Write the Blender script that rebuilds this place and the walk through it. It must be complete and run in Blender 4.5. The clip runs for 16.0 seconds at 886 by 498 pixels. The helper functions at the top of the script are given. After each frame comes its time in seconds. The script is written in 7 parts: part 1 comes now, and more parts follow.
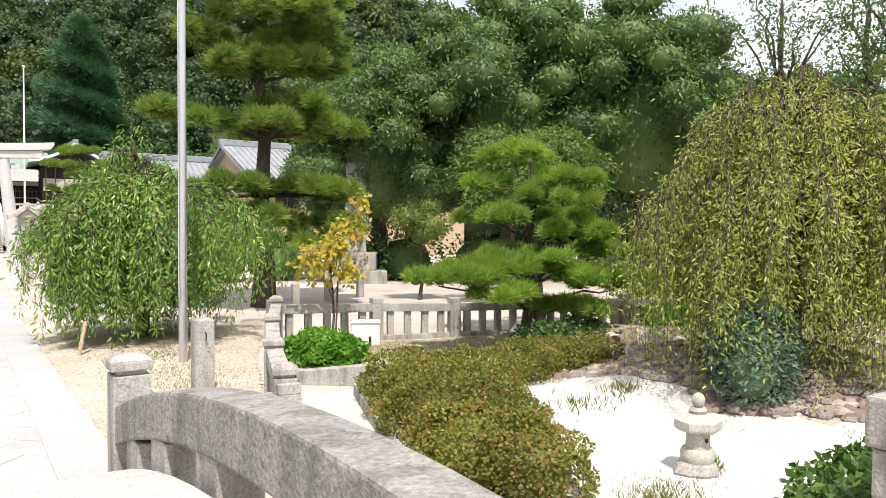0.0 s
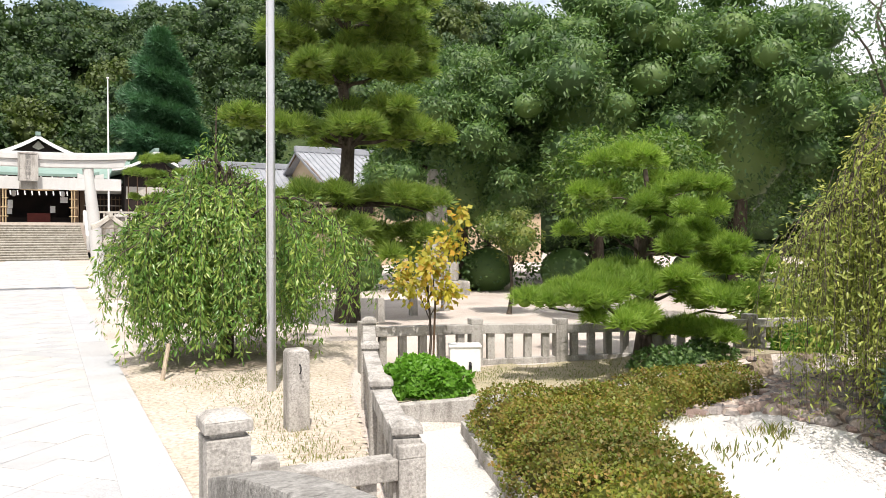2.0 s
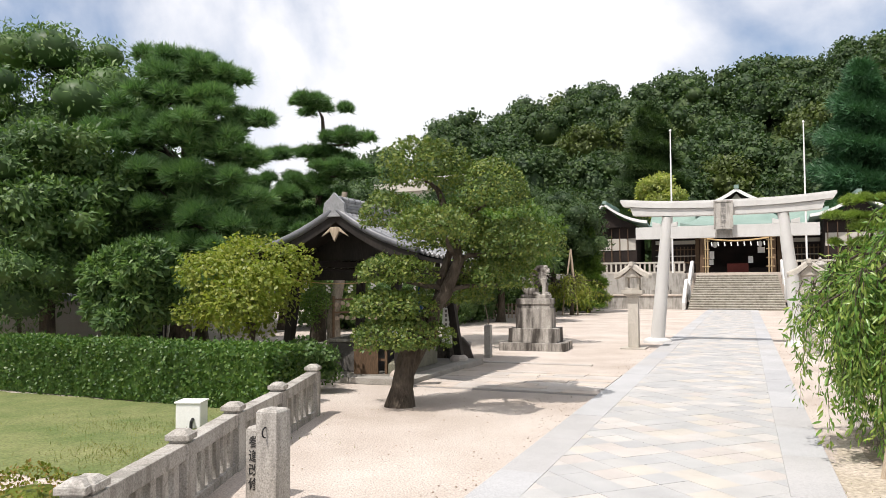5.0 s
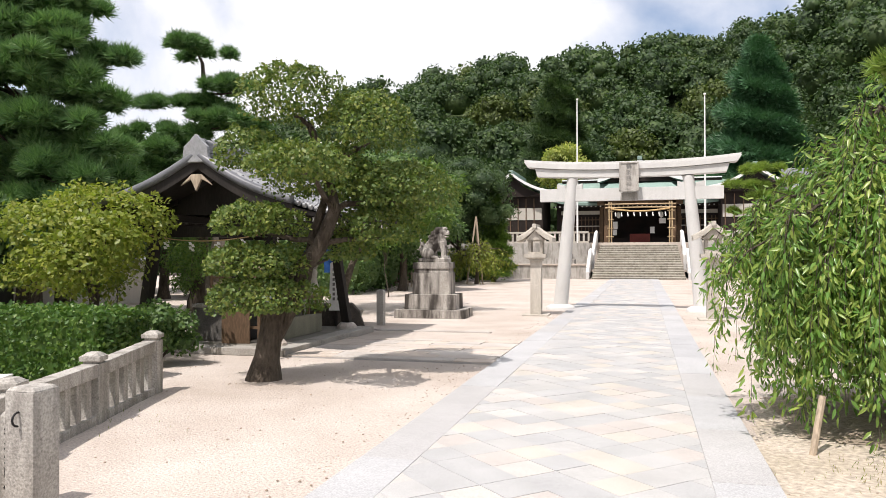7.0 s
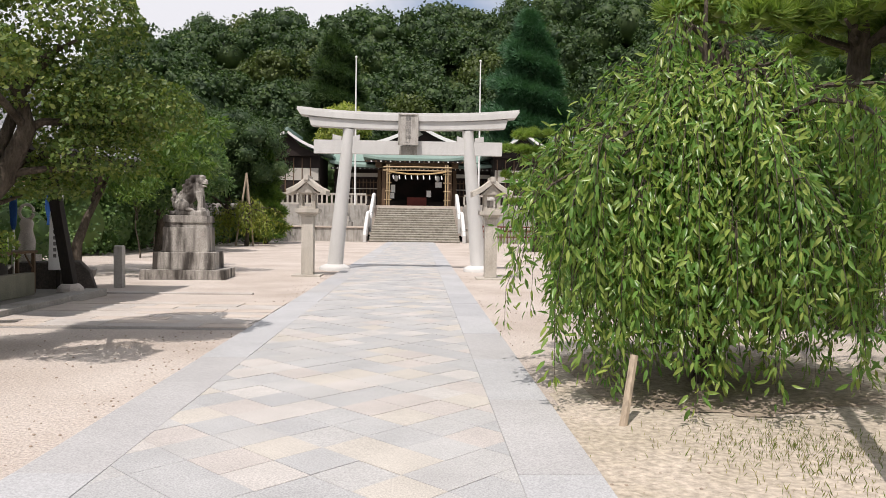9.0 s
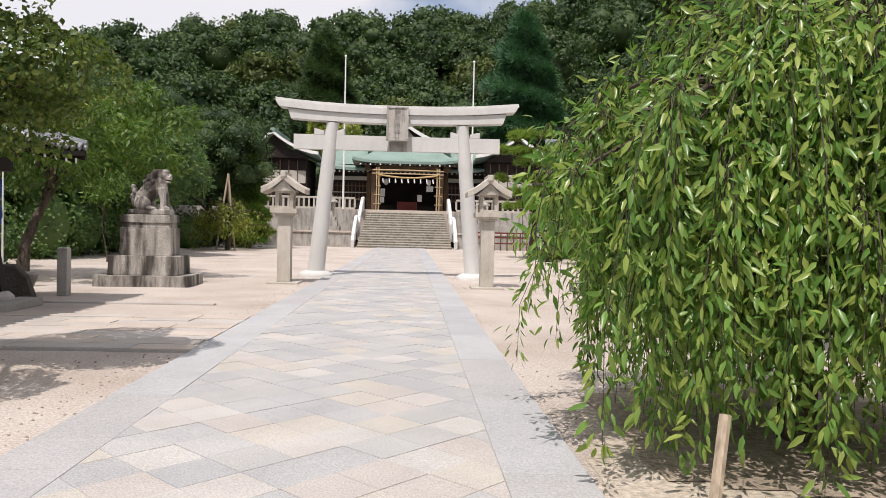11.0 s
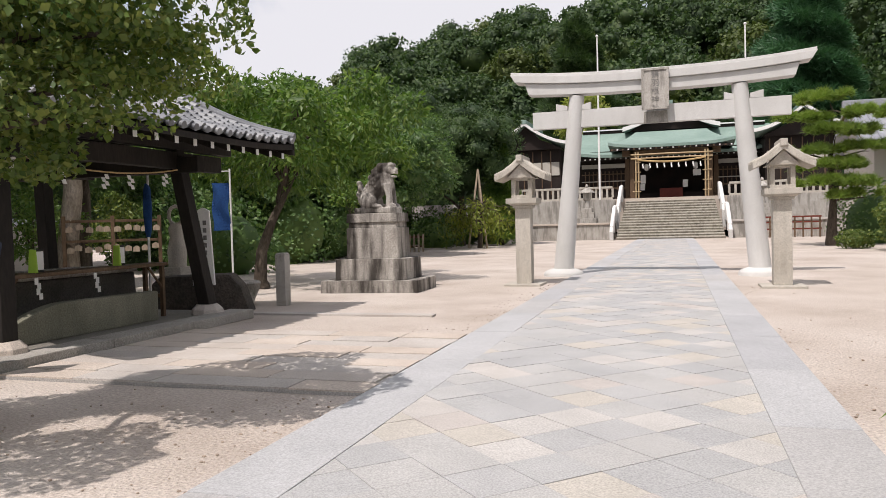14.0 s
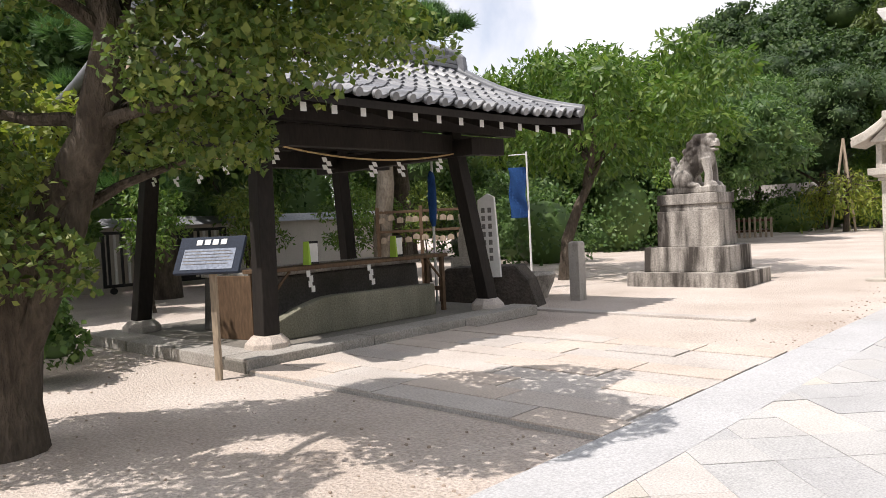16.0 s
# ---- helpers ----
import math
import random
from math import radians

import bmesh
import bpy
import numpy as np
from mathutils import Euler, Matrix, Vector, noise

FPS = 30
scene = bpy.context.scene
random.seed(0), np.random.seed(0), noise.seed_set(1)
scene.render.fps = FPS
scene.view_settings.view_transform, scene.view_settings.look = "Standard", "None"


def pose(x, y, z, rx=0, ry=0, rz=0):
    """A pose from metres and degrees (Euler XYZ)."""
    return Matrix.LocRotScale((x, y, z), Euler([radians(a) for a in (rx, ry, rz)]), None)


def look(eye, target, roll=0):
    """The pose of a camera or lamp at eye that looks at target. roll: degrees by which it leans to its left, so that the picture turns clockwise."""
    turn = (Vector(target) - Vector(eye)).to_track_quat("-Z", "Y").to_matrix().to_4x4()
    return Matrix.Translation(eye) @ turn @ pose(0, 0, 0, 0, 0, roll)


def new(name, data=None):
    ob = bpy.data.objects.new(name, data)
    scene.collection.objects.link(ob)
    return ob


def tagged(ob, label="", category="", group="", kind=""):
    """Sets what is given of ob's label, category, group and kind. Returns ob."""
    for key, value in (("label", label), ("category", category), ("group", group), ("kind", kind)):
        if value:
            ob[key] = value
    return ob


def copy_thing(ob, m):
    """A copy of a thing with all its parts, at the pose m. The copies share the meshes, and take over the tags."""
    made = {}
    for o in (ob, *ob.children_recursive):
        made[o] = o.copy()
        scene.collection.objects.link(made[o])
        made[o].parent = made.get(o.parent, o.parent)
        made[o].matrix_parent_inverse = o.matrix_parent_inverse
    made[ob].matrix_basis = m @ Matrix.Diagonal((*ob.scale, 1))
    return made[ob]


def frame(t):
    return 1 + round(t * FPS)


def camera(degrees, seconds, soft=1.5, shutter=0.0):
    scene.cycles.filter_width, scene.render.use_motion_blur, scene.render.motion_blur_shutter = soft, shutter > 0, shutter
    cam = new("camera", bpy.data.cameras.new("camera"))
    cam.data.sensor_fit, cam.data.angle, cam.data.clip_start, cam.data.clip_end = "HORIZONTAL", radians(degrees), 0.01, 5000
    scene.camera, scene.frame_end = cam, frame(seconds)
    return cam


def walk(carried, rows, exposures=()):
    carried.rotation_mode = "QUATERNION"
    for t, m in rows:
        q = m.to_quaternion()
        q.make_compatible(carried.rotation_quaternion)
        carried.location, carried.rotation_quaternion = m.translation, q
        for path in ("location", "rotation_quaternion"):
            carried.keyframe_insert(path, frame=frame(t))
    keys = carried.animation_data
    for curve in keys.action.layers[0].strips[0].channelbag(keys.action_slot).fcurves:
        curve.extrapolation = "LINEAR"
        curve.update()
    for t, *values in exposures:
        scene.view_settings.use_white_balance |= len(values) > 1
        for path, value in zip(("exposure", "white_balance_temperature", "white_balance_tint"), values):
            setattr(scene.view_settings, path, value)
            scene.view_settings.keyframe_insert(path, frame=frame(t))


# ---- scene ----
cam = camera(61.5, 16.0, soft=0.85)
PATH = [
    (0, (0.366, -32.756, 2.181), (1.466, -31.086, 2.124), 0.3),
    (0.5, (0.322, -32.417, 2.232), (1.594, -30.874, 2.188), 0.2),
    (1, (0.345, -32.062, 2.298), (1.741, -30.63, 2.265), -0.2),
    (1.5, (0.447, -31.698, 2.332), (1.652, -30.102, 2.299), -0.4),
    (2, (0.503, -31.325, 2.352), (1.448, -29.563, 2.305), 0.1),
    (2.5, (0.553, -30.991, 2.371), (1.123, -29.074, 2.337), -0.2),
    (3, (0.596, -30.655, 2.389), (0.771, -28.663, 2.388), -0.5),
    (3.5, (0.655, -30.265, 2.395), (0.401, -28.282, 2.436), -0.4),
    (4, (0.705, -29.85, 2.383), (0.136, -27.934, 2.465), 0.1),
    (4.2, (0.706, -29.676, 2.375), (0.028, -27.797, 2.471), 0.2),
    (6.3, (0.579, -27.656, 2.078), (-0.193, -25.813, 2.159), -0.5),
    (6.5, (0.559, -27.47, 2.056), (-0.205, -25.623, 2.13), -0.6),
    (7, (0.536, -26.977, 1.964), (0.014, -25.046, 1.981), -0.1),
    (7.5, (0.539, -26.486, 1.868), (0.299, -24.501, 1.83), -0.3),
    (8, (0.505, -25.991, 1.778), (0.523, -23.993, 1.7), 0.3),
    (8.5, (0.427, -25.479, 1.702), (0.483, -23.481, 1.628), 0.6),
    (10.8, (0.489, -23.052, 1.547), (0.596, -21.056, 1.481), 1.8),
    (11, (0.48, -22.835, 1.545), (0.569, -20.838, 1.492), 1.3),
    (11.5, (0.45, -22.277, 1.538), (0.485, -20.278, 1.511), 0.8),
    (12, (0.425, -21.753, 1.521), (0.391, -19.753, 1.496), 0.2),
    (12.5, (0.455, -21.232, 1.512), (0.305, -19.238, 1.469), -0.2),
    (13, (0.474, -20.697, 1.491), (0.207, -18.715, 1.445), -0.7),
    (13.5, (0.478, -20.184, 1.476), (0.049, -18.232, 1.417), -1.4),
    (14, (0.474, -19.684, 1.461), (-0.124, -17.777, 1.394), -1.5),
    (14.5, (0.434, -19.197, 1.453), (-0.38, -17.372, 1.384), -2.1),
    (15, (0.412, -18.715, 1.441), (-0.612, -16.998, 1.362), -2.3),
    (15.5, (0.4, -18.275, 1.427), (-0.813, -16.687, 1.346), -2.5),
    (16, (0.4, -17.833, 1.416), (-0.978, -16.385, 1.347), -2.9),
]
walk(cam, [(t, look(eye, target, roll)) for t, eye, target, roll in PATH],
     exposures=[(0, 0.25, 6500, 11), (1, 0.2, 6500, 11), (2.0, 0.28, 6500, 12), (2.5, 0.2, 6500, 12), (3.5, -0.15, 6500, 12), (4.2, -0.1, 6500, 12), (6.5, 0.05, 6500, 13), (7.5, 0.0, 6500, 14), (8.0, -0.2, 6500, 14), (8.5, -0.28, 6500, 14), (11, -0.3, 6500, 15), (12.5, -0.24, 6500, 15), (14.7, -0.38, 6500, 15), (16, 0.06, 6500, 14)])

# ---- world, sun ----
SUN_FROM = Vector((-0.20, -0.50, 1.0)).normalized()
world = bpy.data.worlds.new("sky_world")
scene.world = world
world.use_nodes = True
wn, wl = world.node_tree.nodes, world.node_tree.links
wn.clear()
w_out = wn.new("ShaderNodeOutputWorld")
w_bg = wn.new("ShaderNodeBackground")
w_sky = wn.new("ShaderNodeTexSky")
w_sky.sky_type = "NISHITA"
w_sky.sun_disc = False
w_sky.sun_elevation = math.asin(SUN_FROM.z)
w_sky.sun_rotation = math.atan2(SUN_FROM.x, SUN_FROM.y)
w_sky.dust_density = 1.5
w_cloud = wn.new("ShaderNodeTexNoise")
w_cloud.inputs["Scale"].default_value = 2.6
w_cloud.inputs["Detail"].default_value = 9
w_cloud.inputs["Roughness"].default_value = 0.52
w_cloud.inputs["Distortion"].default_value = 0.25
w_ramp = wn.new("ShaderNodeValToRGB")
w_ramp.color_ramp.elements[0].position, w_ramp.color_ramp.elements[1].position = 0.33, 0.49
w_mix = wn.new("ShaderNodeMix")
w_mix.data_type = "RGBA"
w_mix.inputs[7].default_value = (6.9, 7.0, 7.25, 1)
wl.new(w_cloud.outputs["Fac"], w_ramp.inputs["Fac"])
wl.new(w_ramp.outputs["Color"], w_mix.inputs[0])
wl.new(w_sky.outputs[0], w_mix.inputs[6])
wl.new(w_mix.outputs[2], w_bg.inputs[0])
wl.new(w_bg.outputs[0], w_out.inputs[0])
w_bg.inputs[1].default_value = 0.15

sun = new("sun", bpy.data.lights.new("sun", "SUN"))
sun.data.energy, sun.data.angle, sun.data.color = 5.0, radians(0.53), (1.0, 0.95, 0.88)
sun.matrix_world = look(SUN_FROM * 60, (0, 0, 0))

RNG = np.random.default_rng(11)


# ---- materials ----
def ramp3(nt, cols, fac, inter="LINEAR"):
    r = nt.nodes.new("ShaderNodeValToRGB")
    r.color_ramp.interpolation = inter
    while len(r.color_ramp.elements) < len(cols):
        r.color_ramp.elements.new(0.5)
    for i, c in enumerate(cols):
        r.color_ramp.elements[i].position = i / max(1, len(cols) - (0 if inter == "CONSTANT" else 1))
        r.color_ramp.elements[i].color = (*c, 1)
    nt.links.new(fac, r.inputs["Fac"])
    return r.outputs["Color"]


def noise_tex(nt, scale, detail=5, stretch=(1, 1, 1), rough=0.55):
    pos = nt.nodes.new("ShaderNodeNewGeometry").outputs["Position"]
    if stretch != (1, 1, 1):
        mp = nt.nodes.new("ShaderNodeMapping")
        mp.inputs["Scale"].default_value = stretch
        nt.links.new(pos, mp.inputs["Vector"])
        pos = mp.outputs["Vector"]
    n = nt.nodes.new("ShaderNodeTexNoise")
    n.inputs["Scale"].default_value, n.inputs["Detail"].default_value = scale, detail
    n.inputs["Roughness"].default_value = rough
    nt.links.new(pos, n.inputs["Vector"])
    return n.outputs["Fac"]


def blend(nt, kind, fac, a, b):
    m = nt.nodes.new("ShaderNodeMix")
    m.data_type, m.blend_type = "RGBA", kind
    for sock, v in ((0, fac), (6, a), (7, b)):
        if isinstance(v, (int, float)):
            m.inputs[sock].default_value = v
        elif isinstance(v, tuple):
            m.inputs[sock].default_value = (*v, 1)
        else:
            nt.links.new(v, m.inputs[sock])
    return m.outputs[2]


def steps(nt, fac, lo, hi):
    m = nt.nodes.new("ShaderNodeMapRange")
    m.inputs[1].default_value, m.inputs[2].default_value = lo, hi
    nt.links.new(fac, m.inputs[0])
    return m.outputs[0]


def surface(name, cols, big=1.2, fine=40, rough=0.85, bump=0.25, metal=0.0, stain=None, streak=0.0, stretch=(1, 1, 1),
            pick="", picks=None, fine_amount=0.35, dark_spots=0.0, bump_dist=0.01, streak_scale=5.0, streak_from=0.46):
    """A solid surface: colours mixed by broad noise, fine grain, optional stains, rain streaks and a tint for each piece."""
    m = bpy.data.materials.new(name)
    m.use_nodes = True
    nt = m.node_tree
    b = nt.nodes["Principled BSDF"]
    broad = noise_tex(nt, big, 6, stretch)
    grain = noise_tex(nt, fine, 4, stretch)
    col = ramp3(nt, cols, steps(nt, broad, 0.3, 0.7))
    if pick:
        src = nt.nodes.new("ShaderNodeObjectInfo").outputs["Random"] if pick == "object" else nt.nodes.new("ShaderNodeNewGeometry").outputs["Random Per Island"]
        tint = ramp3(nt, picks, src, "CONSTANT")
        col = blend(nt, "MULTIPLY", 1.0, col, tint)
    g = ramp3(nt, [(1 - fine_amount,) * 3, (1 + fine_amount * 0.6,) * 3], steps(nt, grain, 0.3, 0.7))
    col = blend(nt, "MULTIPLY", 1.0, col, g)
    if streak:
        s = steps(nt, noise_tex(nt, streak_scale, 6, (1, 1, 0.16)), streak_from, streak_from + 0.16)
        k = nt.nodes.new("ShaderNodeMath")
        k.operation = "MULTIPLY"
        k.inputs[1].default_value = streak
        nt.links.new(s, k.inputs[0])
        col = blend(nt, "MIX", k.outputs[0], col, stain or (0.07, 0.065, 0.055))
    if dark_spots:
        s = steps(nt, noise_tex(nt, fine * 0.35, 6, rough=0.7), 0.56, 0.68)
        k = nt.nodes.new("ShaderNodeMath")
        k.operation = "MULTIPLY"
        k.inputs[1].default_value = dark_spots
        nt.links.new(s, k.inputs[0])
        col = blend(nt, "MIX", k.outputs[0], col, stain or (0.07, 0.065, 0.055))
    nt.links.new(col, b.inputs["Base Color"])
    b.inputs["Roughness"].default_value, b.inputs["Metallic"].default_value = rough, metal
    b.inputs["Specular IOR Level"].default_value = 0.3
    if bump:
        bp = nt.nodes.new("ShaderNodeBump")
        bp.inputs["Strength"].default_value, bp.inputs["Distance"].default_value = bump, bump_dist
        nt.links.new(grain, bp.inputs["Height"])
        nt.links.new(bp.outputs[0], b.inputs["Normal"])
    return m


def leafy(name, cols, gloss=0.45, thin=0.35, patch=0.5):
    """Leaves: a colour for each leaf, broad patches of older and younger growth, light passing through."""
    m = bpy.data.materials.new(name)
    m.use_nodes = True
    nt = m.node_tree
    b = nt.nodes["Principled BSDF"]
    rnd = nt.nodes.new("ShaderNodeNewGeometry").outputs["Random Per Island"]
    col = ramp3(nt, cols, rnd)
    col = blend(nt, "MULTIPLY", patch, col, ramp3(nt, [(0.55, 0.6, 0.6), (1.25, 1.2, 0.95)], steps(nt, noise_tex(nt, 0.6, 4), 0.35, 0.65)))
    nt.links.new(col, b.inputs["Base Color"])
    b.inputs["Roughness"].default_value = gloss
    b.inputs["Specular IOR Level"].default_value = 0.35
    tr = nt.nodes.new("ShaderNodeBsdfTranslucent")
    nt.links.new(blend(nt, "MULTIPLY", 1.0, col, (1.4, 1.6, 1.0)), tr.inputs["Color"])
    mx = nt.nodes.new("ShaderNodeMixShader")
    mx.inputs[0].default_value = thin
    nt.links.new(b.outputs[0], mx.inputs[1])
    nt.links.new(tr.outputs[0], mx.inputs[2])
    nt.links.new(mx.outputs[0], nt.nodes["Material Output"].inputs["Surface"])
    return m


SAND = surface("pale_sand", [(0.44, 0.37, 0.315), (0.54, 0.47, 0.415), (0.615, 0.55, 0.495)], 0.5, 38, 0.95, 0.7, dark_spots=0.34, stain=(0.34, 0.255, 0.195), fine_amount=0.3, bump_dist=0.04)
DIRT = surface("dry_soil", [(0.20, 0.155, 0.11), (0.30, 0.24, 0.18)], 1.5, 25, 0.95, 0.6, bump_dist=0.03)
LAWN = surface("thin_lawn_soil", [(0.30, 0.27, 0.16), (0.46, 0.39, 0.29)], 1.1, 30, 0.95, 0.6, bump_dist=0.03)
GRAVEL = surface("white_gravel", [(0.66, 0.62, 0.58), (0.78, 0.75, 0.71)], 1.0, 60, 0.95, 0.9, fine_amount=0.4, bump_dist=0.03)
CONCRETE = surface("pale_concrete", [(0.47, 0.45, 0.42), (0.57, 0.55, 0.52)], 0.8, 45, 0.9, 0.2, dark_spots=0.12)
BAND = surface("light_granite_band", [(0.40, 0.40, 0.405), (0.475, 0.475, 0.48)], 0.9, 70, 0.85, 0.2, fine_amount=0.25, pick="object", picks=[(1, 1, 1), (0.93, 0.93, 0.94), (0.97, 0.95, 0.93)])
TILE_TINTS = [(1, 1, 1.01), (0.95, 0.955, 0.97), (1.18, 1.12, 1.07), (1.03, 1.02, 1.01), (1.16, 1.09, 0.99), (0.98, 0.985, 0.99), (1.19, 1.15, 1.11), (0.95, 0.955, 0.965), (1.12, 1.04, 0.99), (1.02, 1.01, 1.0), (0.97, 0.975, 0.985), (1.05, 1.045, 1.04)]
TILE = surface("granite_paving", [(0.385, 0.382, 0.377), (0.465, 0.46, 0.453)], 1.6, 80, 0.8, 0.2, fine_amount=0.28, pick="object", picks=TILE_TINTS, dark_spots=0.10)
TILE_FAR = surface("granite_paving_joined", [(0.385, 0.382, 0.377), (0.465, 0.46, 0.453)], 1.6, 80, 0.8, 0.2, fine_amount=0.28, pick="island", picks=TILE_TINTS, dark_spots=0.10)
KERB = surface("grey_kerb_stone", [(0.30, 0.28, 0.25), (0.42, 0.395, 0.36)], 1.6, 50, 0.92, 0.5, fine_amount=0.35, dark_spots=0.35, stain=(0.13, 0.115, 0.10))
SLAB = surface("worn_paving_slab", [(0.46, 0.405, 0.36), (0.56, 0.51, 0.465)], 1.3, 60, 0.88, 0.4, fine_amount=0.3, pick="object", picks=[(1, 1, 1), (0.94, 0.96, 0.98), (1.04, 1.0, 0.96)], dark_spots=0.12)
JOINT = surface("dark_joint", [(0.36, 0.345, 0.33), (0.44, 0.42, 0.40)], 3, 60, 0.95, 0.3)
GRANITE = surface("pale_granite", [(0.55, 0.54, 0.52), (0.64, 0.63, 0.61)], 0.7, 90, 0.75, 0.12, fine_amount=0.15, streak=0.12, stain=(0.36, 0.34, 0.32))
OLDSTONE = surface("weathered_stone", [(0.36, 0.335, 0.30), (0.48, 0.455, 0.42)], 1.8, 50, 0.92, 0.6, streak=0.5, dark_spots=0.55, stain=(0.10, 0.09, 0.075))
PITTED = surface("pitted_grey_stone", [(0.25, 0.24, 0.22), (0.35, 0.335, 0.31)], 2.2, 34, 0.95, 1.0, streak=0.45, dark_spots=0.75, stain=(0.09, 0.085, 0.075), bump_dist=0.02)
# Stained riser stone, darkened in colour for the shade under each tread.
RISER = surface("riser_with_painted_shade", [(0.26, 0.235, 0.19), (0.40, 0.37, 0.31)], 1.2, 40, 0.92, 0.4, streak=0.5, dark_spots=0.4, stain=(0.1, 0.09, 0.07))
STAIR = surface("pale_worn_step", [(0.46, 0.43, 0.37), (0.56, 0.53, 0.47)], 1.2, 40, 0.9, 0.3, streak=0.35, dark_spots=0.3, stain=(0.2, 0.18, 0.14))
MOSSY = surface("blackened_stone", [(0.34, 0.31, 0.275), (0.52, 0.485, 0.44)], 1.6, 40, 0.94, 0.5, streak=0.92, dark_spots=0.35, stain=(0.032, 0.026, 0.022), streak_scale=2.6, streak_from=0.42)
LANTERN = surface("beige_lantern_stone", [(0.46, 0.42, 0.36), (0.56, 0.52, 0.46)], 1.6, 60, 0.9, 0.3, streak=0.25, stain=(0.2, 0.18, 0.15))
WOOD = surface("black_weathered_timber", [(0.012, 0.0095, 0.008), (0.028, 0.022, 0.018)], 1.5, 30, 0.7, 0.3, stretch=(1, 1, 0.25))
BROWN = surface("brown_timber", [(0.10, 0.06, 0.035), (0.17, 0.11, 0.065)], 1.5, 30, 0.7, 0.3, stretch=(1, 1, 0.25))
POSTWOOD = surface("grey_sawn_wood", [(0.33, 0.26, 0.19), (0.43, 0.35, 0.26)], 2, 30, 0.8, 0.2, stretch=(1, 1, 0.2))
WHITE = surface("white_paint", [(0.74, 0.73, 0.71), (0.80, 0.79, 0.77)], 1.2, 30, 0.6, 0.05, fine_amount=0.06)
PAPER = surface("white_paper", [(0.78, 0.77, 0.75), (0.82, 0.81, 0.79)], 2, 30, 0.8, 0.05, fine_amount=0.05)
PLASTER = surface("cream_plaster", [(0.45, 0.42, 0.37), (0.52, 0.49, 0.44)], 0.6, 20, 0.9, 0.1, fine_amount=0.08, streak=0.15, stain=(0.3, 0.28, 0.24))
TAN = surface("tan_render_wall", [(0.44, 0.34, 0.22), (0.52, 0.41, 0.28)], 0.5, 20, 0.9, 0.1, fine_amount=0.1)
KAWARA = surface("silver_grey_roof_tile", [(0.15, 0.155, 0.165), (0.26, 0.265, 0.275)], 2.2, 30, 0.36, 0.12, fine_amount=0.18, pick="object", picks=[(1, 1, 1), (0.7, 0.7, 0.72), (1.25, 1.24, 1.22), (0.85, 0.86, 0.88)])
KAWARA_FAR = surface("grey_roof_tile_far", [(0.24, 0.25, 0.27), (0.33, 0.34, 0.36)], 1.2, 14, 0.5, 0.2, fine_amount=0.2)
COPPER = surface("green_copper_roof", [(0.17, 0.25, 0.215), (0.25, 0.335, 0.295)], 0.5, 12, 0.6, 0.1, fine_amount=0.12, streak=0.3, stain=(0.16, 0.24, 0.2))
STEEL = surface("brushed_steel", [(0.55, 0.55, 0.56), (0.62, 0.62, 0.63)], 1.0, 40, 0.34, 0.03, 0.85, fine_amount=0.06)
BLACK = surface("black_metal", [(0.012, 0.012, 0.013), (0.02, 0.02, 0.021)], 1.0, 30, 0.45, 0.05)
DARKIN = surface("dark_interior_wood", [(0.014, 0.010, 0.009), (0.03, 0.02, 0.016)], 1.0, 20, 0.8, 0.1)
RED = surface("dull_red_paint", [(0.12, 0.02, 0.014), (0.17, 0.035, 0.022)], 1.0, 20, 0.6, 0.1)
BAMBOO = surface("dry_bamboo", [(0.40, 0.29, 0.16), (0.50, 0.38, 0.23)], 3, 30, 0.55, 0.1)
ROPE = surface("straw_rope", [(0.45, 0.30, 0.14), (0.58, 0.42, 0.22)], 9, 80, 0.9, 0.5)
BLUE = surface("blue_banner_cloth", [(0.012, 0.05, 0.17), (0.02, 0.08, 0.24)], 4, 60, 0.85, 0.1)
NAVY = surface("navy_sign_board", [(0.012, 0.02, 0.038), (0.02, 0.03, 0.052)], 4, 60, 0.75, 0.05)
LIME = surface("lime_green_plastic", [(0.35, 0.55, 0.06), (0.4, 0.6, 0.08)], 4, 60, 0.4, 0.02, fine_amount=0.05)
INK = surface("dark_ink", [(0.03, 0.03, 0.03), (0.05, 0.048, 0.045)], 6, 60, 0.8, 0.0)
GREYINK = surface("carved_grey", [(0.17, 0.16, 0.15), (0.22, 0.21, 0.2)], 6, 60, 0.8, 0.0)
BARK = surface("rough_bark", [(0.045, 0.034, 0.025), (0.13, 0.105, 0.08)], 5, 26, 0.95, 1.0, stretch=(1, 1, 0.35), bump_dist=0.05)
PALEBARK = surface("pale_bark", [(0.20, 0.165, 0.12), (0.36, 0.31, 0.25)], 4, 26, 0.95, 0.7, stretch=(1, 1, 0.4), bump_dist=0.04)
PEBBLE = surface("river_cobble", [(0.22, 0.19, 0.175), (0.32, 0.285, 0.26)], 3, 60, 0.85, 0.3, pick="object", picks=[(1, 1, 1), (0.7, 0.7, 0.75), (1.3, 1.1, 1.0), (1.5, 1.4, 1.3), (0.85, 0.7, 0.65)])
PEBBLE_FAR = surface("river_cobble_joined", [(0.22, 0.19, 0.175), (0.32, 0.285, 0.26)], 3, 60, 0.85, 0.3, pick="island", picks=[(1, 1, 1), (0.7, 0.7, 0.75), (1.3, 1.1, 1.0), (1.5, 1.4, 1.3), (0.85, 0.7, 0.65)])
CLOD = surface("brown_clods", [(0.30, 0.23, 0.18), (0.44, 0.37, 0.30)], 3, 60, 0.95, 0.3)

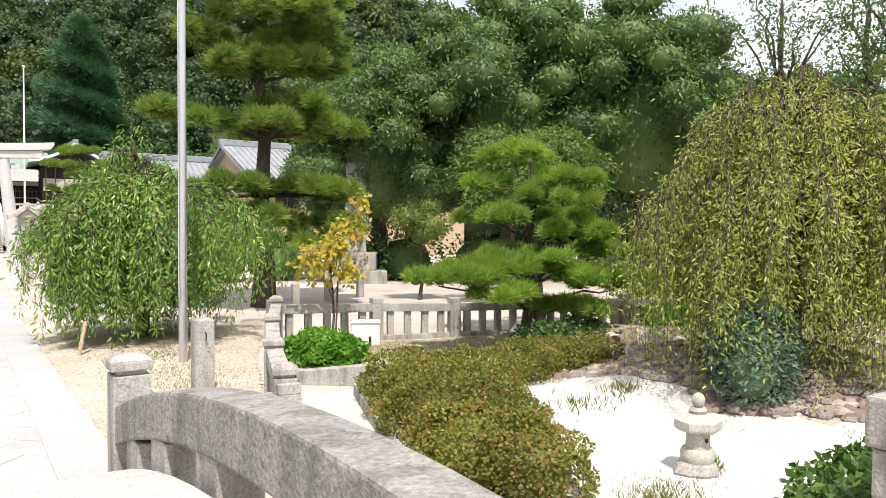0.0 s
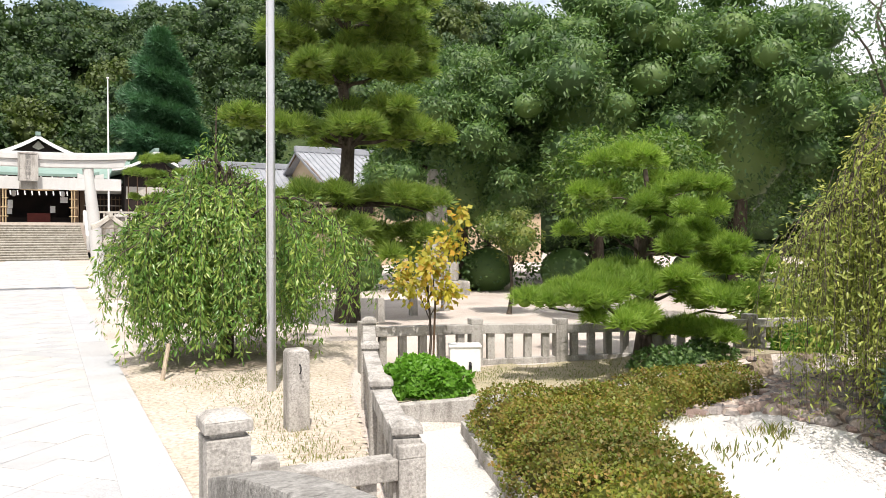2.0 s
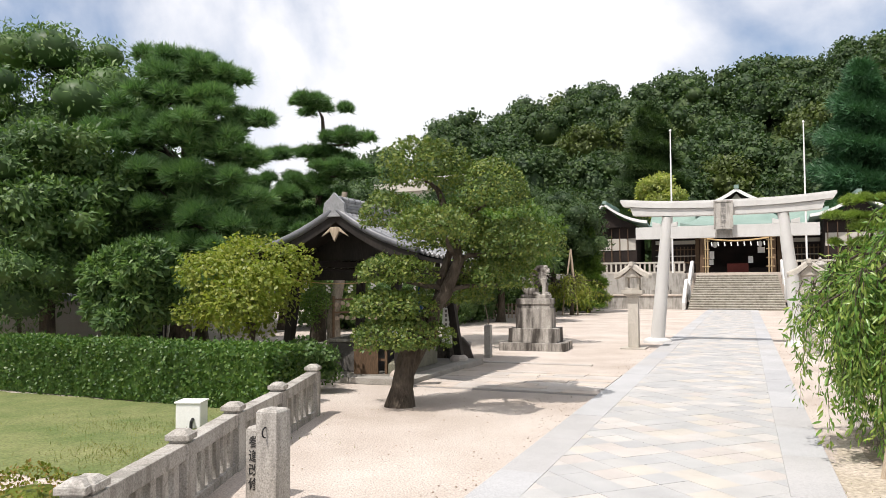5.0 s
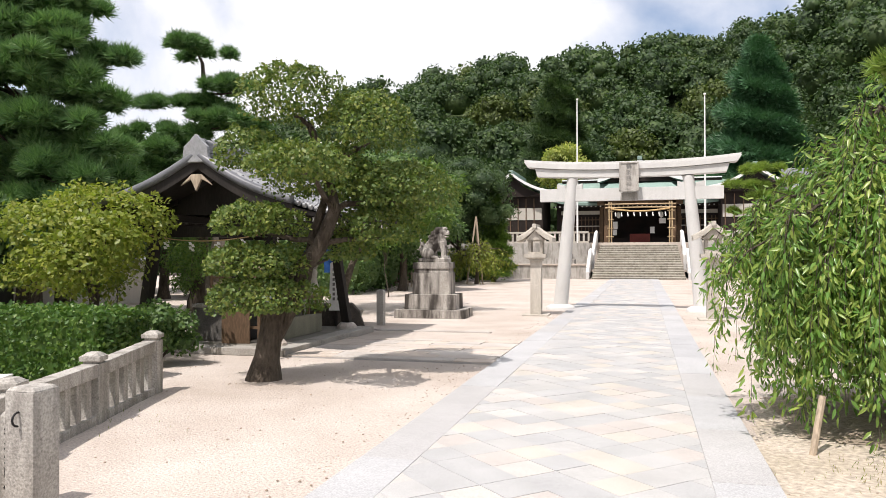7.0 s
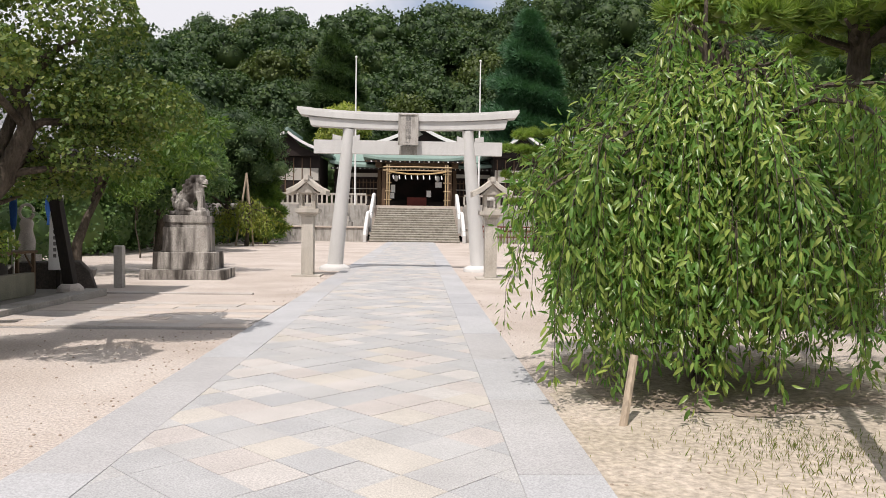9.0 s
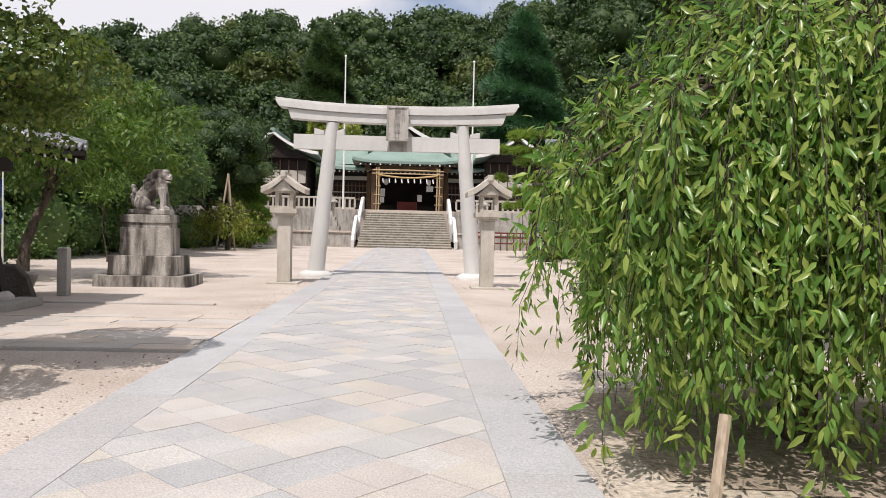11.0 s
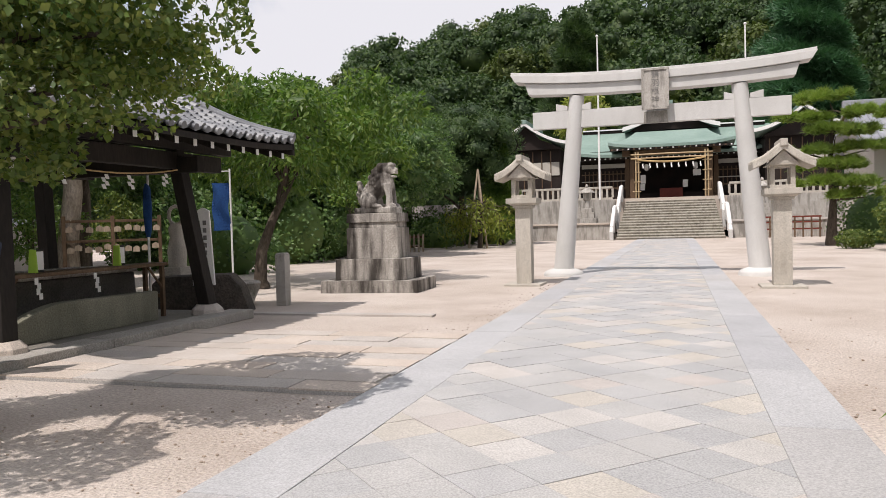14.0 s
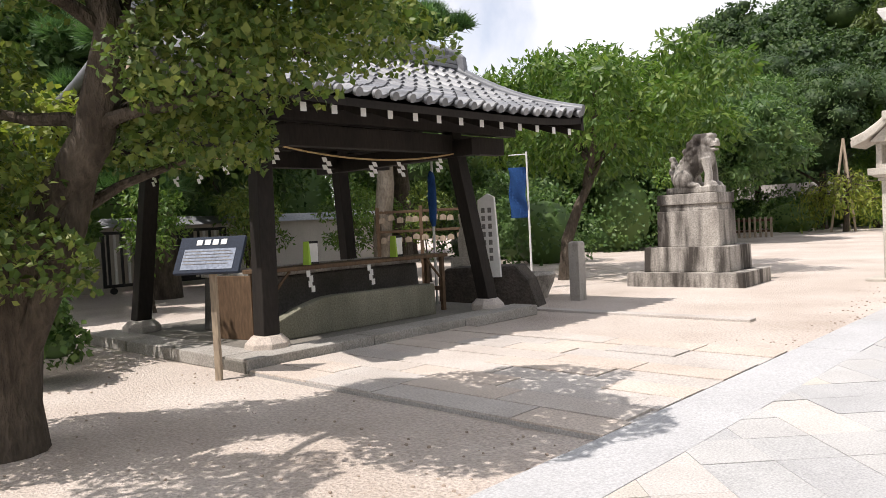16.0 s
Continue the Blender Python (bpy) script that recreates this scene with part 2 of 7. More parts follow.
L_CHERRY = leafy("weeping_cherry_leaves", [(0.093, 0.197, 0.043), (0.152, 0.272, 0.060), (0.304, 0.366, 0.094), (0.116, 0.227, 0.052)], 0.3, 0.36)
L_YOUNG = leafy("fresh_cherry_leaves", [(0.057, 0.116, 0.022), (0.099, 0.173, 0.033), (0.165, 0.226, 0.051)], 0.45, 0.36)
L_GOLD = leafy("yellow_green_weeping_leaves", [(0.246, 0.287, 0.065), (0.346, 0.367, 0.091), (0.201, 0.264, 0.059), (0.424, 0.413, 0.119)], 0.4, 0.35)
L_YELLOW = leafy("autumn_yellow_leaves", [(0.414, 0.346, 0.040), (0.345, 0.333, 0.060), (0.460, 0.256, 0.040)], 0.5, 0.4)
L_DARK = leafy("dark_evergreen_leaves", [(0.051, 0.102, 0.035), (0.084, 0.153, 0.047), (0.149, 0.226, 0.072)], 0.5, 0.28)
L_FOREST = leafy("hill_forest_leaves", [(0.028, 0.059, 0.021), (0.045, 0.084, 0.029), (0.074, 0.116, 0.040)], 0.6, 0.22, 0.9)
L_OLIVE = leafy("olive_forest_leaves", [(0.065, 0.095, 0.024), (0.095, 0.125, 0.032)], 0.5, 0.25, 0.7)
L_CEDAR = leafy("cedar_leaves", [(0.035, 0.10, 0.045), (0.055, 0.135, 0.06)], 0.5, 0.2)
L_PINE = leafy("pine_needles", [(0.127, 0.198, 0.040), (0.187, 0.270, 0.055), (0.259, 0.319, 0.073)], 0.5, 0.4)
L_BPINE = leafy("bluish_pine_needles", [(0.065, 0.139, 0.053), (0.102, 0.197, 0.071), (0.146, 0.241, 0.090)], 0.5, 0.3)
L_LOWPINE = leafy("bright_pine_needles", [(0.143, 0.238, 0.038), (0.209, 0.313, 0.054), (0.275, 0.362, 0.072)], 0.5, 0.42)
L_CLIP = leafy("clipped_tree_leaves", [(0.060, 0.107, 0.025), (0.113, 0.167, 0.035), (0.202, 0.226, 0.053)], 0.5, 0.24)
L_HEDGE = leafy("box_hedge_leaves", [(0.041, 0.094, 0.022), (0.069, 0.141, 0.030), (0.124, 0.188, 0.041)], 0.4, 0.25)
L_AZALEA = leafy("azalea_leaves", [(0.125, 0.165, 0.024), (0.18, 0.20, 0.032), (0.24, 0.15, 0.045), (0.105, 0.15, 0.025)], 0.5, 0.3, 0.8)
L_SHRUB = leafy("yellowish_shrub_leaves", [(0.132, 0.184, 0.024), (0.198, 0.236, 0.036), (0.275, 0.284, 0.054)], 0.45, 0.35)
L_BLUE = leafy("blue_green_leaves", [(0.104, 0.169, 0.111), (0.156, 0.227, 0.156), (0.078, 0.137, 0.091)], 0.55, 0.25)
L_BRIGHT = leafy("bright_green_leaves", [(0.112, 0.253, 0.026), (0.150, 0.310, 0.039)], 0.45, 0.4)
L_GRASS = leafy("grass_blades", [(0.12, 0.17, 0.03), (0.20, 0.21, 0.06), (0.28, 0.24, 0.11)], 0.6, 0.3)


# ---- mesh building ----
class Shape:
    """Gathers vertices and faces of one part."""

    def __init__(self):
        self.v, self.f = [], []

    def add(self, verts, faces):
        o = len(self.v)
        self.v += [tuple(p) for p in verts]
        self.f += [tuple(i + o for i in q) for q in faces]
        return self

    def box(self, x0, x1, y0, y1, z0, z1, taper=0.0, m=None):
        t = taper
        vs = [(x0, y0, z0), (x1, y0, z0), (x1, y1, z0), (x0, y1, z0), (x0 + t, y0 + t, z1), (x1 - t, y0 + t, z1), (x1 - t, y1 - t, z1), (x0 + t, y1 - t, z1)]
        if m:
            vs = [m @ Vector(p) for p in vs]
        return self.add(vs, [(3, 2, 1, 0), (4, 5, 6, 7), (0, 1, 5, 4), (1, 2, 6, 5), (2, 3, 7, 6), (3, 0, 4, 7)])

    def tube(self, pts, radii, n=10, caps=True):
        pts = [Vector(p) for p in pts]
        vs, fs = [], []
        side = None
        for i, p in enumerate(pts):
            d = (pts[min(i + 1, len(pts) - 1)] - pts[max(i - 1, 0)]).normalized()
            if side is None:
                side = d.orthogonal().normalized()
            side = (side - d * side.dot(d)).normalized()
            up = d.cross(side)
            r = radii[i] if isinstance(radii, (list, tuple)) else radii
            for k in range(n):
                a = 2 * math.pi * k / n
                vs.append(p + (side * math.cos(a) + up * math.sin(a)) * r)
        for i in range(len(pts) - 1):
            for k in range(n):
                fs.append((i * n + k, i * n + (k + 1) % n, (i + 1) * n + (k + 1) % n, (i + 1) * n + k))
        if caps:
            fs.append(tuple(range(n - 1, -1, -1)))
            fs.append(tuple((len(pts) - 1) * n + k for k in range(n)))
        return self.add(vs, fs)

    def lathe(self, prof, n=20, at=(0, 0, 0), turn=0.0):
        vs, fs = [], []
        for r, z in prof:
            for k in range(n):
                a = turn + 2 * math.pi * k / n
                vs.append((at[0] + r * math.cos(a), at[1] + r * math.sin(a), at[2] + z))
        for i in range(len(prof) - 1):
            for k in range(n):
                fs.append((i * n + k, i * n + (k + 1) % n, (i + 1) * n + (k + 1) % n, (i + 1) * n + k))
        fs.append(tuple(range(n - 1, -1, -1)))
        fs.append(tuple((len(prof) - 1) * n + k for k in range(n)))
        return self.add(vs, fs)

    def prism(self, poly, lo, hi, axis="y", m=None):
        """A flat outline pushed from lo to hi along an axis; the outline lies in the other two."""
        def place(a, b, t):
            p = {"y": (a, t, b), "x": (t, a, b), "z": (a, b, t)}[axis]
            return m @ Vector(p) if m else p
        n = len(poly)
        vs = [place(a, b, lo) for a, b in poly] + [place(a, b, hi) for a, b in poly]
        fs = [tuple(range(n)), tuple(range(2 * n - 1, n - 1, -1))] + [(i, (i + 1) % n, n + (i + 1) % n, n + i) for i in range(n)]
        return self.add(vs, fs)

    def sheet(self, fn, nu, nv, thick=0.0):
        """A curved sheet of points fn(u, v), with a thickness downwards."""
        top = [fn(i / nu, j / nv) for i in range(nu + 1) for j in range(nv + 1)]
        w = nv + 1
        fs = [(i * w + j, (i + 1) * w + j, (i + 1) * w + j + 1, i * w + j + 1) for i in range(nu) for j in range(nv)]
        if not thick:
            return self.add(top, fs)
        n = len(top)
        low = [(p[0], p[1], p[2] - thick) for p in top]
        fs += [tuple(n + k for k in reversed(q)) for q in list(fs)]
        rim = [i * w for i in range(nu + 1)] + [nu * w + j for j in range(1, w)] + [i * w + nv for i in range(nu - 1, -1, -1)] + [j for j in range(nv - 1, 0, -1)]
        fs += [(rim[k], n + rim[k], n + rim[(k + 1) % len(rim)], rim[(k + 1) % len(rim)]) for k in range(len(rim))]
        return self.add(top + low, fs)

    def ball(self, c, r, n=10, k=8):
        r = r if isinstance(r, (list, tuple)) else (r, r, r)
        vs, fs = [(c[0], c[1], c[2] - r[2])], []
        for i in range(1, k):
            t = math.pi * i / k
            for j in range(n):
                a = 2 * math.pi * j / n
                vs.append((c[0] + r[0] * math.sin(t) * math.cos(a), c[1] + r[1] * math.sin(t) * math.sin(a), c[2] - r[2] * math.cos(t)))
        vs.append((c[0], c[1], c[2] + r[2]))
        last = len(vs) - 1
        for j in range(n):
            fs.append((0, 1 + (j + 1) % n, 1 + j))
            fs.append((last, last - n + j, last - n + (j + 1) % n))
        for i in range(k - 2):
            for j in range(n):
                a, b = 1 + i * n + j, 1 + i * n + (j + 1) % n
                fs.append((a, b, b + n, a + n))
        return self.add(vs, fs)


def mesh_of(name, s, material, bevel=0.0, smooth=False):
    me = bpy.data.meshes.new(name)
    me.from_pydata(s.v, [], s.f)
    bm = bmesh.new()
    bm.from_mesh(me)
    bmesh.ops.recalc_face_normals(bm, faces=bm.faces)
    if bevel:
        sharp = [e for e in bm.edges if e.is_manifold and e.calc_face_angle(0) > 0.5]
        bmesh.ops.bevel(bm, geom=sharp, offset=bevel, segments=2, profile=0.6, affect="EDGES", clamp_overlap=True)
    bm.to_mesh(me)
    bm.free()
    if smooth:
        me.polygons.foreach_set("use_smooth", [True] * len(me.polygons))
        me.set_sharp_from_angle(angle=radians(40))
    me.materials.append(material)
    return me


def thing(name, label, category, at=(0, 0, 0), group="", turn=0.0, kind=""):
    ob = new(name)
    ob.empty_display_size = 0.1
    ob.matrix_world = pose(*at, 0, 0, turn)
    return tagged(ob, label, category, group, kind)


def part(name, s, material, parent=None, label="", bevel=0.0, smooth=False, kind=""):
    """Links a shape, or a mesh that is there already, as one mesh object under its thing or part."""
    me = s if isinstance(s, bpy.types.Mesh) else mesh_of(name, s, material, bevel, smooth)
    ob = new(name, me)
    if parent:
        ob.parent = parent
    return tagged(ob, label, "", "", kind)


def solo(name, s, material, label, category, at=(0, 0, 0), turn=0.0, bevel=0.0, smooth=False, group="", kind=""):
    ob = part(name, s, material, None, "", bevel, smooth)
    ob.matrix_world = pose(*at, 0, 0, turn)
    return tagged(ob, label, category, group, kind)


def put(ob, x, y, z, rx=0, ry=0, rz=0, sx=1, sy=1, sz=1):
    ob.matrix_basis = pose(x, y, z, rx, ry, rz) @ Matrix.Diagonal((sx, sy, sz, 1))
    return ob


def writing(text, size, material, parent, m, name="inscription", upright=True, depth=0.003):
    """Raised characters of the built-in font, one below the other when upright, as one mesh part."""
    cu = bpy.data.curves.new(name, "FONT")
    cu.body, cu.size, cu.align_x, cu.extrude = ("\n".join(text) if upright else text), size, "CENTER", depth
    cu.space_line = 1.08
    tmp = new(name, cu)
    bpy.context.view_layer.update()
    me = bpy.data.meshes.new_from_object(tmp.evaluated_get(bpy.context.evaluated_depsgraph_get()))
    bpy.data.objects.remove(tmp)
    me.materials.clear()
    me.materials.append(material)
    ob = new(name, me)
    ob.parent = parent
    ob.matrix_basis = m
    return ob


# ---- foliage ----
T_LEAF = (np.array([(0, 0, 0), (0.4, 0.2, 0.05), (1, 0, -0.06), (0.4, -0.2, 0.05)]), [(0, 1, 2), (0, 2, 3)])
T_WIDE = (np.array([(0, 0, 0), (0.5, 0.36, 0.08), (1, 0, -0.05), (0.5, -0.36, 0.08)]), [(0, 1, 2), (0, 2, 3)])
T_LONG = (np.array([(0, 0, 0), (0.3, 0.14, 0.045), (0.3, -0.14, 0.045), (0.68, 0.11, 0.02), (0.68, -0.11, 0.02), (1, 0, -0.10), (0.3, 0, 0), (0.68, 0, -0.03)]),
          [(0, 1, 6), (0, 6, 2), (1, 3, 7), (1, 7, 6), (2, 6, 7), (2, 7, 4), (3, 5, 7), (4, 7, 5)])


def tuft_template(n, spread, width, seed):
    r = np.random.default_rng(seed)
    vs, fs = [], []
    for i in range(n):
        a, t = 2 * math.pi * (i + r.uniform(0, 0.6)) / n, r.uniform(0.25, 1) * spread
        d = np.array([math.cos(t), math.sin(t) * math.cos(a), math.sin(t) * math.sin(a)])
        s = np.cross(d, [0.3, 0.5, 0.8])
        s = s / np.linalg.norm(s) * width
        base = np.array([r.uniform(-0.15, 0.15), 0, 0])
        vs += [base - s, base + s, base + d * r.uniform(0.75, 1.1)]
        fs.append((3 * i, 3 * i + 1, 3 * i + 2))
    return np.array(vs), fs


T_NEEDLE = tuft_template(9, 1.1, 0.06, 3)
T_SPRAY = tuft_template(7, 0.9, 0.07, 5)


def unit(a):
    return a / np.maximum(np.linalg.norm(a, axis=-1, keepdims=True), 1e-9)


def scatter_mesh(name, pos, d, nrm, size, tmpl, material, extra=None):
    """One mesh of many small copies of a template, laid along d with the face towards nrm."""
    tv, tf = tmpl
    d = unit(d)
    z = unit(nrm - d * np.sum(nrm * d, axis=1, keepdims=True))
    y = np.cross(z, d)
    s = size[:, None, None]
    verts = pos[:, None, :] + s * (tv[None, :, 0:1] * d[:, None, :] + tv[None, :, 1:2] * y[:, None, :] + tv[None, :, 2:3] * z[:, None, :])
    n, k = len(pos), len(tv)
    verts = verts.reshape(-1, 3)
    faces = (np.array(tf)[None] + (np.arange(n) * k)[:, None, None]).reshape(-1, 3)
    if extra is not None:
        faces = np.concatenate([faces, extra[1] + len(verts)])
        verts = np.concatenate([verts, extra[0]])
    me = bpy.data.meshes.new(name)
    me.vertices.add(len(verts))
    me.vertices.foreach_set("co", verts.astype(np.float32).ravel())
    me.loops.add(faces.size)
    me.loops.foreach_set("vertex_index", faces.astype(np.int32).ravel())
    me.polygons.add(len(faces))
    me.polygons.foreach_set("loop_start", np.arange(0, faces.size, 3, dtype=np.int32))
    me.update(calc_edges=True)
    me.materials.append(material)
    return me


def rand_dirs(n):
    return unit(RNG.normal(size=(n, 3)))


def shell(blobs, n, lo=0.78, hi=1.06, under=0.45):
    """Points on the outer skin of a heap of ellipsoids, with the way out of each."""
    b = np.array(blobs, float)
    area = (b[:, 3] * b[:, 4] + b[:, 3] * b[:, 5] + b[:, 4] * b[:, 5])
    pick = RNG.choice(len(b), size=int(n * 1.9), p=area / area.sum())
    u = rand_dirs(len(pick))
    keep = (u[:, 2] > -0.25) | (RNG.random(len(u)) < under)
    pick, u = pick[keep], u[keep]
    lump = 1 + 0.10 * np.sin(u[:, 0] * 7 + pick) * np.sin(u[:, 1] * 6 + pick * 2) + 0.07 * np.sin(u[:, 2] * 11 + pick * 3)
    rad = RNG.uniform(lo, hi, len(u)) * lump
    p = b[pick, :3] + u * b[pick, 3:6] * rad[:, None]
    ok = np.ones(len(p), bool)
    for i in range(len(b)):
        q = np.linalg.norm((p - b[i, :3]) / b[i, 3:6], axis=1)
        ok &= (q > 0.72) | (pick == i)
    p, u, pick = p[ok][:n], u[ok][:n], pick[ok][:n]
    return p, unit(u / b[pick, 3:6])


def core(blobs, f=0.72):
    """The dense inside of a crown: rough low-count balls."""
    vs, fs, o = [], [], 0
    for c in blobs:
        s = Shape().ball(c[:3], (c[3] * f, c[4] * f, c[5] * f), 8, 6)
        tri = []
        for q in s.f:
            tri += [(q[0], q[i], q[i + 1]) for i in range(1, len(q) - 1)]
        vs.append(np.array(s.v))
        fs.append(np.array(tri) + o)
        o += len(s.v)
    return np.concatenate(vs), np.concatenate(fs)


def leaf_heap(name, blobs, n, size, material, tmpl=T_LEAF, droop=0.3, inner=True, lo=0.78, hi=1.06, under=0.45, up=0.4, spread=0.8):
    p, o = shell(blobs, n, lo, hi, under)
    d = o * 0.5 + rand_dirs(len(p)) * spread + np.array([0, 0, -droop])
    nm = o * 0.8 + rand_dirs(len(p)) * 0.5 + np.array([0, 0, up])
    return scatter_mesh(name, p, d, nm, size * RNG.uniform(0.7, 1.3, len(p)), tmpl, material, core(blobs) if inner else None)


def pad_mesh(name, c, r, n, size, material, tmpl=T_NEEDLE):
    """A cushion made of small rounded clumps of shoots round a dense inside, uneven at its rim."""
    m = max(7, int(r[0] * r[1] * 7))
    a, q = RNG.uniform(0, 2 * math.pi, m), np.sqrt(RNG.random(m))
    wob = 1 + 0.18 * np.sin(3 * a + c[0] * 3) + 0.12 * np.sin(5 * a + c[1] * 5)
    cx, cy = np.cos(a) * q * wob, np.sin(a) * q * wob
    cz = np.sqrt(np.clip(1 - q * q, 0, 1)) * RNG.uniform(0.1, 0.8, m)
    cr = RNG.uniform(0.2, 0.34, m) * (r[0] * r[1]) ** 0.25
    k = RNG.integers(0, m, n)
    u = rand_dirs(n)
    u[:, 2] = np.where(u[:, 2] < -0.2, -u[:, 2], u[:, 2])
    h = np.array([1, 1, 0.8])
    mid = np.stack([c[0] + cx * r[0], c[1] + cy * r[1], c[2] + cz * r[2]], 1)
    p = mid[k] + u * h * (cr[k] * RNG.uniform(0.5, 1.0, n))[:, None]
    d = u * 0.8 + np.array([0, 0, 0.55]) + rand_dirs(n) * 0.35
    nm = u + np.array([0, 0, 0.7]) + rand_dirs(n) * 0.5
    inside = core([(*mid[i], cr[i], cr[i], cr[i] * 0.7) for i in range(m)], 0.42)
    return scatter_mesh(name, p, d, nm, size * RNG.uniform(0.7, 1.25, n), tmpl, material, inside)


def dome_mesh(name, c, r, n, size, material):
    """A clipped cushion: a low dome with a flat, twiggy underside, closely set with small leaves."""
    a, q = RNG.uniform(0, 2 * math.pi, n), np.sqrt(RNG.random(n))
    wob = 1 + 0.13 * np.sin(3 * a + c[0] * 3) + 0.08 * np.sin(5 * a + c[1] * 5) + 0.05 * np.sin(9 * a + c[2] * 4)
    x, y = np.cos(a) * q * wob * r[0], np.sin(a) * q * wob * r[1]
    bump = 0.16 * r[2] * (np.sin(x * 9 + c[0]) * np.sin(y * 8 + c[1]) + 0.6 * np.sin(x * 17 + y * 13))
    top = np.clip(1 - q ** 2.6, 0, 1) ** 0.5
    kind = RNG.random(n)
    low, deep = kind < 0.2, kind > 0.8
    z = np.where(low, -0.3 * r[2] * RNG.random(n), np.where(deep, top * r[2] * 1.1 * RNG.random(n), top * r[2] * 1.25 + bump * top)) + RNG.normal(0, 0.02, n)
    stray = RNG.random(n) < 0.04
    z = z + stray * RNG.uniform(0, 0.09, n)
    p = np.stack([c[0] + x, c[1] + y, c[2] + z], 1)
    out = np.stack([np.cos(a) * q, np.sin(a) * q, np.where(low, -0.5, 0.35 + top)], 1)
    d = out * 0.35 + rand_dirs(n) * 0.85
    nm = out + rand_dirs(n) * 0.65
    return scatter_mesh(name, p, d, nm, size * RNG.uniform(0.65, 1.3, n), T_WIDE, material)


def limb(a, b, r0, r1, sag=0.15, n=7, kink=0.08):
    a, b = Vector(a), Vector(b)
    ln = (b - a).length
    pts = []
    for i in range(n):
        t = i / (n - 1)
        p = a.lerp(b, t)
        p.z += sag * ln * math.sin(math.pi * t)
        if 0 < i < n - 1:
            p += Vector(RNG.uniform(-1, 1, 3)) * kink * ln * 0.4
        pts.append(p)
    return Shape().tube(pts, [r0 + (r1 - r0) * i / (n - 1) for i in range(n)], 8)


def broad_tree(name, label, at, height, blobs, n, size, leaves, bark=BARK, r=0.2, tmpl=T_LEAF, droop=0.3, branches=5, lean=(0, 0), group="", inner=True, category="tree", **kw):
    """Trunk, limbs and a crown; blobs are given from the tree's foot."""
    t = thing(name, label, category, at, group)
    top = Vector((lean[0], lean[1], height))
    pts = [Vector((lean[0] * k * k, lean[1] * k * k, height * k)) + Vector((math.sin(5 * k + at[0]) * 0.08, math.cos(4 * k + at[1]) * 0.08, 0)) for k in (0, 0.08, 0.3, 0.55, 0.8, 1)]
    part("trunk", Shape().tube(pts, [r * 1.5, r * 1.08, r * 0.9, r * 0.7, r * 0.5, r * 0.25], 12), bark, t, smooth=True)
    order = sorted(blobs, key=lambda c: -c[3])[:branches]
    for c in order:
        k = min(0.85, max(0.3, c[2] / height * 0.6))
        part("branch", limb((lean[0] * k * k, lean[1] * k * k, height * k), c[:3], r * 0.42, r * 0.12), bark, t, smooth=True)
    part("crown", leaf_heap("crown", blobs, n, size, leaves, tmpl, droop, inner, **kw), None, t)
    return t


def heap(cx, cy, cz, rx, ry, rz, n, r0, r1, seed):
    """Blobs strewn over an ellipsoid, to make an uneven crown."""
    g = np.random.default_rng(seed)
    u = unit(g.normal(size=(n, 3)))
    u[:, 2] = np.where(u[:, 2] < -0.35, -u[:, 2], u[:, 2])
    out = [(cx, cy, cz, rx * 0.62, ry * 0.62, rz * 0.62)]
    for k in range(n):
        s, q = g.uniform(r0, r1), g.uniform(0.62, 0.95)
        out.append((cx + u[k, 0] * rx * q, cy + u[k, 1] * ry * q, cz + u[k, 2] * rz * q, s, s, s * 0.75))
    return out


def pad_tree(name, label, at, trunk, r, pads, size, density, leaves, bark=BARK, tmpl=T_NEEDLE, group="", part_name="needle_pad"):
    """A trained tree: a bent trunk and cushions on limbs; trunk points and pads are given from its foot."""
    t = thing(name, label, "tree", at, group)
    n = len(trunk)
    part("trunk", Shape().tube(trunk, [r * (1.35 if i == 0 else 1 - 0.75 * i / (n - 1)) for i in range(n)], 12), bark, t, smooth=True)
    for px, py, pz, rx, ry, rz in pads:
        near = min(range(n), key=lambda i: abs(trunk[i][2] - (pz - 0.35 * rz - 0.12 * math.hypot(px, py))))
        part("branch", limb(trunk[near], (px, py, pz - rz * 0.15), r * 0.24, r * 0.08, 0.06, 6, 0.12), bark, t, smooth=True)
        count = max(20, int(density * rx * ry))
        pad = dome_mesh(part_name, (px, py, pz), (rx, ry, rz), count, size, leaves) if tmpl is T_WIDE else pad_mesh(part_name, (px, py, pz), (rx, ry, rz), count, size, leaves, tmpl)
        part(part_name, pad, None, t)
    return t


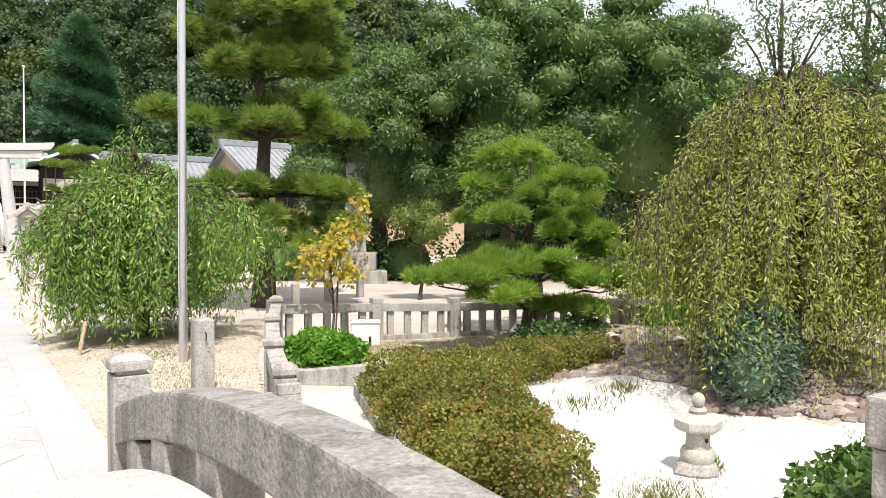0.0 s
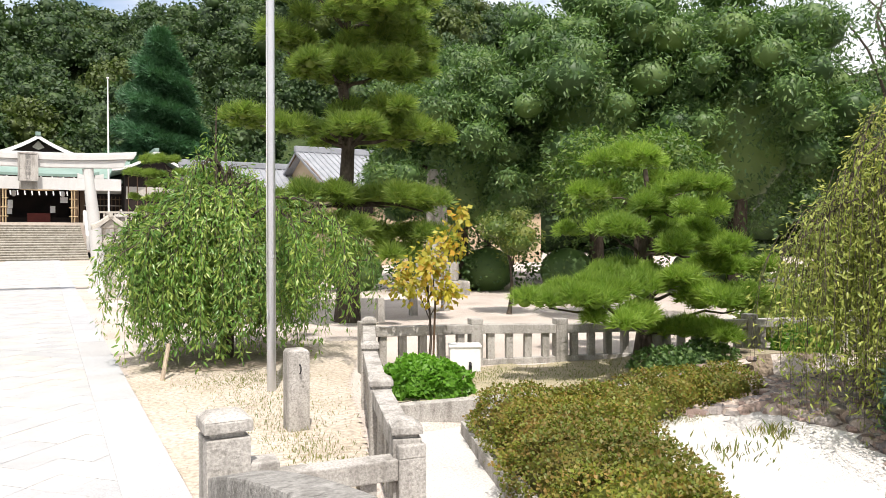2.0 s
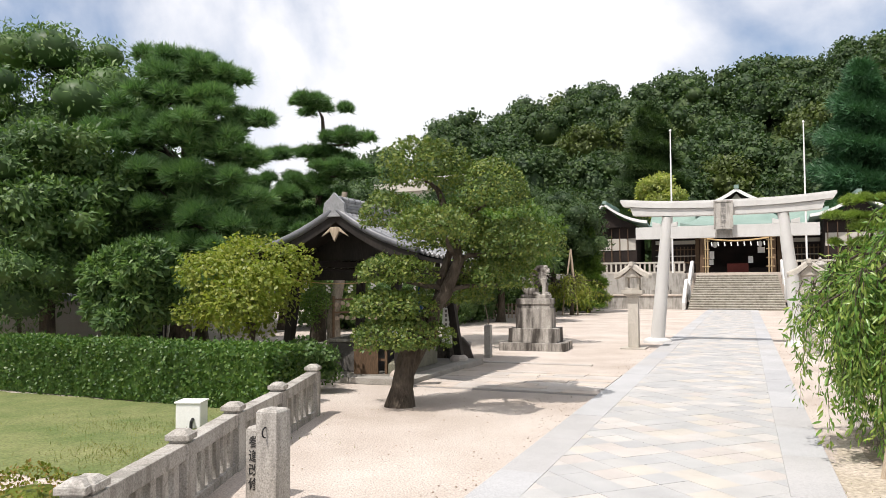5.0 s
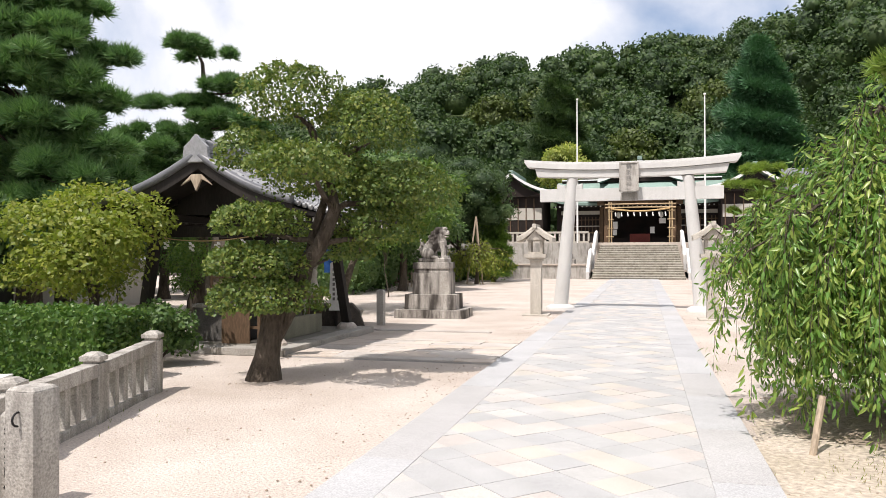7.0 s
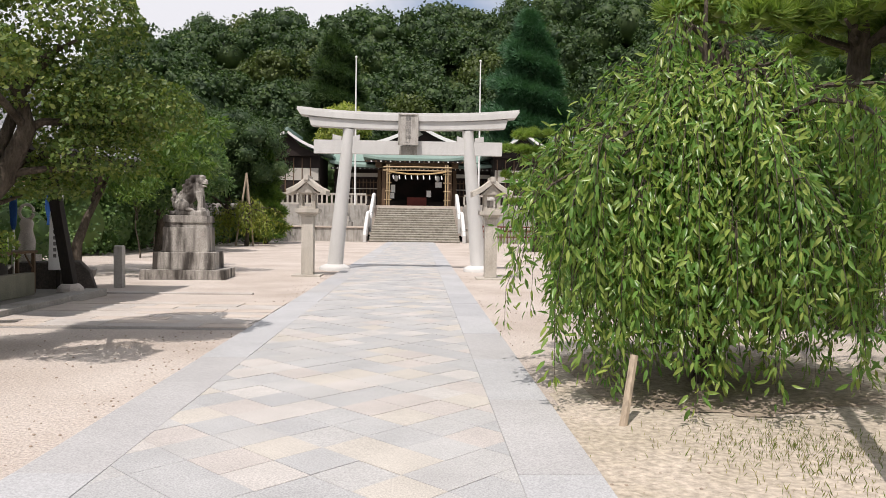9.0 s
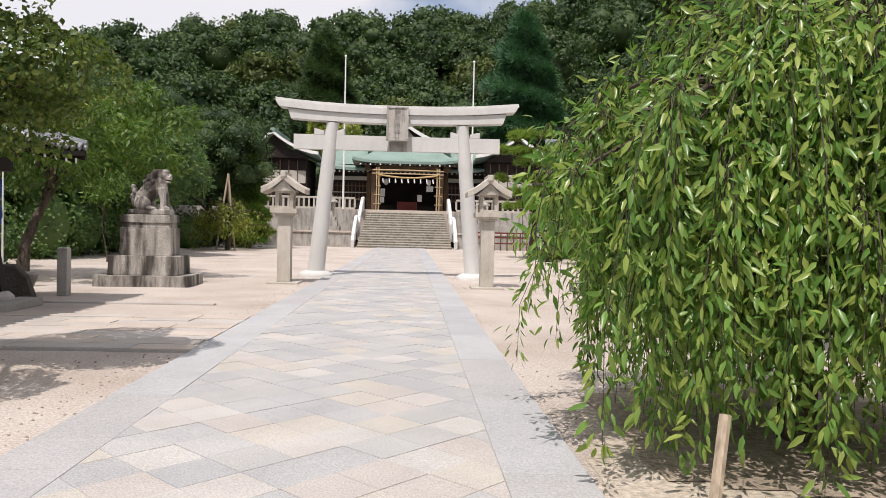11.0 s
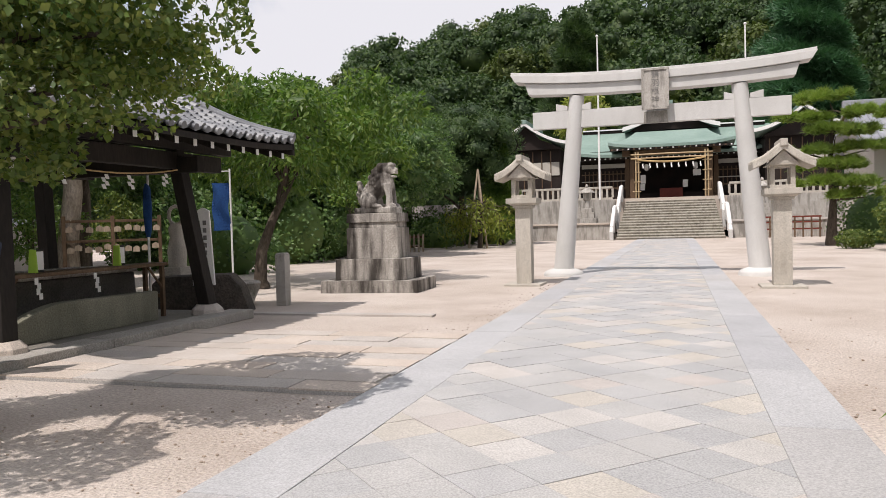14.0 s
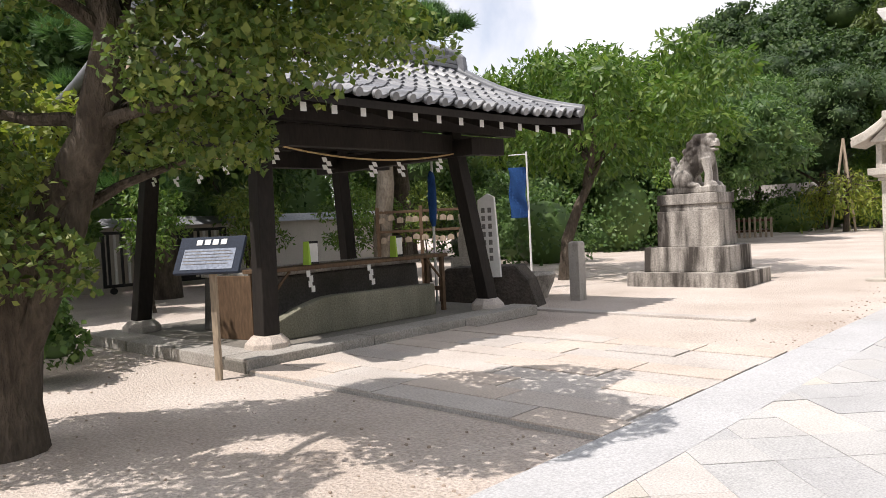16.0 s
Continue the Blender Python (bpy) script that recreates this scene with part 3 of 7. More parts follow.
def weeping_tree(name, label, at, top, radius, limbs, tresses, leaf, leaves, hem=(0.1, 1.0), bark=BARK, gap=0.045, squash=1.0, r=0.11, arms=(), steep=2.4, spray=0.85, bush=0.035, lowest=0.06):
    """A trunk with limbs that arch out, and leafy tresses that hang from them; arms are (bearing, reach, height, hem) of single long limbs."""
    t = thing(name, label, "tree", at)
    g = np.random.default_rng(int(abs(at[0]) * 100 + abs(at[1]) * 10))
    part("trunk", Shape().tube([(0, 0, -0.05), (0.06, 0.02, top * 0.25), (-0.04, 0.08, top * 0.5), (0.05, 0.03, top * 0.72), (0.02, 0, top * 0.9)], [r * 1.4, r, r * 0.9, r * 0.65, r * 0.3], 10), bark, t, smooth=True)
    P, D, N, S = [], [], [], []
    twigs = Shape()

    def dress(pts, a, first, step):
        """Leaves along a line of points."""
        seg = [(q - p).length for p, q in zip(pts, pts[1:])]
        ln = sum(seg)
        m = max(2, int(ln * (1 - first) / step))
        for j in range(m):
            w = (first + (1 - first) * (j + g.uniform(0, 1)) / m) * ln
            i = 0
            while i < len(seg) - 1 and w > seg[i]:
                w -= seg[i]
                i += 1
            along = (pts[i + 1] - pts[i]).normalized()
            q = pts[i] + along * w
            sid = Vector(g.normal(size=3))
            P.append(q + sid * bush)
            D.append(along * 0.8 + sid * spray + Vector((0, 0, -0.35)))
            N.append(Vector((math.cos(a), math.sin(a), 0.6)) + Vector(g.normal(size=3)) * 0.7)
            S.append(leaf * g.uniform(0.6, 1.25))
    rows = []
    for k in range(limbs):
        a = 2 * math.pi * (k * 0.618 + g.uniform(-0.06, 0.06))
        u = math.sqrt((k + 0.6) / limbs)
        reach = radius * u * g.uniform(0.85, 1.08) * (1 + 0.13 * math.sin(3 * a + at[0]) + 0.09 * math.sin(7 * a + 1))
        rows.append((a, reach, top * (1.0 - 0.5 * u ** steep) * g.uniform(0.8, 1.05), None))
    for a, reach, high, low in list(rows) + list(arms):
        ex, ey = math.cos(a), math.sin(a) * squash
        p0 = Vector((0.02, 0.02, min(top * g.uniform(0.45, 0.85), high * 0.86)))
        p1 = Vector((ex * reach * 0.35, ey * reach * 0.35, high * 1.12))
        p2 = Vector((ex * reach * 0.85, ey * reach * 0.85, high * 1.05))
        p3 = Vector((ex * reach, ey * reach, high * 0.80))
        pts = [p0 * (1 - u) ** 3 + p1 * 3 * u * (1 - u) ** 2 + p2 * 3 * u * u * (1 - u) + p3 * u ** 3 for u in [i / 10 for i in range(11)]]
        for i in range(1, 10):
            pts[i] += Vector(g.normal(size=3)) * 0.03
        part("branch", Shape().tube(pts, [r * 0.36 * (1 - 0.085 * i) for i in range(11)], 6), bark, t, smooth=True)
        dress(pts, a, 0.35, gap)
        for j in range(tresses):
            u = g.uniform(0.25, 1.0) ** 0.8
            i = min(9, int(u * 10))
            q = pts[i].lerp(pts[i + 1], u * 10 - i)
            foot = low if low is not None else g.uniform(*hem) + 0.3 * math.sin(4 * a) + 0.25 * math.sin(9 * a + 2)
            foot = max(foot * g.uniform(0.8, 1.3), lowest)
            drop = (q.z - foot) * (g.uniform(0.4, 1.0) if j % 3 else g.uniform(0.15, 0.45))
            if drop < 0.15:
                continue
            out = Vector((ex + g.normal() * 0.45, ey + g.normal() * 0.45, 0)) * min(0.5, 0.28 * drop + 0.06) * g.uniform(0.1, 1.2)
            lift = Vector((0, 0, 0.06))
            line = [q, q + out * 0.45 + lift, q + out * 0.8 + Vector((0, 0, -0.22 * drop)), q + out + Vector((0, 0, -0.6 * drop)), q + out * 1.02 + Vector((g.normal() * 0.04, g.normal() * 0.04, -drop))]
            twigs.tube(line, [0.006, 0.005, 0.004, 0.003, 0.002], 4, False)
            dress(line, a, 0.1, gap)
    tagged(part("twig_mass", mesh_of("twig_mass", twigs, bark), None, t), kind="stuff")
    part("crown", scatter_mesh("crown", np.array(P), np.array(D), np.array(N), np.array(S), T_LONG, leaves), None, t)
    return t


# ---- ground ----
FENCE_E = [(2.95, -26.15), (3.5, -24.4), (4.3, -22.2), (5.2, -20.0)]
FENCE_W = [(-3.35, -26.15), (-4.0, -24.6), (-4.6, -22.9), (-5.2, -21.3), (-5.75, -19.55), (-6.28, -17.74)]


def line_x(line, y):
    pts = sorted(line, key=lambda p: p[1])
    for a, b in zip(pts, pts[1:]):
        if a[1] <= y <= b[1]:
            return a[0] + (b[0] - a[0]) * (y - a[1]) / (b[1] - a[1])
    return pts[0][0] if y < pts[0][1] else pts[-1][0]


def ground_z(x, y):
    if -34.6 < y < -26.25 and (abs(x) < 60):
        low = True
    elif y >= -26.25 and y < -20 and x > line_x(FENCE_E, y) + 0.1 and x < 40:
        low = y < -22.35 - 0.12 * (x - 5)
    elif y >= -26.25 and y < -22.5 and x < line_x(FENCE_W, y) - 0.1 and x > -40:
        low = True
    else:
        low = False
    z = -0.32 if low else 0.0
    if x > 4 and -30 < y < -21:
        z += 0.75 * math.exp(-((x - 11.6) / 1.9) ** 2 - ((y + 25.6) / 2.3) ** 2) + 0.12 * math.exp(-((x - 11) / 2.5) ** 2 - ((y + 22.0) / 1.6) ** 2)
    return z


def build_ground():
    xs = sorted(set([-700, -400, -200, -120, -80, -60, -45, -35, -28, -22] + [round(-18 + 0.3 * i, 2) for i in range(121)] + [20, 24, 28, 35, 45, 60, 80, 120, 200, 400, 700]))
    ys = sorted(set([-700, -400, -200, -120, -80, -60, -50, -42, -38] + [round(-36 + 0.3 * i, 2) for i in range(81)] + [-10, -7, -4, 0, 5, 10, 15, 20, 30, 45, 70, 100, 150, 250, 400, 700]))
    s = Shape()
    vs = [(x, y, ground_z(x, y) + (0.012 * noise.noise((x * 1.3, y * 1.3, 0)) if abs(x) < 20 and abs(y) < 36 else 0)) for x in xs for y in ys]
    w = len(ys)
    s.add(vs, [(i * w + j, (i + 1) * w + j, (i + 1) * w + j + 1, i * w + j + 1) for i in range(len(xs) - 1) for j in range(len(ys) - 1)])
    return solo("ground", s, SAND, "pale trodden sand of a shrine forecourt", "ground", smooth=True, kind="structure")


ground = build_ground()


def patch(name, outline, material, label, lift=0.012, step=0.3):
    """A thin cover that follows the ground inside an outline."""
    ox, oy = [p[0] for p in outline], [p[1] for p in outline]

    def inside(x, y):
        hit = False
        for (ax, ay), (bx, by) in zip(outline, outline[1:] + outline[:1]):
            if (ay > y) != (by > y) and x < ax + (bx - ax) * (y - ay) / (by - ay):
                hit = not hit
        return hit
    s, idx = Shape(), {}
    for i in range(int((max(ox) - min(ox)) / step) + 1):
        for j in range(int((max(oy) - min(oy)) / step) + 1):
            x, y = min(ox) + i * step, min(oy) + j * step
            if not inside(x + step / 2, y + step / 2):
                continue
            q = []
            for a, b in ((0, 0), (1, 0), (1, 1), (0, 1)):
                key = (i + a, j + b)
                if key not in idx:
                    px, py = min(ox) + key[0] * step, min(oy) + key[1] * step
                    jx, jy = 0.35 * step * noise.noise((px * 2, py * 2, 3)), 0.35 * step * noise.noise((px * 2, py * 2, 9))
                    idx[key] = len(s.v)
                    s.v.append((px + jx, py + jy, ground_z(px + jx, py + jy) + lift + 0.012 * noise.noise((px * 1.3, py * 1.3, 0))))
                q.append(idx[key])
            s.f.append(tuple(q))
    return solo(name, s, material, label, "ground", smooth=True, kind="structure")


patch("gravel_bed", [(6.9, -24.0), (7.5, -23.75), (8.3, -23.6), (9.2, -24.1), (9.4, -25.4), (8.8, -26.7), (9.3, -27.6), (11.5, -29.2), (13, -33.8), (-12, -33.8), (-12, -28.5), (4.9, -28.2), (5.6, -26.6), (6.4, -25.2)], GRAVEL, "white raked gravel of a dry garden pond", 0.02)
patch("garden_soil", [(8.3, -23.3), (12, -21.6), (17, -22.5), (18, -30), (11.6, -29.3), (9.4, -27.5), (8.9, -26.7), (9.5, -25.4), (9.3, -24.0)], DIRT, "brown garden soil under the shrubs", 0.012)
patch("fence_bed", [(4.6, -22.1), (5.4, -20.2), (8.8, -20.5), (17, -22.0), (17, -22.8), (10, -22.8)], LAWN, "thin grass bed behind a low retaining wall", 0.012, 0.25)
patch("verge", [(1.64, -25.9), (2.9, -25.9), (4.7, -20.4), (6.5, -16.5), (4.6, -15.4), (1.95, -16.4), (1.64, -18.6)], surface("worn_verge", [(0.43, 0.37, 0.285), (0.55, 0.475, 0.40)], 1.0, 16, 0.95, 0.8, dark_spots=0.25, stain=(0.29, 0.27, 0.15), bump_dist=0.04), "worn grass verge under a weeping cherry", 0.006, 0.07)
# Soil and leaf litter, with the cherry's shade darkened into the colour.
patch("cherry_soil", [(2.1, -18.3), (3.4, -18.7), (4.9, -18.1), (5.2, -16.8), (4.6, -15.6), (3.2, -15.2), (2.1, -16)], surface("leaf_litter_shade_tinted", [(0.27, 0.215, 0.16), (0.44, 0.365, 0.29)], 1.4, 18, 0.95, 0.8, dark_spots=0.4, bump_dist=0.03), "leaf-littered soil under a weeping cherry, darkened for its shade", 0.014, 0.12)
patch("hedge_lawn", [(-4.9, -24.2), (-6.0, -20.2), (-6.8, -17.6), (-18, -17.6), (-18, -22.3), (-6, -22.3)], surface("green_lawn", [(0.11, 0.15, 0.045), (0.21, 0.22, 0.09)], 1.1, 24, 0.95, 0.8, bump_dist=0.03), "small lawn in front of a clipped hedge", 0.012, 0.3)
patch("concrete_walk", [(3.3, -26.2), (4.5, -22.45), (5.7, -22.6), (5.1, -24.0), (4.2, -27.0), (3.3, -28.4)], CONCRETE, "pale concrete garden walk beside the fence", 0.03, 0.2)

# ---- paved approach ----
PX0, PX1, PY0, PY1 = -2.08, 1.62, -26.3, 34.4
path_bed = solo("path_bed", Shape().box(PX0 + 0.05, PX1 - 0.05, PY0, PY1, -0.1, 0.042), JOINT, "dark mortar bed of the paved approach", "path", kind="structure")
band_w = 0.54


def long_stones(x0, x1, length, material, name):
    made = None
    n = int((PY1 - PY0) / length)
    for i in range(n):
        y = PY0 + i * length
        if made is None:
            made = mesh_of(name, Shape().box(x0 - (x0 + x1) / 2 + 0.001, x1 - (x0 + x1) / 2 - 0.001, 0.0015, length - 0.0015, -0.05, 0.0), material, 0.006)
        ob = part(name, made, None, path_bed)
        put(ob, (x0 + x1) / 2, y, 0.05 + RNG.uniform(-0.002, 0.002))


long_stones(PX0, PX0 + band_w, 2.0, BAND, "kerb_stone")
long_stones(PX1 - band_w, PX1, 2.0, BAND, "kerb_stone")


def clipped(poly, x0, x1):
    for edge, sign in ((x0, 1), (x1, -1)):
        out = []
        for a, b in zip(poly, poly[1:] + poly[:1]):
            ia, ib = sign * (a[0] - edge) >= 0, sign * (b[0] - edge) >= 0
            if ia:
                out.append(a)
            if ia != ib:
                t = (edge - a[0]) / (b[0] - a[0])
                out.append((edge, a[1] + t * (b[1] - a[1])))
        poly = out
        if not poly:
            return []
    return poly


def lay_tiles():
    ix0, ix1 = PX0 + band_w + 0.002, PX1 - band_w - 0.002
    h, gap = 0.285, 0.0025
    cx = (ix0 + ix1) / 2
    far, mesh_cache = Shape(), {}
    rows = int((PY1 - PY0) / h)
    for r in range(rows):
        y = PY0 + r * h
        for k in range(-6, 7):
            x = cx + k * 2 * h + (h if r % 2 else 0)
            q = clipped([(x - h + gap, y), (x, y - h + gap), (x + h - gap, y), (x, y + h - gap)], ix0, ix1)
            if len(q) < 3 or max(p[0] for p in q) - min(p[0] for p in q) < 0.05:
                continue
            lift = 0.048 + RNG.uniform(-0.0025, 0.0025)
            if -21.5 < y < -12.6:
                key = (r % 2, k)
                if key not in mesh_cache:
                    mesh_cache[key] = mesh_of("paving_tile", Shape().prism([(a - x, b - y) for a, b in q], -0.04, 0, "z"), TILE, 0.002)
                put(part("paving_tile", mesh_cache[key], None, path_bed), x, y, lift)
            else:
                far.prism(q, 0.01, lift, "z")
    ob = part("far_paving", far, TILE_FAR, path_bed, "diagonal granite paving further along")
    tagged(ob, kind="stuff")


# ---- side paving by the water pavilion ----
def lay_slabs():
    bed = solo("side_paving", Shape().box(-6.15, PX0 - 0.01, -13.85, -10.55, -0.1, 0.03), JOINT, "stone-slab apron between approach and water pavilion", "paving", kind="structure")
    y = -13.85
    for row in range(9):
        d = 0.365
        x = -6.15
        while x < PX0 - 0.15:
            w = min(RNG.uniform(0.7, 1.5), PX0 - 0.01 - x)
            put(part("slab", Shape().box(0.005, w - 0.005, 0.005, d - 0.006, -0.06, 0), SLAB, bed, bevel=0.006), x, y, 0.05 + RNG.uniform(-0.006, 0.006))
            x += w
        y += d
    line = solo("edging_stones", Shape().box(-7.2, -3.2, -8.62, -8.42, -0.08, 0.035), SLAB, "narrow line of flush edging stones in sand", "paving", bevel=0.01, kind="structure")


# ---- arched stone bridge ----
def deck_z(y):
    return max(0.0, 0.92 * (1 - ((y + 30.45) / 4.5) ** 2))


def bridge():
    b = thing("stone_bridge", "arched grey stone bridge over a dry gravel pond", "bridge", (0, 0, 0), kind="structure")
    n = 22
    for i in range(n):
        y0, y1 = -34.75 + i * 8.6 / n, -34.75 + (i + 1) * 8.6 / n
        z0, z1 = deck_z(y0) + 0.03, deck_z(y1) + 0.03
        s = Shape().add([(-1.75, y0 + 0.006, z0 - 0.28), (1.4, y0 + 0.006, z0 - 0.28), (1.4, y1 - 0.006, z1 - 0.28), (-1.75, y1 - 0.006, z1 - 0.28),
                         (-1.75, y0 + 0.006, z0), (1.4, y0 + 0.006, z0), (1.4, y1 - 0.006, z1), (-1.75, y1 - 0.006, z1)], [(3, 2, 1, 0), (4, 5, 6, 7), (0, 1, 5, 4), (1, 2, 6, 5), (2, 3, 7, 6), (3, 0, 4, 7)])
        part("deck_slab", s, CONCRETE, b, bevel=0.008)
    part("vault", Shape().prism([(-34.75 + 8.6 * i / 20, deck_z(-34.75 + 8.6 * i / 20) - 0.02) for i in range(21)] + [(-34.75 + 8.6 * i / 20, deck_z(-34.75 + 8.6 * i / 20) - 0.3) for i in range(20, -1, -1)], -1.74, 1.39, "x"), OLDSTONE, b)
    for x in (1.6, -1.95):
        s = Shape()
        m = 28
        top, low = [], []
        for i in range(m + 1):
            y = -34.7 + i * (8.55 / m)
            zt = rail_top(y)
            top.append((y, zt)), low.append((y, zt - 0.32))
        s.prism(top + low[::-1], x - 0.14, x + 0.14, "x")
        part("parapet_beam", s, PITTED, b, "curved grey parapet beam, streaked with black", bevel=0.02)
        for y in (-33.6, -32.4, -31.2, -30.0, -28.8, -27.7, -26.85):
            zb = deck_z(y)
            part("parapet_block", Shape().box(x - 0.13, x + 0.13, y - 0.2, y + 0.2, zb - 0.25, rail_top(y) - 0.30), OLDSTONE, b, bevel=0.015)
        for y in (-26.06, -34.85):
            part("newel", newel_shape(0.15, 1.10, x, y), OLDSTONE, b, bevel=0.012)
    return b


def rail_top(y):
    return 0.52 + 0.87 * (1 - ((y + 30.45) / 4.75) ** 2)


def newel_shape(h, top, x, y, z0=-0.35):
    s = Shape().box(x - h, x + h, y - h, y + h, z0, top - 0.16)
    s.box(x - h + 0.035, x + h - 0.035, y - h + 0.035, y + h - 0.035, top - 0.16, top - 0.12)
    s.box(x - h - 0.015, x + h + 0.015, y - h - 0.015, y + h + 0.015, top - 0.12, top - 0.04)
    s.box(x - h - 0.015, x + h + 0.015, y - h - 0.015, y + h + 0.015, top - 0.04, top, 0.06)
    return s


bridge()


# ---- stone fences ----
def stone_fence(name, label, pts, tops, base, posts=None, gap=0.3, cap=True):
    f = thing(name, label, "fence", (0, 0, 0), "stone fences")
    bal = {}
    for (x, y), t, k in zip(pts, tops, range(len(pts))):
        h = 0.11
        s = Shape().box(-h, h, -h, h, base - 0.05, t - 0.1)
        if cap:
            s.box(-h + 0.02, h - 0.02, -h + 0.02, h - 0.02, t - 0.1, t - 0.07).box(-h - 0.012, h + 0.012, -h - 0.012, h + 0.012, t - 0.07, t - 0.01, 0.0).box(-h, h, -h, h, t - 0.01, t + 0.03, 0.05)
        else:
            s.box(-h, h, -h, h, t - 0.1, t)
        nx = pts[min(k + 1, len(pts) - 1)]
        pv = pts[max(k - 1, 0)]
        put(part("post", s, OLDSTONE, f, bevel=0.01), x, y, 0, 0, 0, math.degrees(math.atan2(nx[1] - pv[1], nx[0] - pv[0])))
    for (a, ta), (b, tb) in zip(zip(pts, tops), zip(pts[1:], tops[1:])):
        ang, ln = math.atan2(b[1] - a[1], b[0] - a[0]), math.hypot(b[0] - a[0], b[1] - a[1])
        for nm, hi, th, w in (("top_rail", -0.1, 0.16, 0.095), ("bottom_rail", None, 0.12, 0.085)):
            za, zb = (ta + hi, tb + hi) if hi is not None else (base + 0.1, base + 0.1)
            s = Shape().add([(0.11, -w, za - th), (ln - 0.11, -w, zb - th), (ln - 0.11, w, zb - th), (0.11, w, za - th), (0.11, -w, za), (ln - 0.11, -w, zb), (ln - 0.11, w, zb), (0.11, w, za)],
                            [(3, 2, 1, 0), (4, 5, 6, 7), (0, 1, 5, 4), (1, 2, 6, 5), (2, 3, 7, 6), (3, 0, 4, 7)])
            put(part(nm, s, OLDSTONE, f, bevel=0.012), a[0], a[1], 0, 0, 0, math.degrees(ang))
        m = max(1, round((ln - 0.22) / gap) - 0)
        for i in range(m):
            d = 0.11 + (ln - 0.22) * (i + 0.5) / m
            t = d / ln
            top = ta + (tb - ta) * t - 0.24
            key = round(top, 1)
            if key not in bal:
                bal[key] = mesh_of("baluster", Shape().box(-0.065, 0.065, -0.055, 0.055, base + 0.06, key + 0.06), OLDSTONE, 0.008)
            put(part("baluster", bal[key], None, f), a[0] + (b[0] - a[0]) * t, a[1] + (b[1] - a[1]) * t, RNG.uniform(-0.01, 0.01), 0, RNG.uniform(-1, 1), math.degrees(ang))
    return f


stone_fence("stone_fence", "weathered stone fence with capped posts along the garden walk", FENCE_E, [0.88, 0.87, 0.88, 0.92], -0.32)
stone_fence("stone_fence", "weathered stone fence behind the grass bed", [(5.2, -19.85), (7.2, -20.05), (8.75, -20.45), (10.6, -20.9), (12.6, -21.4), (15, -22.0), (17.5, -22.6)], [0.86, 0.82, 0.78, 0.76, 0.76, 0.76, 0.76], 0.0, gap=0.33, cap=False)
stone_fence("stone_fence", "weathered stone fence with capped posts beside the hedge", FENCE_W[1:], [0.80, 0.80, 0.80, 0.80, 0.86], 0.0, gap=0.27)
stone_fence("stone_fence", "short stone rail between bridge newel and fence", [(1.85, -26.1), (2.95, -26.2)], [0.74, 0.74], -0.32, gap=0.42, cap=False)
stone_fence("stone_fence", "short stone rail between bridge newel and fence", [(-2.2, -26.1), (-3.4, -26.1), (-4.0, -24.7)], [0.74, 0.80, 0.80], -0.32, gap=0.42)


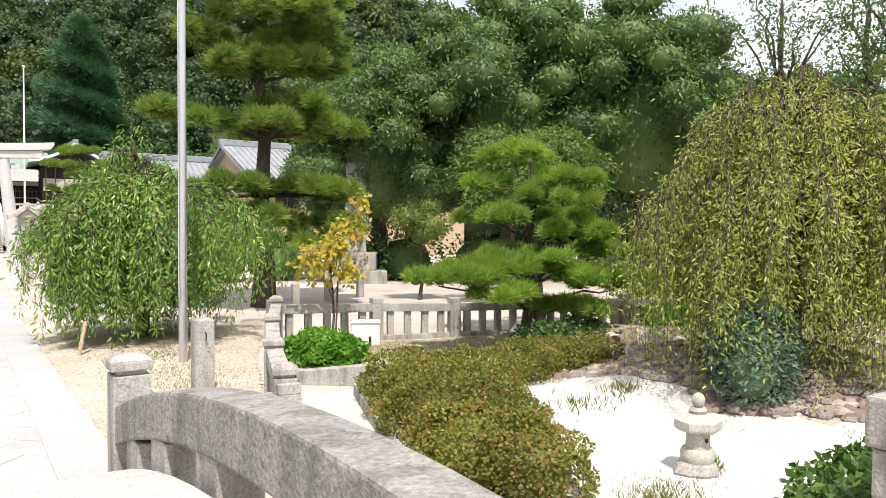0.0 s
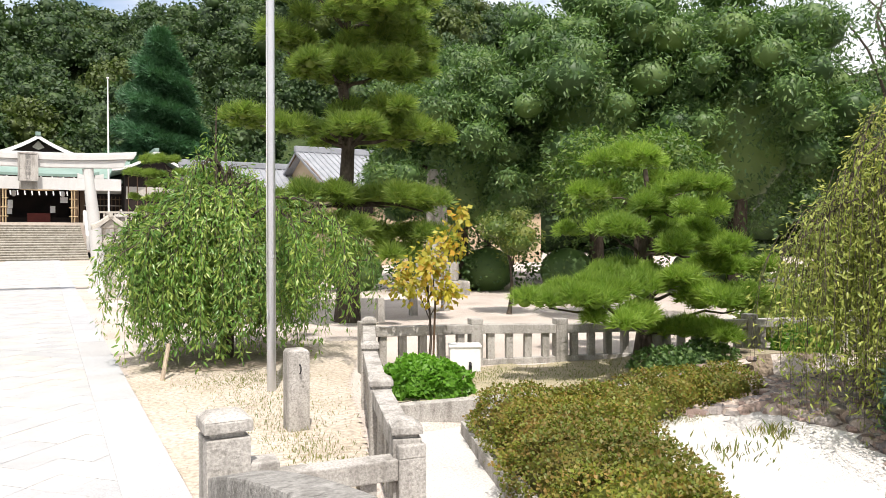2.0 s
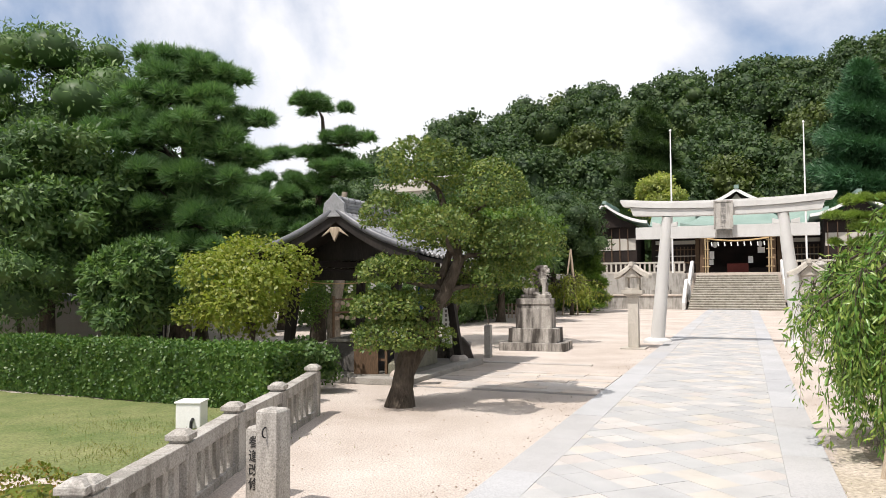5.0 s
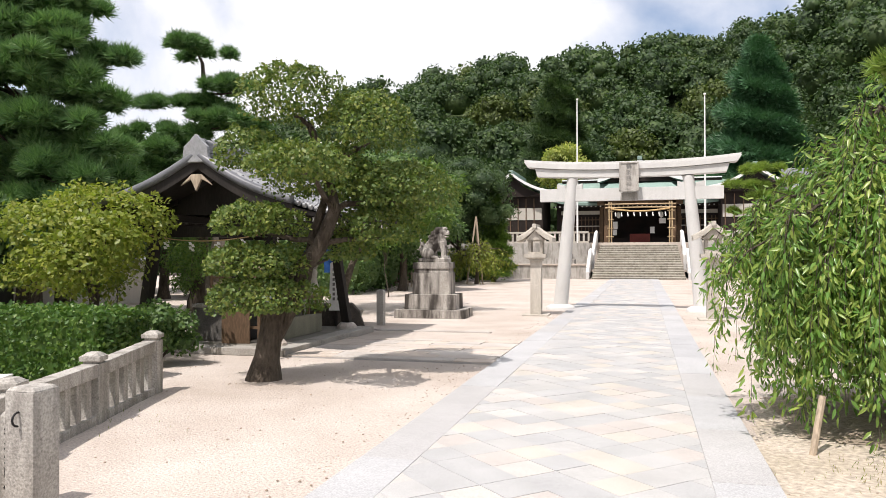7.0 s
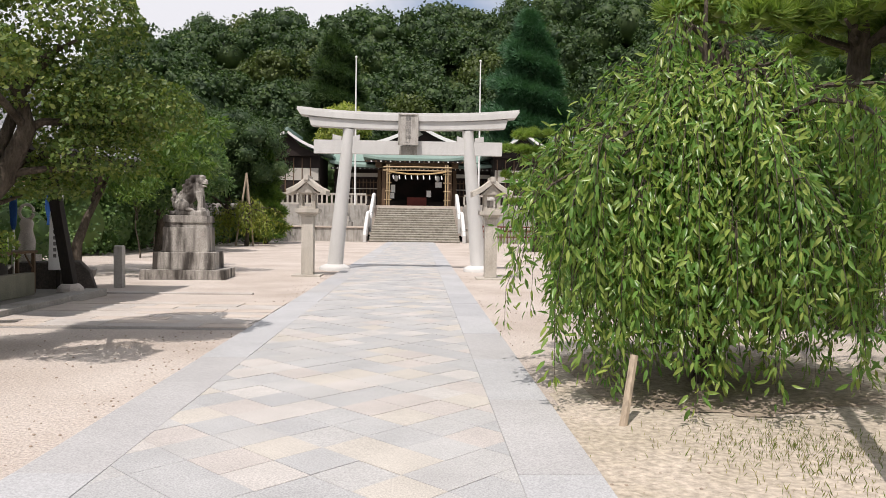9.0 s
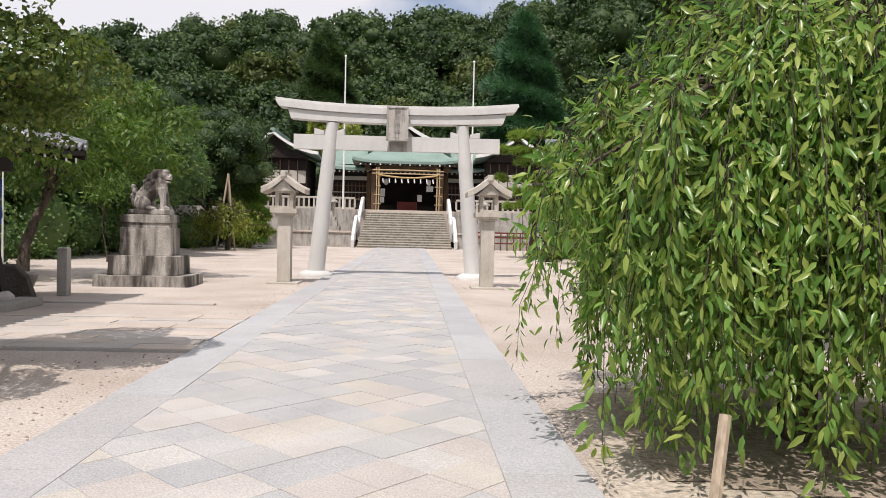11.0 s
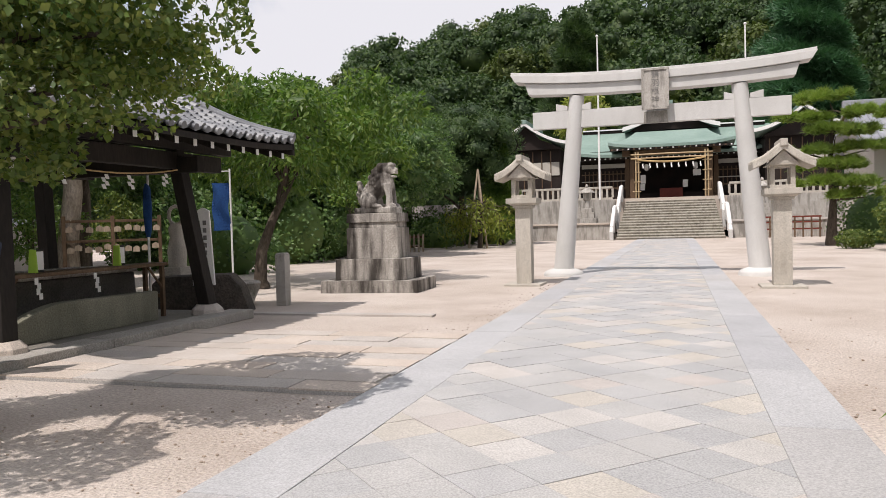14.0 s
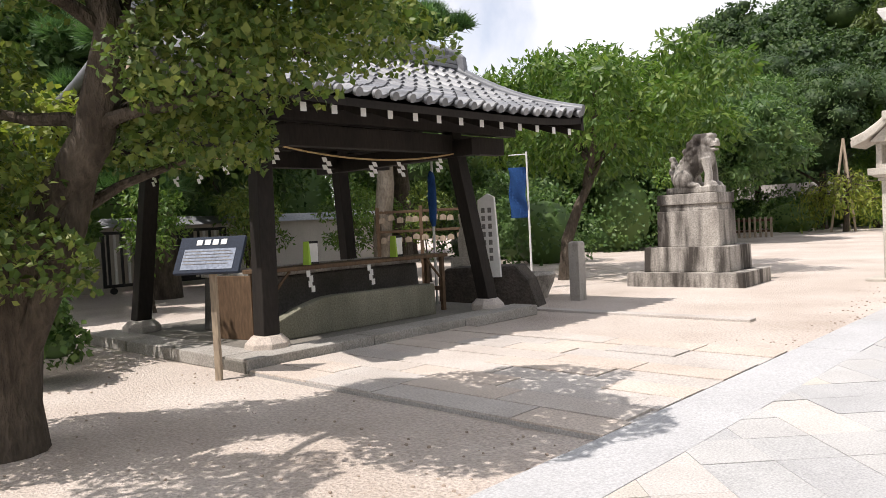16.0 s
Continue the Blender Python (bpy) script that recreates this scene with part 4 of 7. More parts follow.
# ---- torii ----
def torii():
    t = thing("torii", "pale grey granite torii gate over the paved approach", "gate", (0.03, 0.1, 0))
    for sx in (-1, 1):
        n = 10
        pts = [(sx * (2.42 - 0.44 * i / n), 0, 0.05 + 4.66 * i / n) for i in range(n + 1)]
        part("pillar", Shape().tube(pts, [0.262 - 0.07 * i / n for i in range(n + 1)], 28), GRANITE, t, smooth=True)
        part("pillar_base", Shape().lathe([(0.52, -0.1), (0.52, 0.07), (0.49, 0.12), (0.40, 0.17), (0.31, 0.2)], 28, (sx * 2.42, 0, 0.0)), GRANITE, t, smooth=True)
        part("wedge", Shape().prism([(sx * 1.62, 4.34), (sx * 1.62, 4.53), (sx * 1.86, 4.46), (sx * 1.86, 4.34)], -0.10, 0.10), GRANITE, t, bevel=0.008)
        part("wedge", Shape().prism([(sx * 2.52, 4.34), (sx * 2.52, 4.53), (sx * 2.22, 4.46), (sx * 2.22, 4.34)], -0.10, 0.10), GRANITE, t, bevel=0.008)

    def curve(x):
        return 0.17 * (abs(x) / 3.7) ** 2.4
    xs = [-3.7 + 7.4 * i / 24 for i in range(25)]
    low = [(-3.22 + 6.44 * i / 24) for i in range(25)]
    part("lower_lintel", Shape().prism([(x, 4.97 + curve(x)) for x in [v * 1.03 for v in low]] + [(x, 4.71 + curve(x) * 0.7) for x in low[::-1]], -0.2, 0.2), GRANITE, t, bevel=0.012)
    part("top_lintel", Shape().prism([(x, 5.18 + curve(x)) for x in xs] + [(x * 0.965, 4.974 + curve(x)) for x in xs[::-1]], -0.27, 0.27), GRANITE, t, bevel=0.012)
    part("lintel_ridge", Shape().prism([(x, 5.26 + curve(x)) for x in xs] + [(x * 0.995, 5.184 + curve(x)) for x in xs[::-1]], -0.18, 0.18), GRANITE, t, bevel=0.012)
    part("tie_beam", Shape().box(-3.14, 3.14, -0.095, 0.095, 3.89, 4.34), GRANITE, t, bevel=0.01)
    pl = part("plaque", Shape().box(-0.29, 0.29, -0.05, 0.05, -0.5, 0.5), OLDSTONE, t, "grey carved stone name plaque", bevel=0.015)
    put(pl, 0, -0.34, 4.68, -8)
    part("plaque_frame", Shape().box(-0.33, -0.27, -0.08, -0.04, -0.52, 0.52).box(0.27, 0.33, -0.08, -0.04, -0.52, 0.52).box(-0.33, 0.33, -0.08, -0.04, 0.47, 0.53).box(-0.33, 0.33, -0.08, -0.04, -0.53, -0.47), OLDSTONE, pl, bevel=0.008)
    part("plaque_bracket", Shape().box(-0.30, 0.30, -0.22, -0.1, 3.87, 4.16, 0.02), OLDSTONE, t, bevel=0.01)
    writing("鶴羽根神社", 0.2, GREYINK, pl, pose(0, -0.056, 0.30, 90, 0, 0))
    return t


torii()


# ---- stone lanterns on posts ----
def post_lantern(at):
    t = thing("stone_lantern", "beige stone lantern with gabled roof on a square post", "stone lantern", at, "lanterns before the gate")
    part("foot_slab", Shape().box(-0.42, 0.42, -0.42, 0.42, -0.06, 0.05), LANTERN, t, bevel=0.012)
    part("post", Shape().box(-0.175, 0.175, -0.175, 0.175, 0.05, 1.78), LANTERN, t, bevel=0.012)
    part("platform", Shape().box(-0.22, 0.22, -0.22, 0.22, 1.78, 1.84).box(-0.26, 0.26, -0.26, 0.26, 1.84, 1.88, -0.06).box(-0.35, 0.35, -0.35, 0.35, 1.88, 2.0), LANTERN, t, bevel=0.01)
    fb = Shape().box(-0.24, 0.24, -0.24, 0.24, 2.0, 2.07).box(-0.24, 0.24, -0.24, 0.24, 2.42, 2.49)
    for sx in (-1, 1):
        for sy in (-1, 1):
            fb.box(sx * 0.19 - 0.045, sx * 0.19 + 0.045, sy * 0.19 - 0.045, sy * 0.19 + 0.045, 2.07, 2.42)
    part("fire_box", fb, LANTERN, t, bevel=0.008)
    prof = [(-0.58, 2.50), (-0.36, 2.60), (-0.16, 2.74), (0, 2.88), (0.16, 2.74), (0.36, 2.60), (0.58, 2.50)]
    part("roof", Shape().prism(prof + [(x * 0.985, z - 0.11) for x, z in prof[::-1]], -0.46, 0.46), LANTERN, t, bevel=0.01)
    for k in (-0.36, -0.12, 0.12, 0.36):
        for sg in (-1, 1):
            part("roof_roll", Shape().tube([(sg * x, k, z + 0.02) for x, z in prof[3:]], 0.045, 8), LANTERN, t, smooth=True)
    part("gable_board", Shape().prism([(-0.3, 2.46), (0, 2.76), (0.3, 2.46)], -0.36, 0.36), LANTERN, t, bevel=0.006)
    part("ridge", Shape().box(-0.07, 0.07, -0.5, 0.5, 2.82, 2.97), LANTERN, t, bevel=0.02)
    return t


lan = post_lantern((-2.87, -2.7, 0))
copy_thing(lan, pose(2.52, -3.2, 0))


# ---- guardian lion statues and their pedestals ----
def pedestal(at, turn=0.0):
    t = thing("stone_pedestal", "stepped stone pedestal, blackened by weather, under a lion", "pedestal", at, "lion pedestals", turn)
    for nm, w, d, z0, z1 in (("base_slab", 1.12, 0.78, -0.05, 0.27), ("lower_tier", 0.83, 0.60, 0.27, 0.74), ("shaft", 0.61, 0.44, 0.74, 1.42), ("neck", 0.565, 0.40, 1.42, 1.54), ("cap", 0.60, 0.43, 1.54, 1.74)):
        part(nm, Shape().box(-w, w, -d, d, z0, z1, 0.012), MOSSY, t, bevel=0.014)
    return t


def lion(at, turn, flip=1):
    s = Shape()
    s.box(-0.42, 0.42, -0.24, 0.24, 0, 0.12)
    s.ball((-0.20, 0, 0.30), (0.22, 0.2, 0.22))
    s.tube([(-0.2, 0, 0.36), (-0.02, 0, 0.5), (0.12, 0, 0.66), (0.18, 0, 0.82)], [0.2, 0.19, 0.18, 0.15], 14)
    s.ball((0.2, 0, 0.60), (0.14, 0.17, 0.2))
    s.ball((0.20, 0, 0.90), (0.17, 0.16, 0.14))
    s.box(0.24, 0.40, -0.10, 0.10, 0.80, 0.87).box(0.26, 0.38, -0.09, 0.09, 0.73, 0.77)
    s.ball((0.37, 0, 0.89), (0.05, 0.07, 0.04))
    s.box(0.08, 0.36, -0.13, 0.13, 0.97, 1.03, 0.03)
    for sy in (-1, 1):
        s.tube([(0.22, 0.12 * sy, 0.6), (0.27, 0.13 * sy, 0.34), (0.26, 0.13 * sy, 0.12)], [0.085, 0.064, 0.072], 10)
        s.ball((0.31, 0.13 * sy, 0.15), (0.10, 0.075, 0.055))
        s.ball((-0.14, 0.18 * sy, 0.24), (0.19, 0.1, 0.17))
        s.ball((0.02, 0.2 * sy, 0.15), (0.13, 0.07, 0.05))
        s.ball((0.10, 0.15 * sy, 0.98), (0.06, 0.04, 0.05))
        for k in range(7):
            s.ball((0.06 - 0.012 * k + 0.03 * math.cos(k * 2.1), 0.15 * sy, 0.96 - 0.07 * k), 0.062)
            s.ball((-0.04 - 0.02 * k + 0.03 * math.sin(k * 2.3), 0.11 * sy, 0.86 - 0.06 * k), 0.058)
    for k in range(7):
        s.ball((-0.36 + 0.03 * math.sin(k * 2), 0.06 * math.cos(k * 2.4), 0.30 + 0.055 * k), 0.085 - 0.004 * k)
    s.v = [(x * 1.16, y * 1.12, z * 1.1) for x, y, z in s.v]
    ob = solo("lion_statue", s, MOSSY, "seated stone guardian lion, stained dark, on a pedestal", "statue", at, turn, group="guardian lions")
    rm = ob.modifiers.new("remesh", "REMESH")
    rm.mode, rm.voxel_size = "VOXEL", 0.018
    sm = ob.modifiers.new("smooth", "SMOOTH")
    sm.iterations = 2
    return ob


pedestal((-5.97, -4.0, 0), 3)
lion((-5.95, -4.0, 1.735), 3)
pedestal((5.75, -4.3, 0), -3)
lion((5.6, -4.3, 1.735), 177)


# ---- small posts, pole, box ----
def marker_post(name, label, at, w, h, ring=True, text="", turn=0.0):
    t = thing(name, label, "stone post", at, turn=turn)
    part("shaft", Shape().box(-w, w, -w, w, -0.1, h - 0.03).box(-w, w, -w, w, h - 0.03, h, 0.025), OLDSTONE, t, bevel=0.01)
    if ring:
        part("hook", Shape().tube([(0, -w - 0.01 - 0.05 * math.sin(a), h - 0.22 - 0.05 * math.cos(a)) for a in [i * 0.5 for i in range(8)]], 0.008, 6), BLACK, t, "small dark iron hook")
    if text:
        writing(text, 0.135, INK, t, pose(0, -w - 0.004, h - 0.2, 90, 0, 0))
    return t


marker_post("stone_post", "square weathered stone post with an iron hook", (-3.78, -22.5, 0), 0.125, 1.02)
marker_post("stone_post", "square weathered stone post with an iron hook", (3.13, -22.75, 0), 0.125, 0.96)
marker_post("inscribed_stone", "narrow upright stone with four black characters", (-4.12, -22.25, 0), 0.105, 0.78, False, "参道改修")
marker_post("stone_post", "short pale stone post standing in the sand", (-6.62, -7.2, 0), 0.1, 1.0, False)

pole = thing("flagpole", "tall bare steel flagpole beside the approach", "flagpole", (3.43, -20.55, 0))
part("shaft", Shape().tube([(0, 0, -0.1), (0, 0, 3.5), (0, 0, 7), (0, 0, 12)], [0.068, 0.066, 0.058, 0.045], 20), STEEL, pole, smooth=True)
part("cleat", Shape().tube([(-0.06, -0.05, 1.0), (-0.075, -0.06, 1.1), (-0.06, -0.05, 1.2)], 0.013, 6).box(-0.085, -0.05, -0.07, -0.03, 1.07, 1.13), STEEL, pole)
part("joint_collar", Shape().lathe([(0.074, 1.96), (0.074, 2.0)], 20), STEEL, pole)
part("halyard", Shape().tube([(-0.075, -0.05, 1.1), (-0.07, -0.04, 5), (-0.05, -0.02, 11.8)], 0.004, 5), WHITE, pole)
for x, y in ((-5.17, 39.75), (5.58, 40.35)):
    fp = thing("flagpole", "slender white flagpole before the shrine hall", "flagpole", (x, y, 3.04), "white flagpoles")
    part("shaft", Shape().tube([(0, 0, 0), (0, 0, 6), (0, 0, 12.66)], [0.085, 0.075, 0.05], 12), WHITE, fp, smooth=True)
    part("finial", Shape().ball((0, 0, 12.7), 0.11), WHITE, fp, smooth=True)


def utility_box(at, turn, w=0.26, h=0.42):
    t = thing("utility_box", "small white electrical box standing in the grass", "utility box", at, "utility boxes", turn)
    part("case", Shape().box(-w, w, -0.17, 0.17, 0.0, h), WHITE, t, bevel=0.02)
    part("lid", Shape().box(-w - 0.015, w + 0.015, -0.19, 0.19, h, h + 0.03), WHITE, t, bevel=0.01)
    part("cable_gland", Shape().tube([(0.08, -0.17, 0.16), (0.08, -0.24, 0.13), (0.08, -0.25, 0.02)], 0.025, 8), BLACK, t, "black cable outlet")
    return t


utility_box((6.75, -20.45, 0.0), -25)
utility_box((-7.55, -19.3, 0.0), 20, 0.2, 0.4)

# ---- garden things ----
wall_bed = thing("bed_wall", "low stained concrete retaining wall of a planting bed", "retaining wall", (0, 0, 0), kind="structure")
for a, b in (((4.45, -22.25), (6.0, -22.42)), ((6.0, -22.42), (8.2, -22.7)), ((8.2, -22.7), (10.4, -23.0))):
    ang = math.degrees(math.atan2(b[1] - a[1], b[0] - a[0]))
    put(part("wall_block", Shape().box(0.005, math.dist(a, b) - 0.005, -0.09, 0.09, -0.4, 0.03), OLDSTONE, wall_bed, bevel=0.012), a[0], a[1], 0, 0, 0, ang)
kerb = thing("garden_kerb", "worn stone kerb along the azalea bed", "kerb", (0, 0, 0), kind="structure")
kp = [(6.6, -23.0), (5.38, -22.93), (5.0, -24.0), (4.6, -25.2), (4.25, -26.4), (3.95, -27.6)]
for a, b in zip(kp, kp[1:]):
    put(part("kerb_stone", Shape().box(0.005, math.dist(a, b) - 0.005, -0.1, 0.1, -0.42, -0.12), OLDSTONE, kerb, bevel=0.015), a[0], a[1], 0, 0, 0, math.degrees(math.atan2(b[1] - a[1], b[0] - a[0])))


def garden_lantern(at):
    t = thing("garden_lantern", "small stacked stone garden lantern on a rough rock", "stone lantern", at)
    rock = Shape().ball((0, 0, 0.05), (0.36, 0.3, 0.18), 9, 6)
    rock.v = [(x * (1 + 0.12 * math.sin(9 * y)), y * (1 + 0.1 * math.cos(8 * x)), z) for x, y, z in rock.v]
    part("base_rock", rock, OLDSTONE, t)
    part("foot", Shape().lathe([(0.22, 0.17), (0.24, 0.21), (0.245, 0.28), (0.215, 0.34)], 20), LANTERN, t, smooth=True)
    part("light_body", Shape().lathe([(0.17, 0.34), (0.165, 0.42), (0.16, 0.56)], 20), LANTERN, t, smooth=True)
    # No hole is cut: a black disc paints the opening's dark inside.
    part("light_hole_disc", Shape().tube([(-0.02, -0.168, 0.46), (-0.02, -0.15, 0.46)], 0.03, 12), INK, t, "black disc for the shaded light opening")
    part("roof", Shape().lathe([(0.29, 0.56), (0.335, 0.60), (0.335, 0.70), (0.16, 0.78)], 6, turn=0.3), LANTERN, t, bevel=0.012)
    part("finial", Shape().lathe([(0.11, 0.78), (0.125, 0.82), (0.10, 0.86)], 16).ball((0, 0, 0.945), (0.095, 0.095, 0.1), 16, 10), LANTERN, t, smooth=True)
    return t


lamp = garden_lantern((6.7, -27.89, -0.32))
lamp.matrix_world = pose(6.7, -27.89, -0.32) @ Matrix.Diagonal((0.72, 0.72, 0.8, 1))

pil = thing("masonry_pillar", "rough ashlar stone pillar beside the bridge", "pillar", (5.3, -31.0, -0.33))
for k in range(5):
    part("block", Shape().box(-0.5 + 0.03 * (k % 2), 0.5, -0.5, 0.5 - 0.03 * (k % 2), 0.31 * k + 0.005, 0.31 * (k + 1)), OLDSTONE, pil, bevel=0.03)
part("cap_stone", Shape().box(-0.36, 0.36, -0.36, 0.36, 1.555, 1.92), OLDSTONE, pil, bevel=0.04)


def cobbles():
    t = thing("cobble_bank", "bank of grey and reddish river cobbles below the shrubs", "rocks", (0, 0, 0), kind="structure")
    base = []
    for k in range(6):
        s = Shape().ball((0, 0, 0), (1, 1, 1), 8, 6)
        g = np.random.default_rng(k)
        s.v = [(x * (1 + g.uniform(-0.14, 0.14)), y * (1 + g.uniform(-0.14, 0.14)), z * (1 + g.uniform(-0.1, 0.1))) for x, y, z in s.v]
        base.append(mesh_of("cobble", s, PEBBLE, smooth=True))
    joined = Shape()
    count = 0
    for i in range(1300):
        u = RNG.random()
        a = RNG.random()
        edge = [(8.2, -23.5), (9.3, -24.1), (9.5, -25.4), (8.9, -26.6), (9.4, -27.6), (11.6, -29.2)]
        q = a * (len(edge) - 1)
        k = min(len(edge) - 2, int(q))
        x = edge[k][0] + (edge[k + 1][0] - edge[k][0]) * (q - k) + u * 1.7 + RNG.uniform(-0.12, 0.12)
        y = edge[k][1] + (edge[k + 1][1] - edge[k][1]) * (q - k) + u * 0.9 + RNG.uniform(-0.12, 0.12)
        r = RNG.uniform(0.05, 0.13) * (1.15 - 0.45 * u)
        z = ground_z(x, y) + 0.02
        if u < 0.42 and count < 290:
            count += 1
            put(part("cobble", base[i % 6], None, t), x, y, z, RNG.uniform(-15, 15), RNG.uniform(-15, 15), RNG.uniform(0, 360), r * RNG.uniform(0.9, 1.4), r, r * RNG.uniform(0.5, 0.75))
        else:
            joined.ball((x, y, z), (r * 1.2, r, r * 0.6), 6, 4)
    ob = part("far_cobbles", joined, PEBBLE_FAR, t, "smaller cobbles further up the bank", smooth=True)
    tagged(ob, kind="stuff")


cobbles()


# ---- water pavilion ----
def pavilion():
    t = thing("water_pavilion", "dark timber water pavilion with grey tiled gable roof", "pavilion", (0, 0, 0))
    x0, x1, y0, y1 = -10.35, -6.2, -13.85, -8.95
    fl = part("stone_platform", Shape().box(x0, x1, y0, y1, -0.1, 0.12), surface("dark_stone_floor", [(0.16, 0.15, 0.13), (0.24, 0.22, 0.19)], 1.2, 40, 0.75, 0.3), t, "low stone platform of long kerb slabs", bevel=0.015)
    for a, b in ((y0, y0 + 1.7), (y0 + 1.7, y0 + 3.3), (y0 + 3.3, y1)):
        put(part("edge_slab", Shape().box(-0.42, 0.015, a + 0.006, b - 0.006, 0.0, 0.145), KERB, fl, bevel=0.012), x1, 0, 0)
    for a, b in ((x0, x0 + 1.4), (x0 + 1.4, x0 + 2.6), (x0 + 2.6, x1 - 0.43)):
        put(part("edge_slab", Shape().box(a + 0.006, b - 0.006, -0.015, 0.42, 0.0, 0.145), KERB, fl, bevel=0.012), 0, y0, 0)
    tops = []
    for bx, by, tx, ty in ((-6.72, -13.25, -6.95, -13.05), (-6.72, -9.45, -6.98, -9.8), (-9.85, -13.25, -9.6, -13.05), (-9.85, -9.45, -9.6, -9.8)):
        part("post_foot", Shape().lathe([(0.26, 0.12), (0.25, 0.2), (0.17, 0.28)], 8, (bx, by, 0), 0.39), SLAB, t, bevel=0.01)
        s = Shape()
        w, v = 0.105, 0.1
        s.add([(bx - w, by - w, 0.28), (bx + w, by - w, 0.28), (bx + w, by + w, 0.28), (bx - w, by + w, 0.28), (tx - v, ty - v, 2.8), (tx + v, ty - v, 2.8), (tx + v, ty + v, 2.8), (tx - v, ty + v, 2.8)],
              [(3, 2, 1, 0), (4, 5, 6, 7), (0, 1, 5, 4), (1, 2, 6, 5), (2, 3, 7, 6), (3, 0, 4, 7)])
        part("post", s, WOOD, t, bevel=0.012)
    for x in (-6.96, -9.6):
        part("beam", Shape().box(x - 0.09, x + 0.09, -14.0, -8.7, 2.42, 2.68), WOOD, t, bevel=0.015)
        part("beam", Shape().box(x - 0.1, x + 0.1, -14.15, -8.4, 2.72, 2.88), WOOD, t, bevel=0.012)
    for y in (-13.05, -9.8):
        part("beam", Shape().box(-10.1, -6.5, y - 0.09, y + 0.09, 2.36, 2.6), WOOD, t, bevel=0.015)
        part("gable_wall", Shape().prism([(-9.7, 2.84), (-8.0, 3.66), (-6.3, 2.84)], y - 0.03, y + 0.03), WOOD, t)
    rx, rz = -8.02, 3.93
    ya, yb = -14.25, -8.1

    def slope(sx):
        def fn(u, v):
            q = u
            x = rx + sx * 2.2 * q
            ends = ya + 0.3 * (1 - q), yb - 0.5 * (1 - q)
            z = rz - 1.20 * q + 0.13 * q * q - 0.10 * math.sin(math.pi * q) + 0.09 * (abs(2 * v - 1) ** 4) * q
            return (x, ends[0] + (ends[1] - ends[0]) * v, z)
        return fn
    for sx in (1, -1):
        fn = slope(sx)
        rf = part("roof_slope", Shape().sheet(lambda u, v: (fn(u, v)[0], fn(u, v)[1], fn(u, v)[2] - 0.05), 10, 12, 0.09), WOOD, t)
        ncol, nrow = 23, 10
        cw, L = (yb - ya) / ncol, 2.2 / nrow
        prof = []
        for i in range(9):
            a = i / 8
            prof.append((-cw / 2 + cw * a, 0.012 + 0.055 * max(0, math.sin(math.pi * min(1, a / 0.5))) - 0.028 * math.sin(math.pi * max(0, (a - 0.5) / 0.5))))
        s = Shape()
        n = len(prof)
        ext = L * 1.2
        vs = [(0, y, z + 0.012) for y, z in prof] + [(sx * ext, y * 0.97, z + 0.035) for y, z in prof] + [(sx * ext, y * 0.97, z - 0.005) for y, z in prof] + [(0, y, z - 0.012) for y, z in prof]
        fs = []
        for r0, r1 in ((0, 1), (1, 2), (2, 3)):
            fs += [(r0 * n + i, r0 * n + i + 1, r1 * n + i + 1, r1 * n + i) for i in range(n - 1)]
        fs += [(0, n, 2 * n, 3 * n), (n - 1, 2 * n - 1, 3 * n - 1, 4 * n - 1)]
        s.add(vs, fs)
        tile = mesh_of("roof_tile", s, KAWARA if sx > 0 else KAWARA_FAR)
        joined = Shape()
        for i in range(ncol):
            for j in range(nrow):
                p, q = fn(j / nrow, (i + 0.5) / ncol), fn((j + 1) / nrow, (i + 0.5) / ncol)
                ang = math.degrees(math.atan2(-(q[2] - p[2]), abs(q[0] - p[0])))
                m = pose(p[0], p[1], p[2] + 0.012, 0, sx * ang + RNG.uniform(-0.6, 0.6), RNG.uniform(-0.5, 0.5))
                if sx > 0:
                    ob = part("roof_tile", tile, None, rf)
                    ob.matrix_basis = m
                else:
                    joined.add([m @ Vector(v) for v in s.v], s.f)
        if sx < 0:
            tagged(part("far_roof_tiles", joined, KAWARA_FAR, rf), kind="stuff")
        for i in range(ncol):
            p = fn(1.0, (i + 0.27) / ncol)
            ob = part("eave_disc", Shape().tube([(p[0] + sx * 0.05, p[1], p[2] + 0.02), (p[0] + sx * 0.1, p[1], p[2] + 0.005)], 0.052, 14), KAWARA if sx > 0 else KAWARA_FAR, rf, smooth=True)
        for v in (0.0, 1.0):
            pts = [fn(u / 8, v) for u in range(9)]
            part("verge_roll", Shape().tube([(p[0], p[1] + (0.04 if v else -0.04), p[2] + 0.07) for p in pts], 0.085, 10), KAWARA, rf, smooth=True)
            board = Shape()
            rim = [(p[0], p[1] + dy, p[2] + dz) for p in pts for dy, dz in ((-0.035, -0.02), (0.035, -0.02), (0.035, -0.24), (-0.035, -0.24))]
            board.add(rim, [(4 * k + a, 4 * k + (a + 1) % 4, 4 * k + 4 + (a + 1) % 4, 4 * k + 4 + a) for k in range(8) for a in range(4)] + [(0, 3, 2, 1), (32, 33, 34, 35)])
            part("verge_board", board, WOOD, rf)
        nr = 15
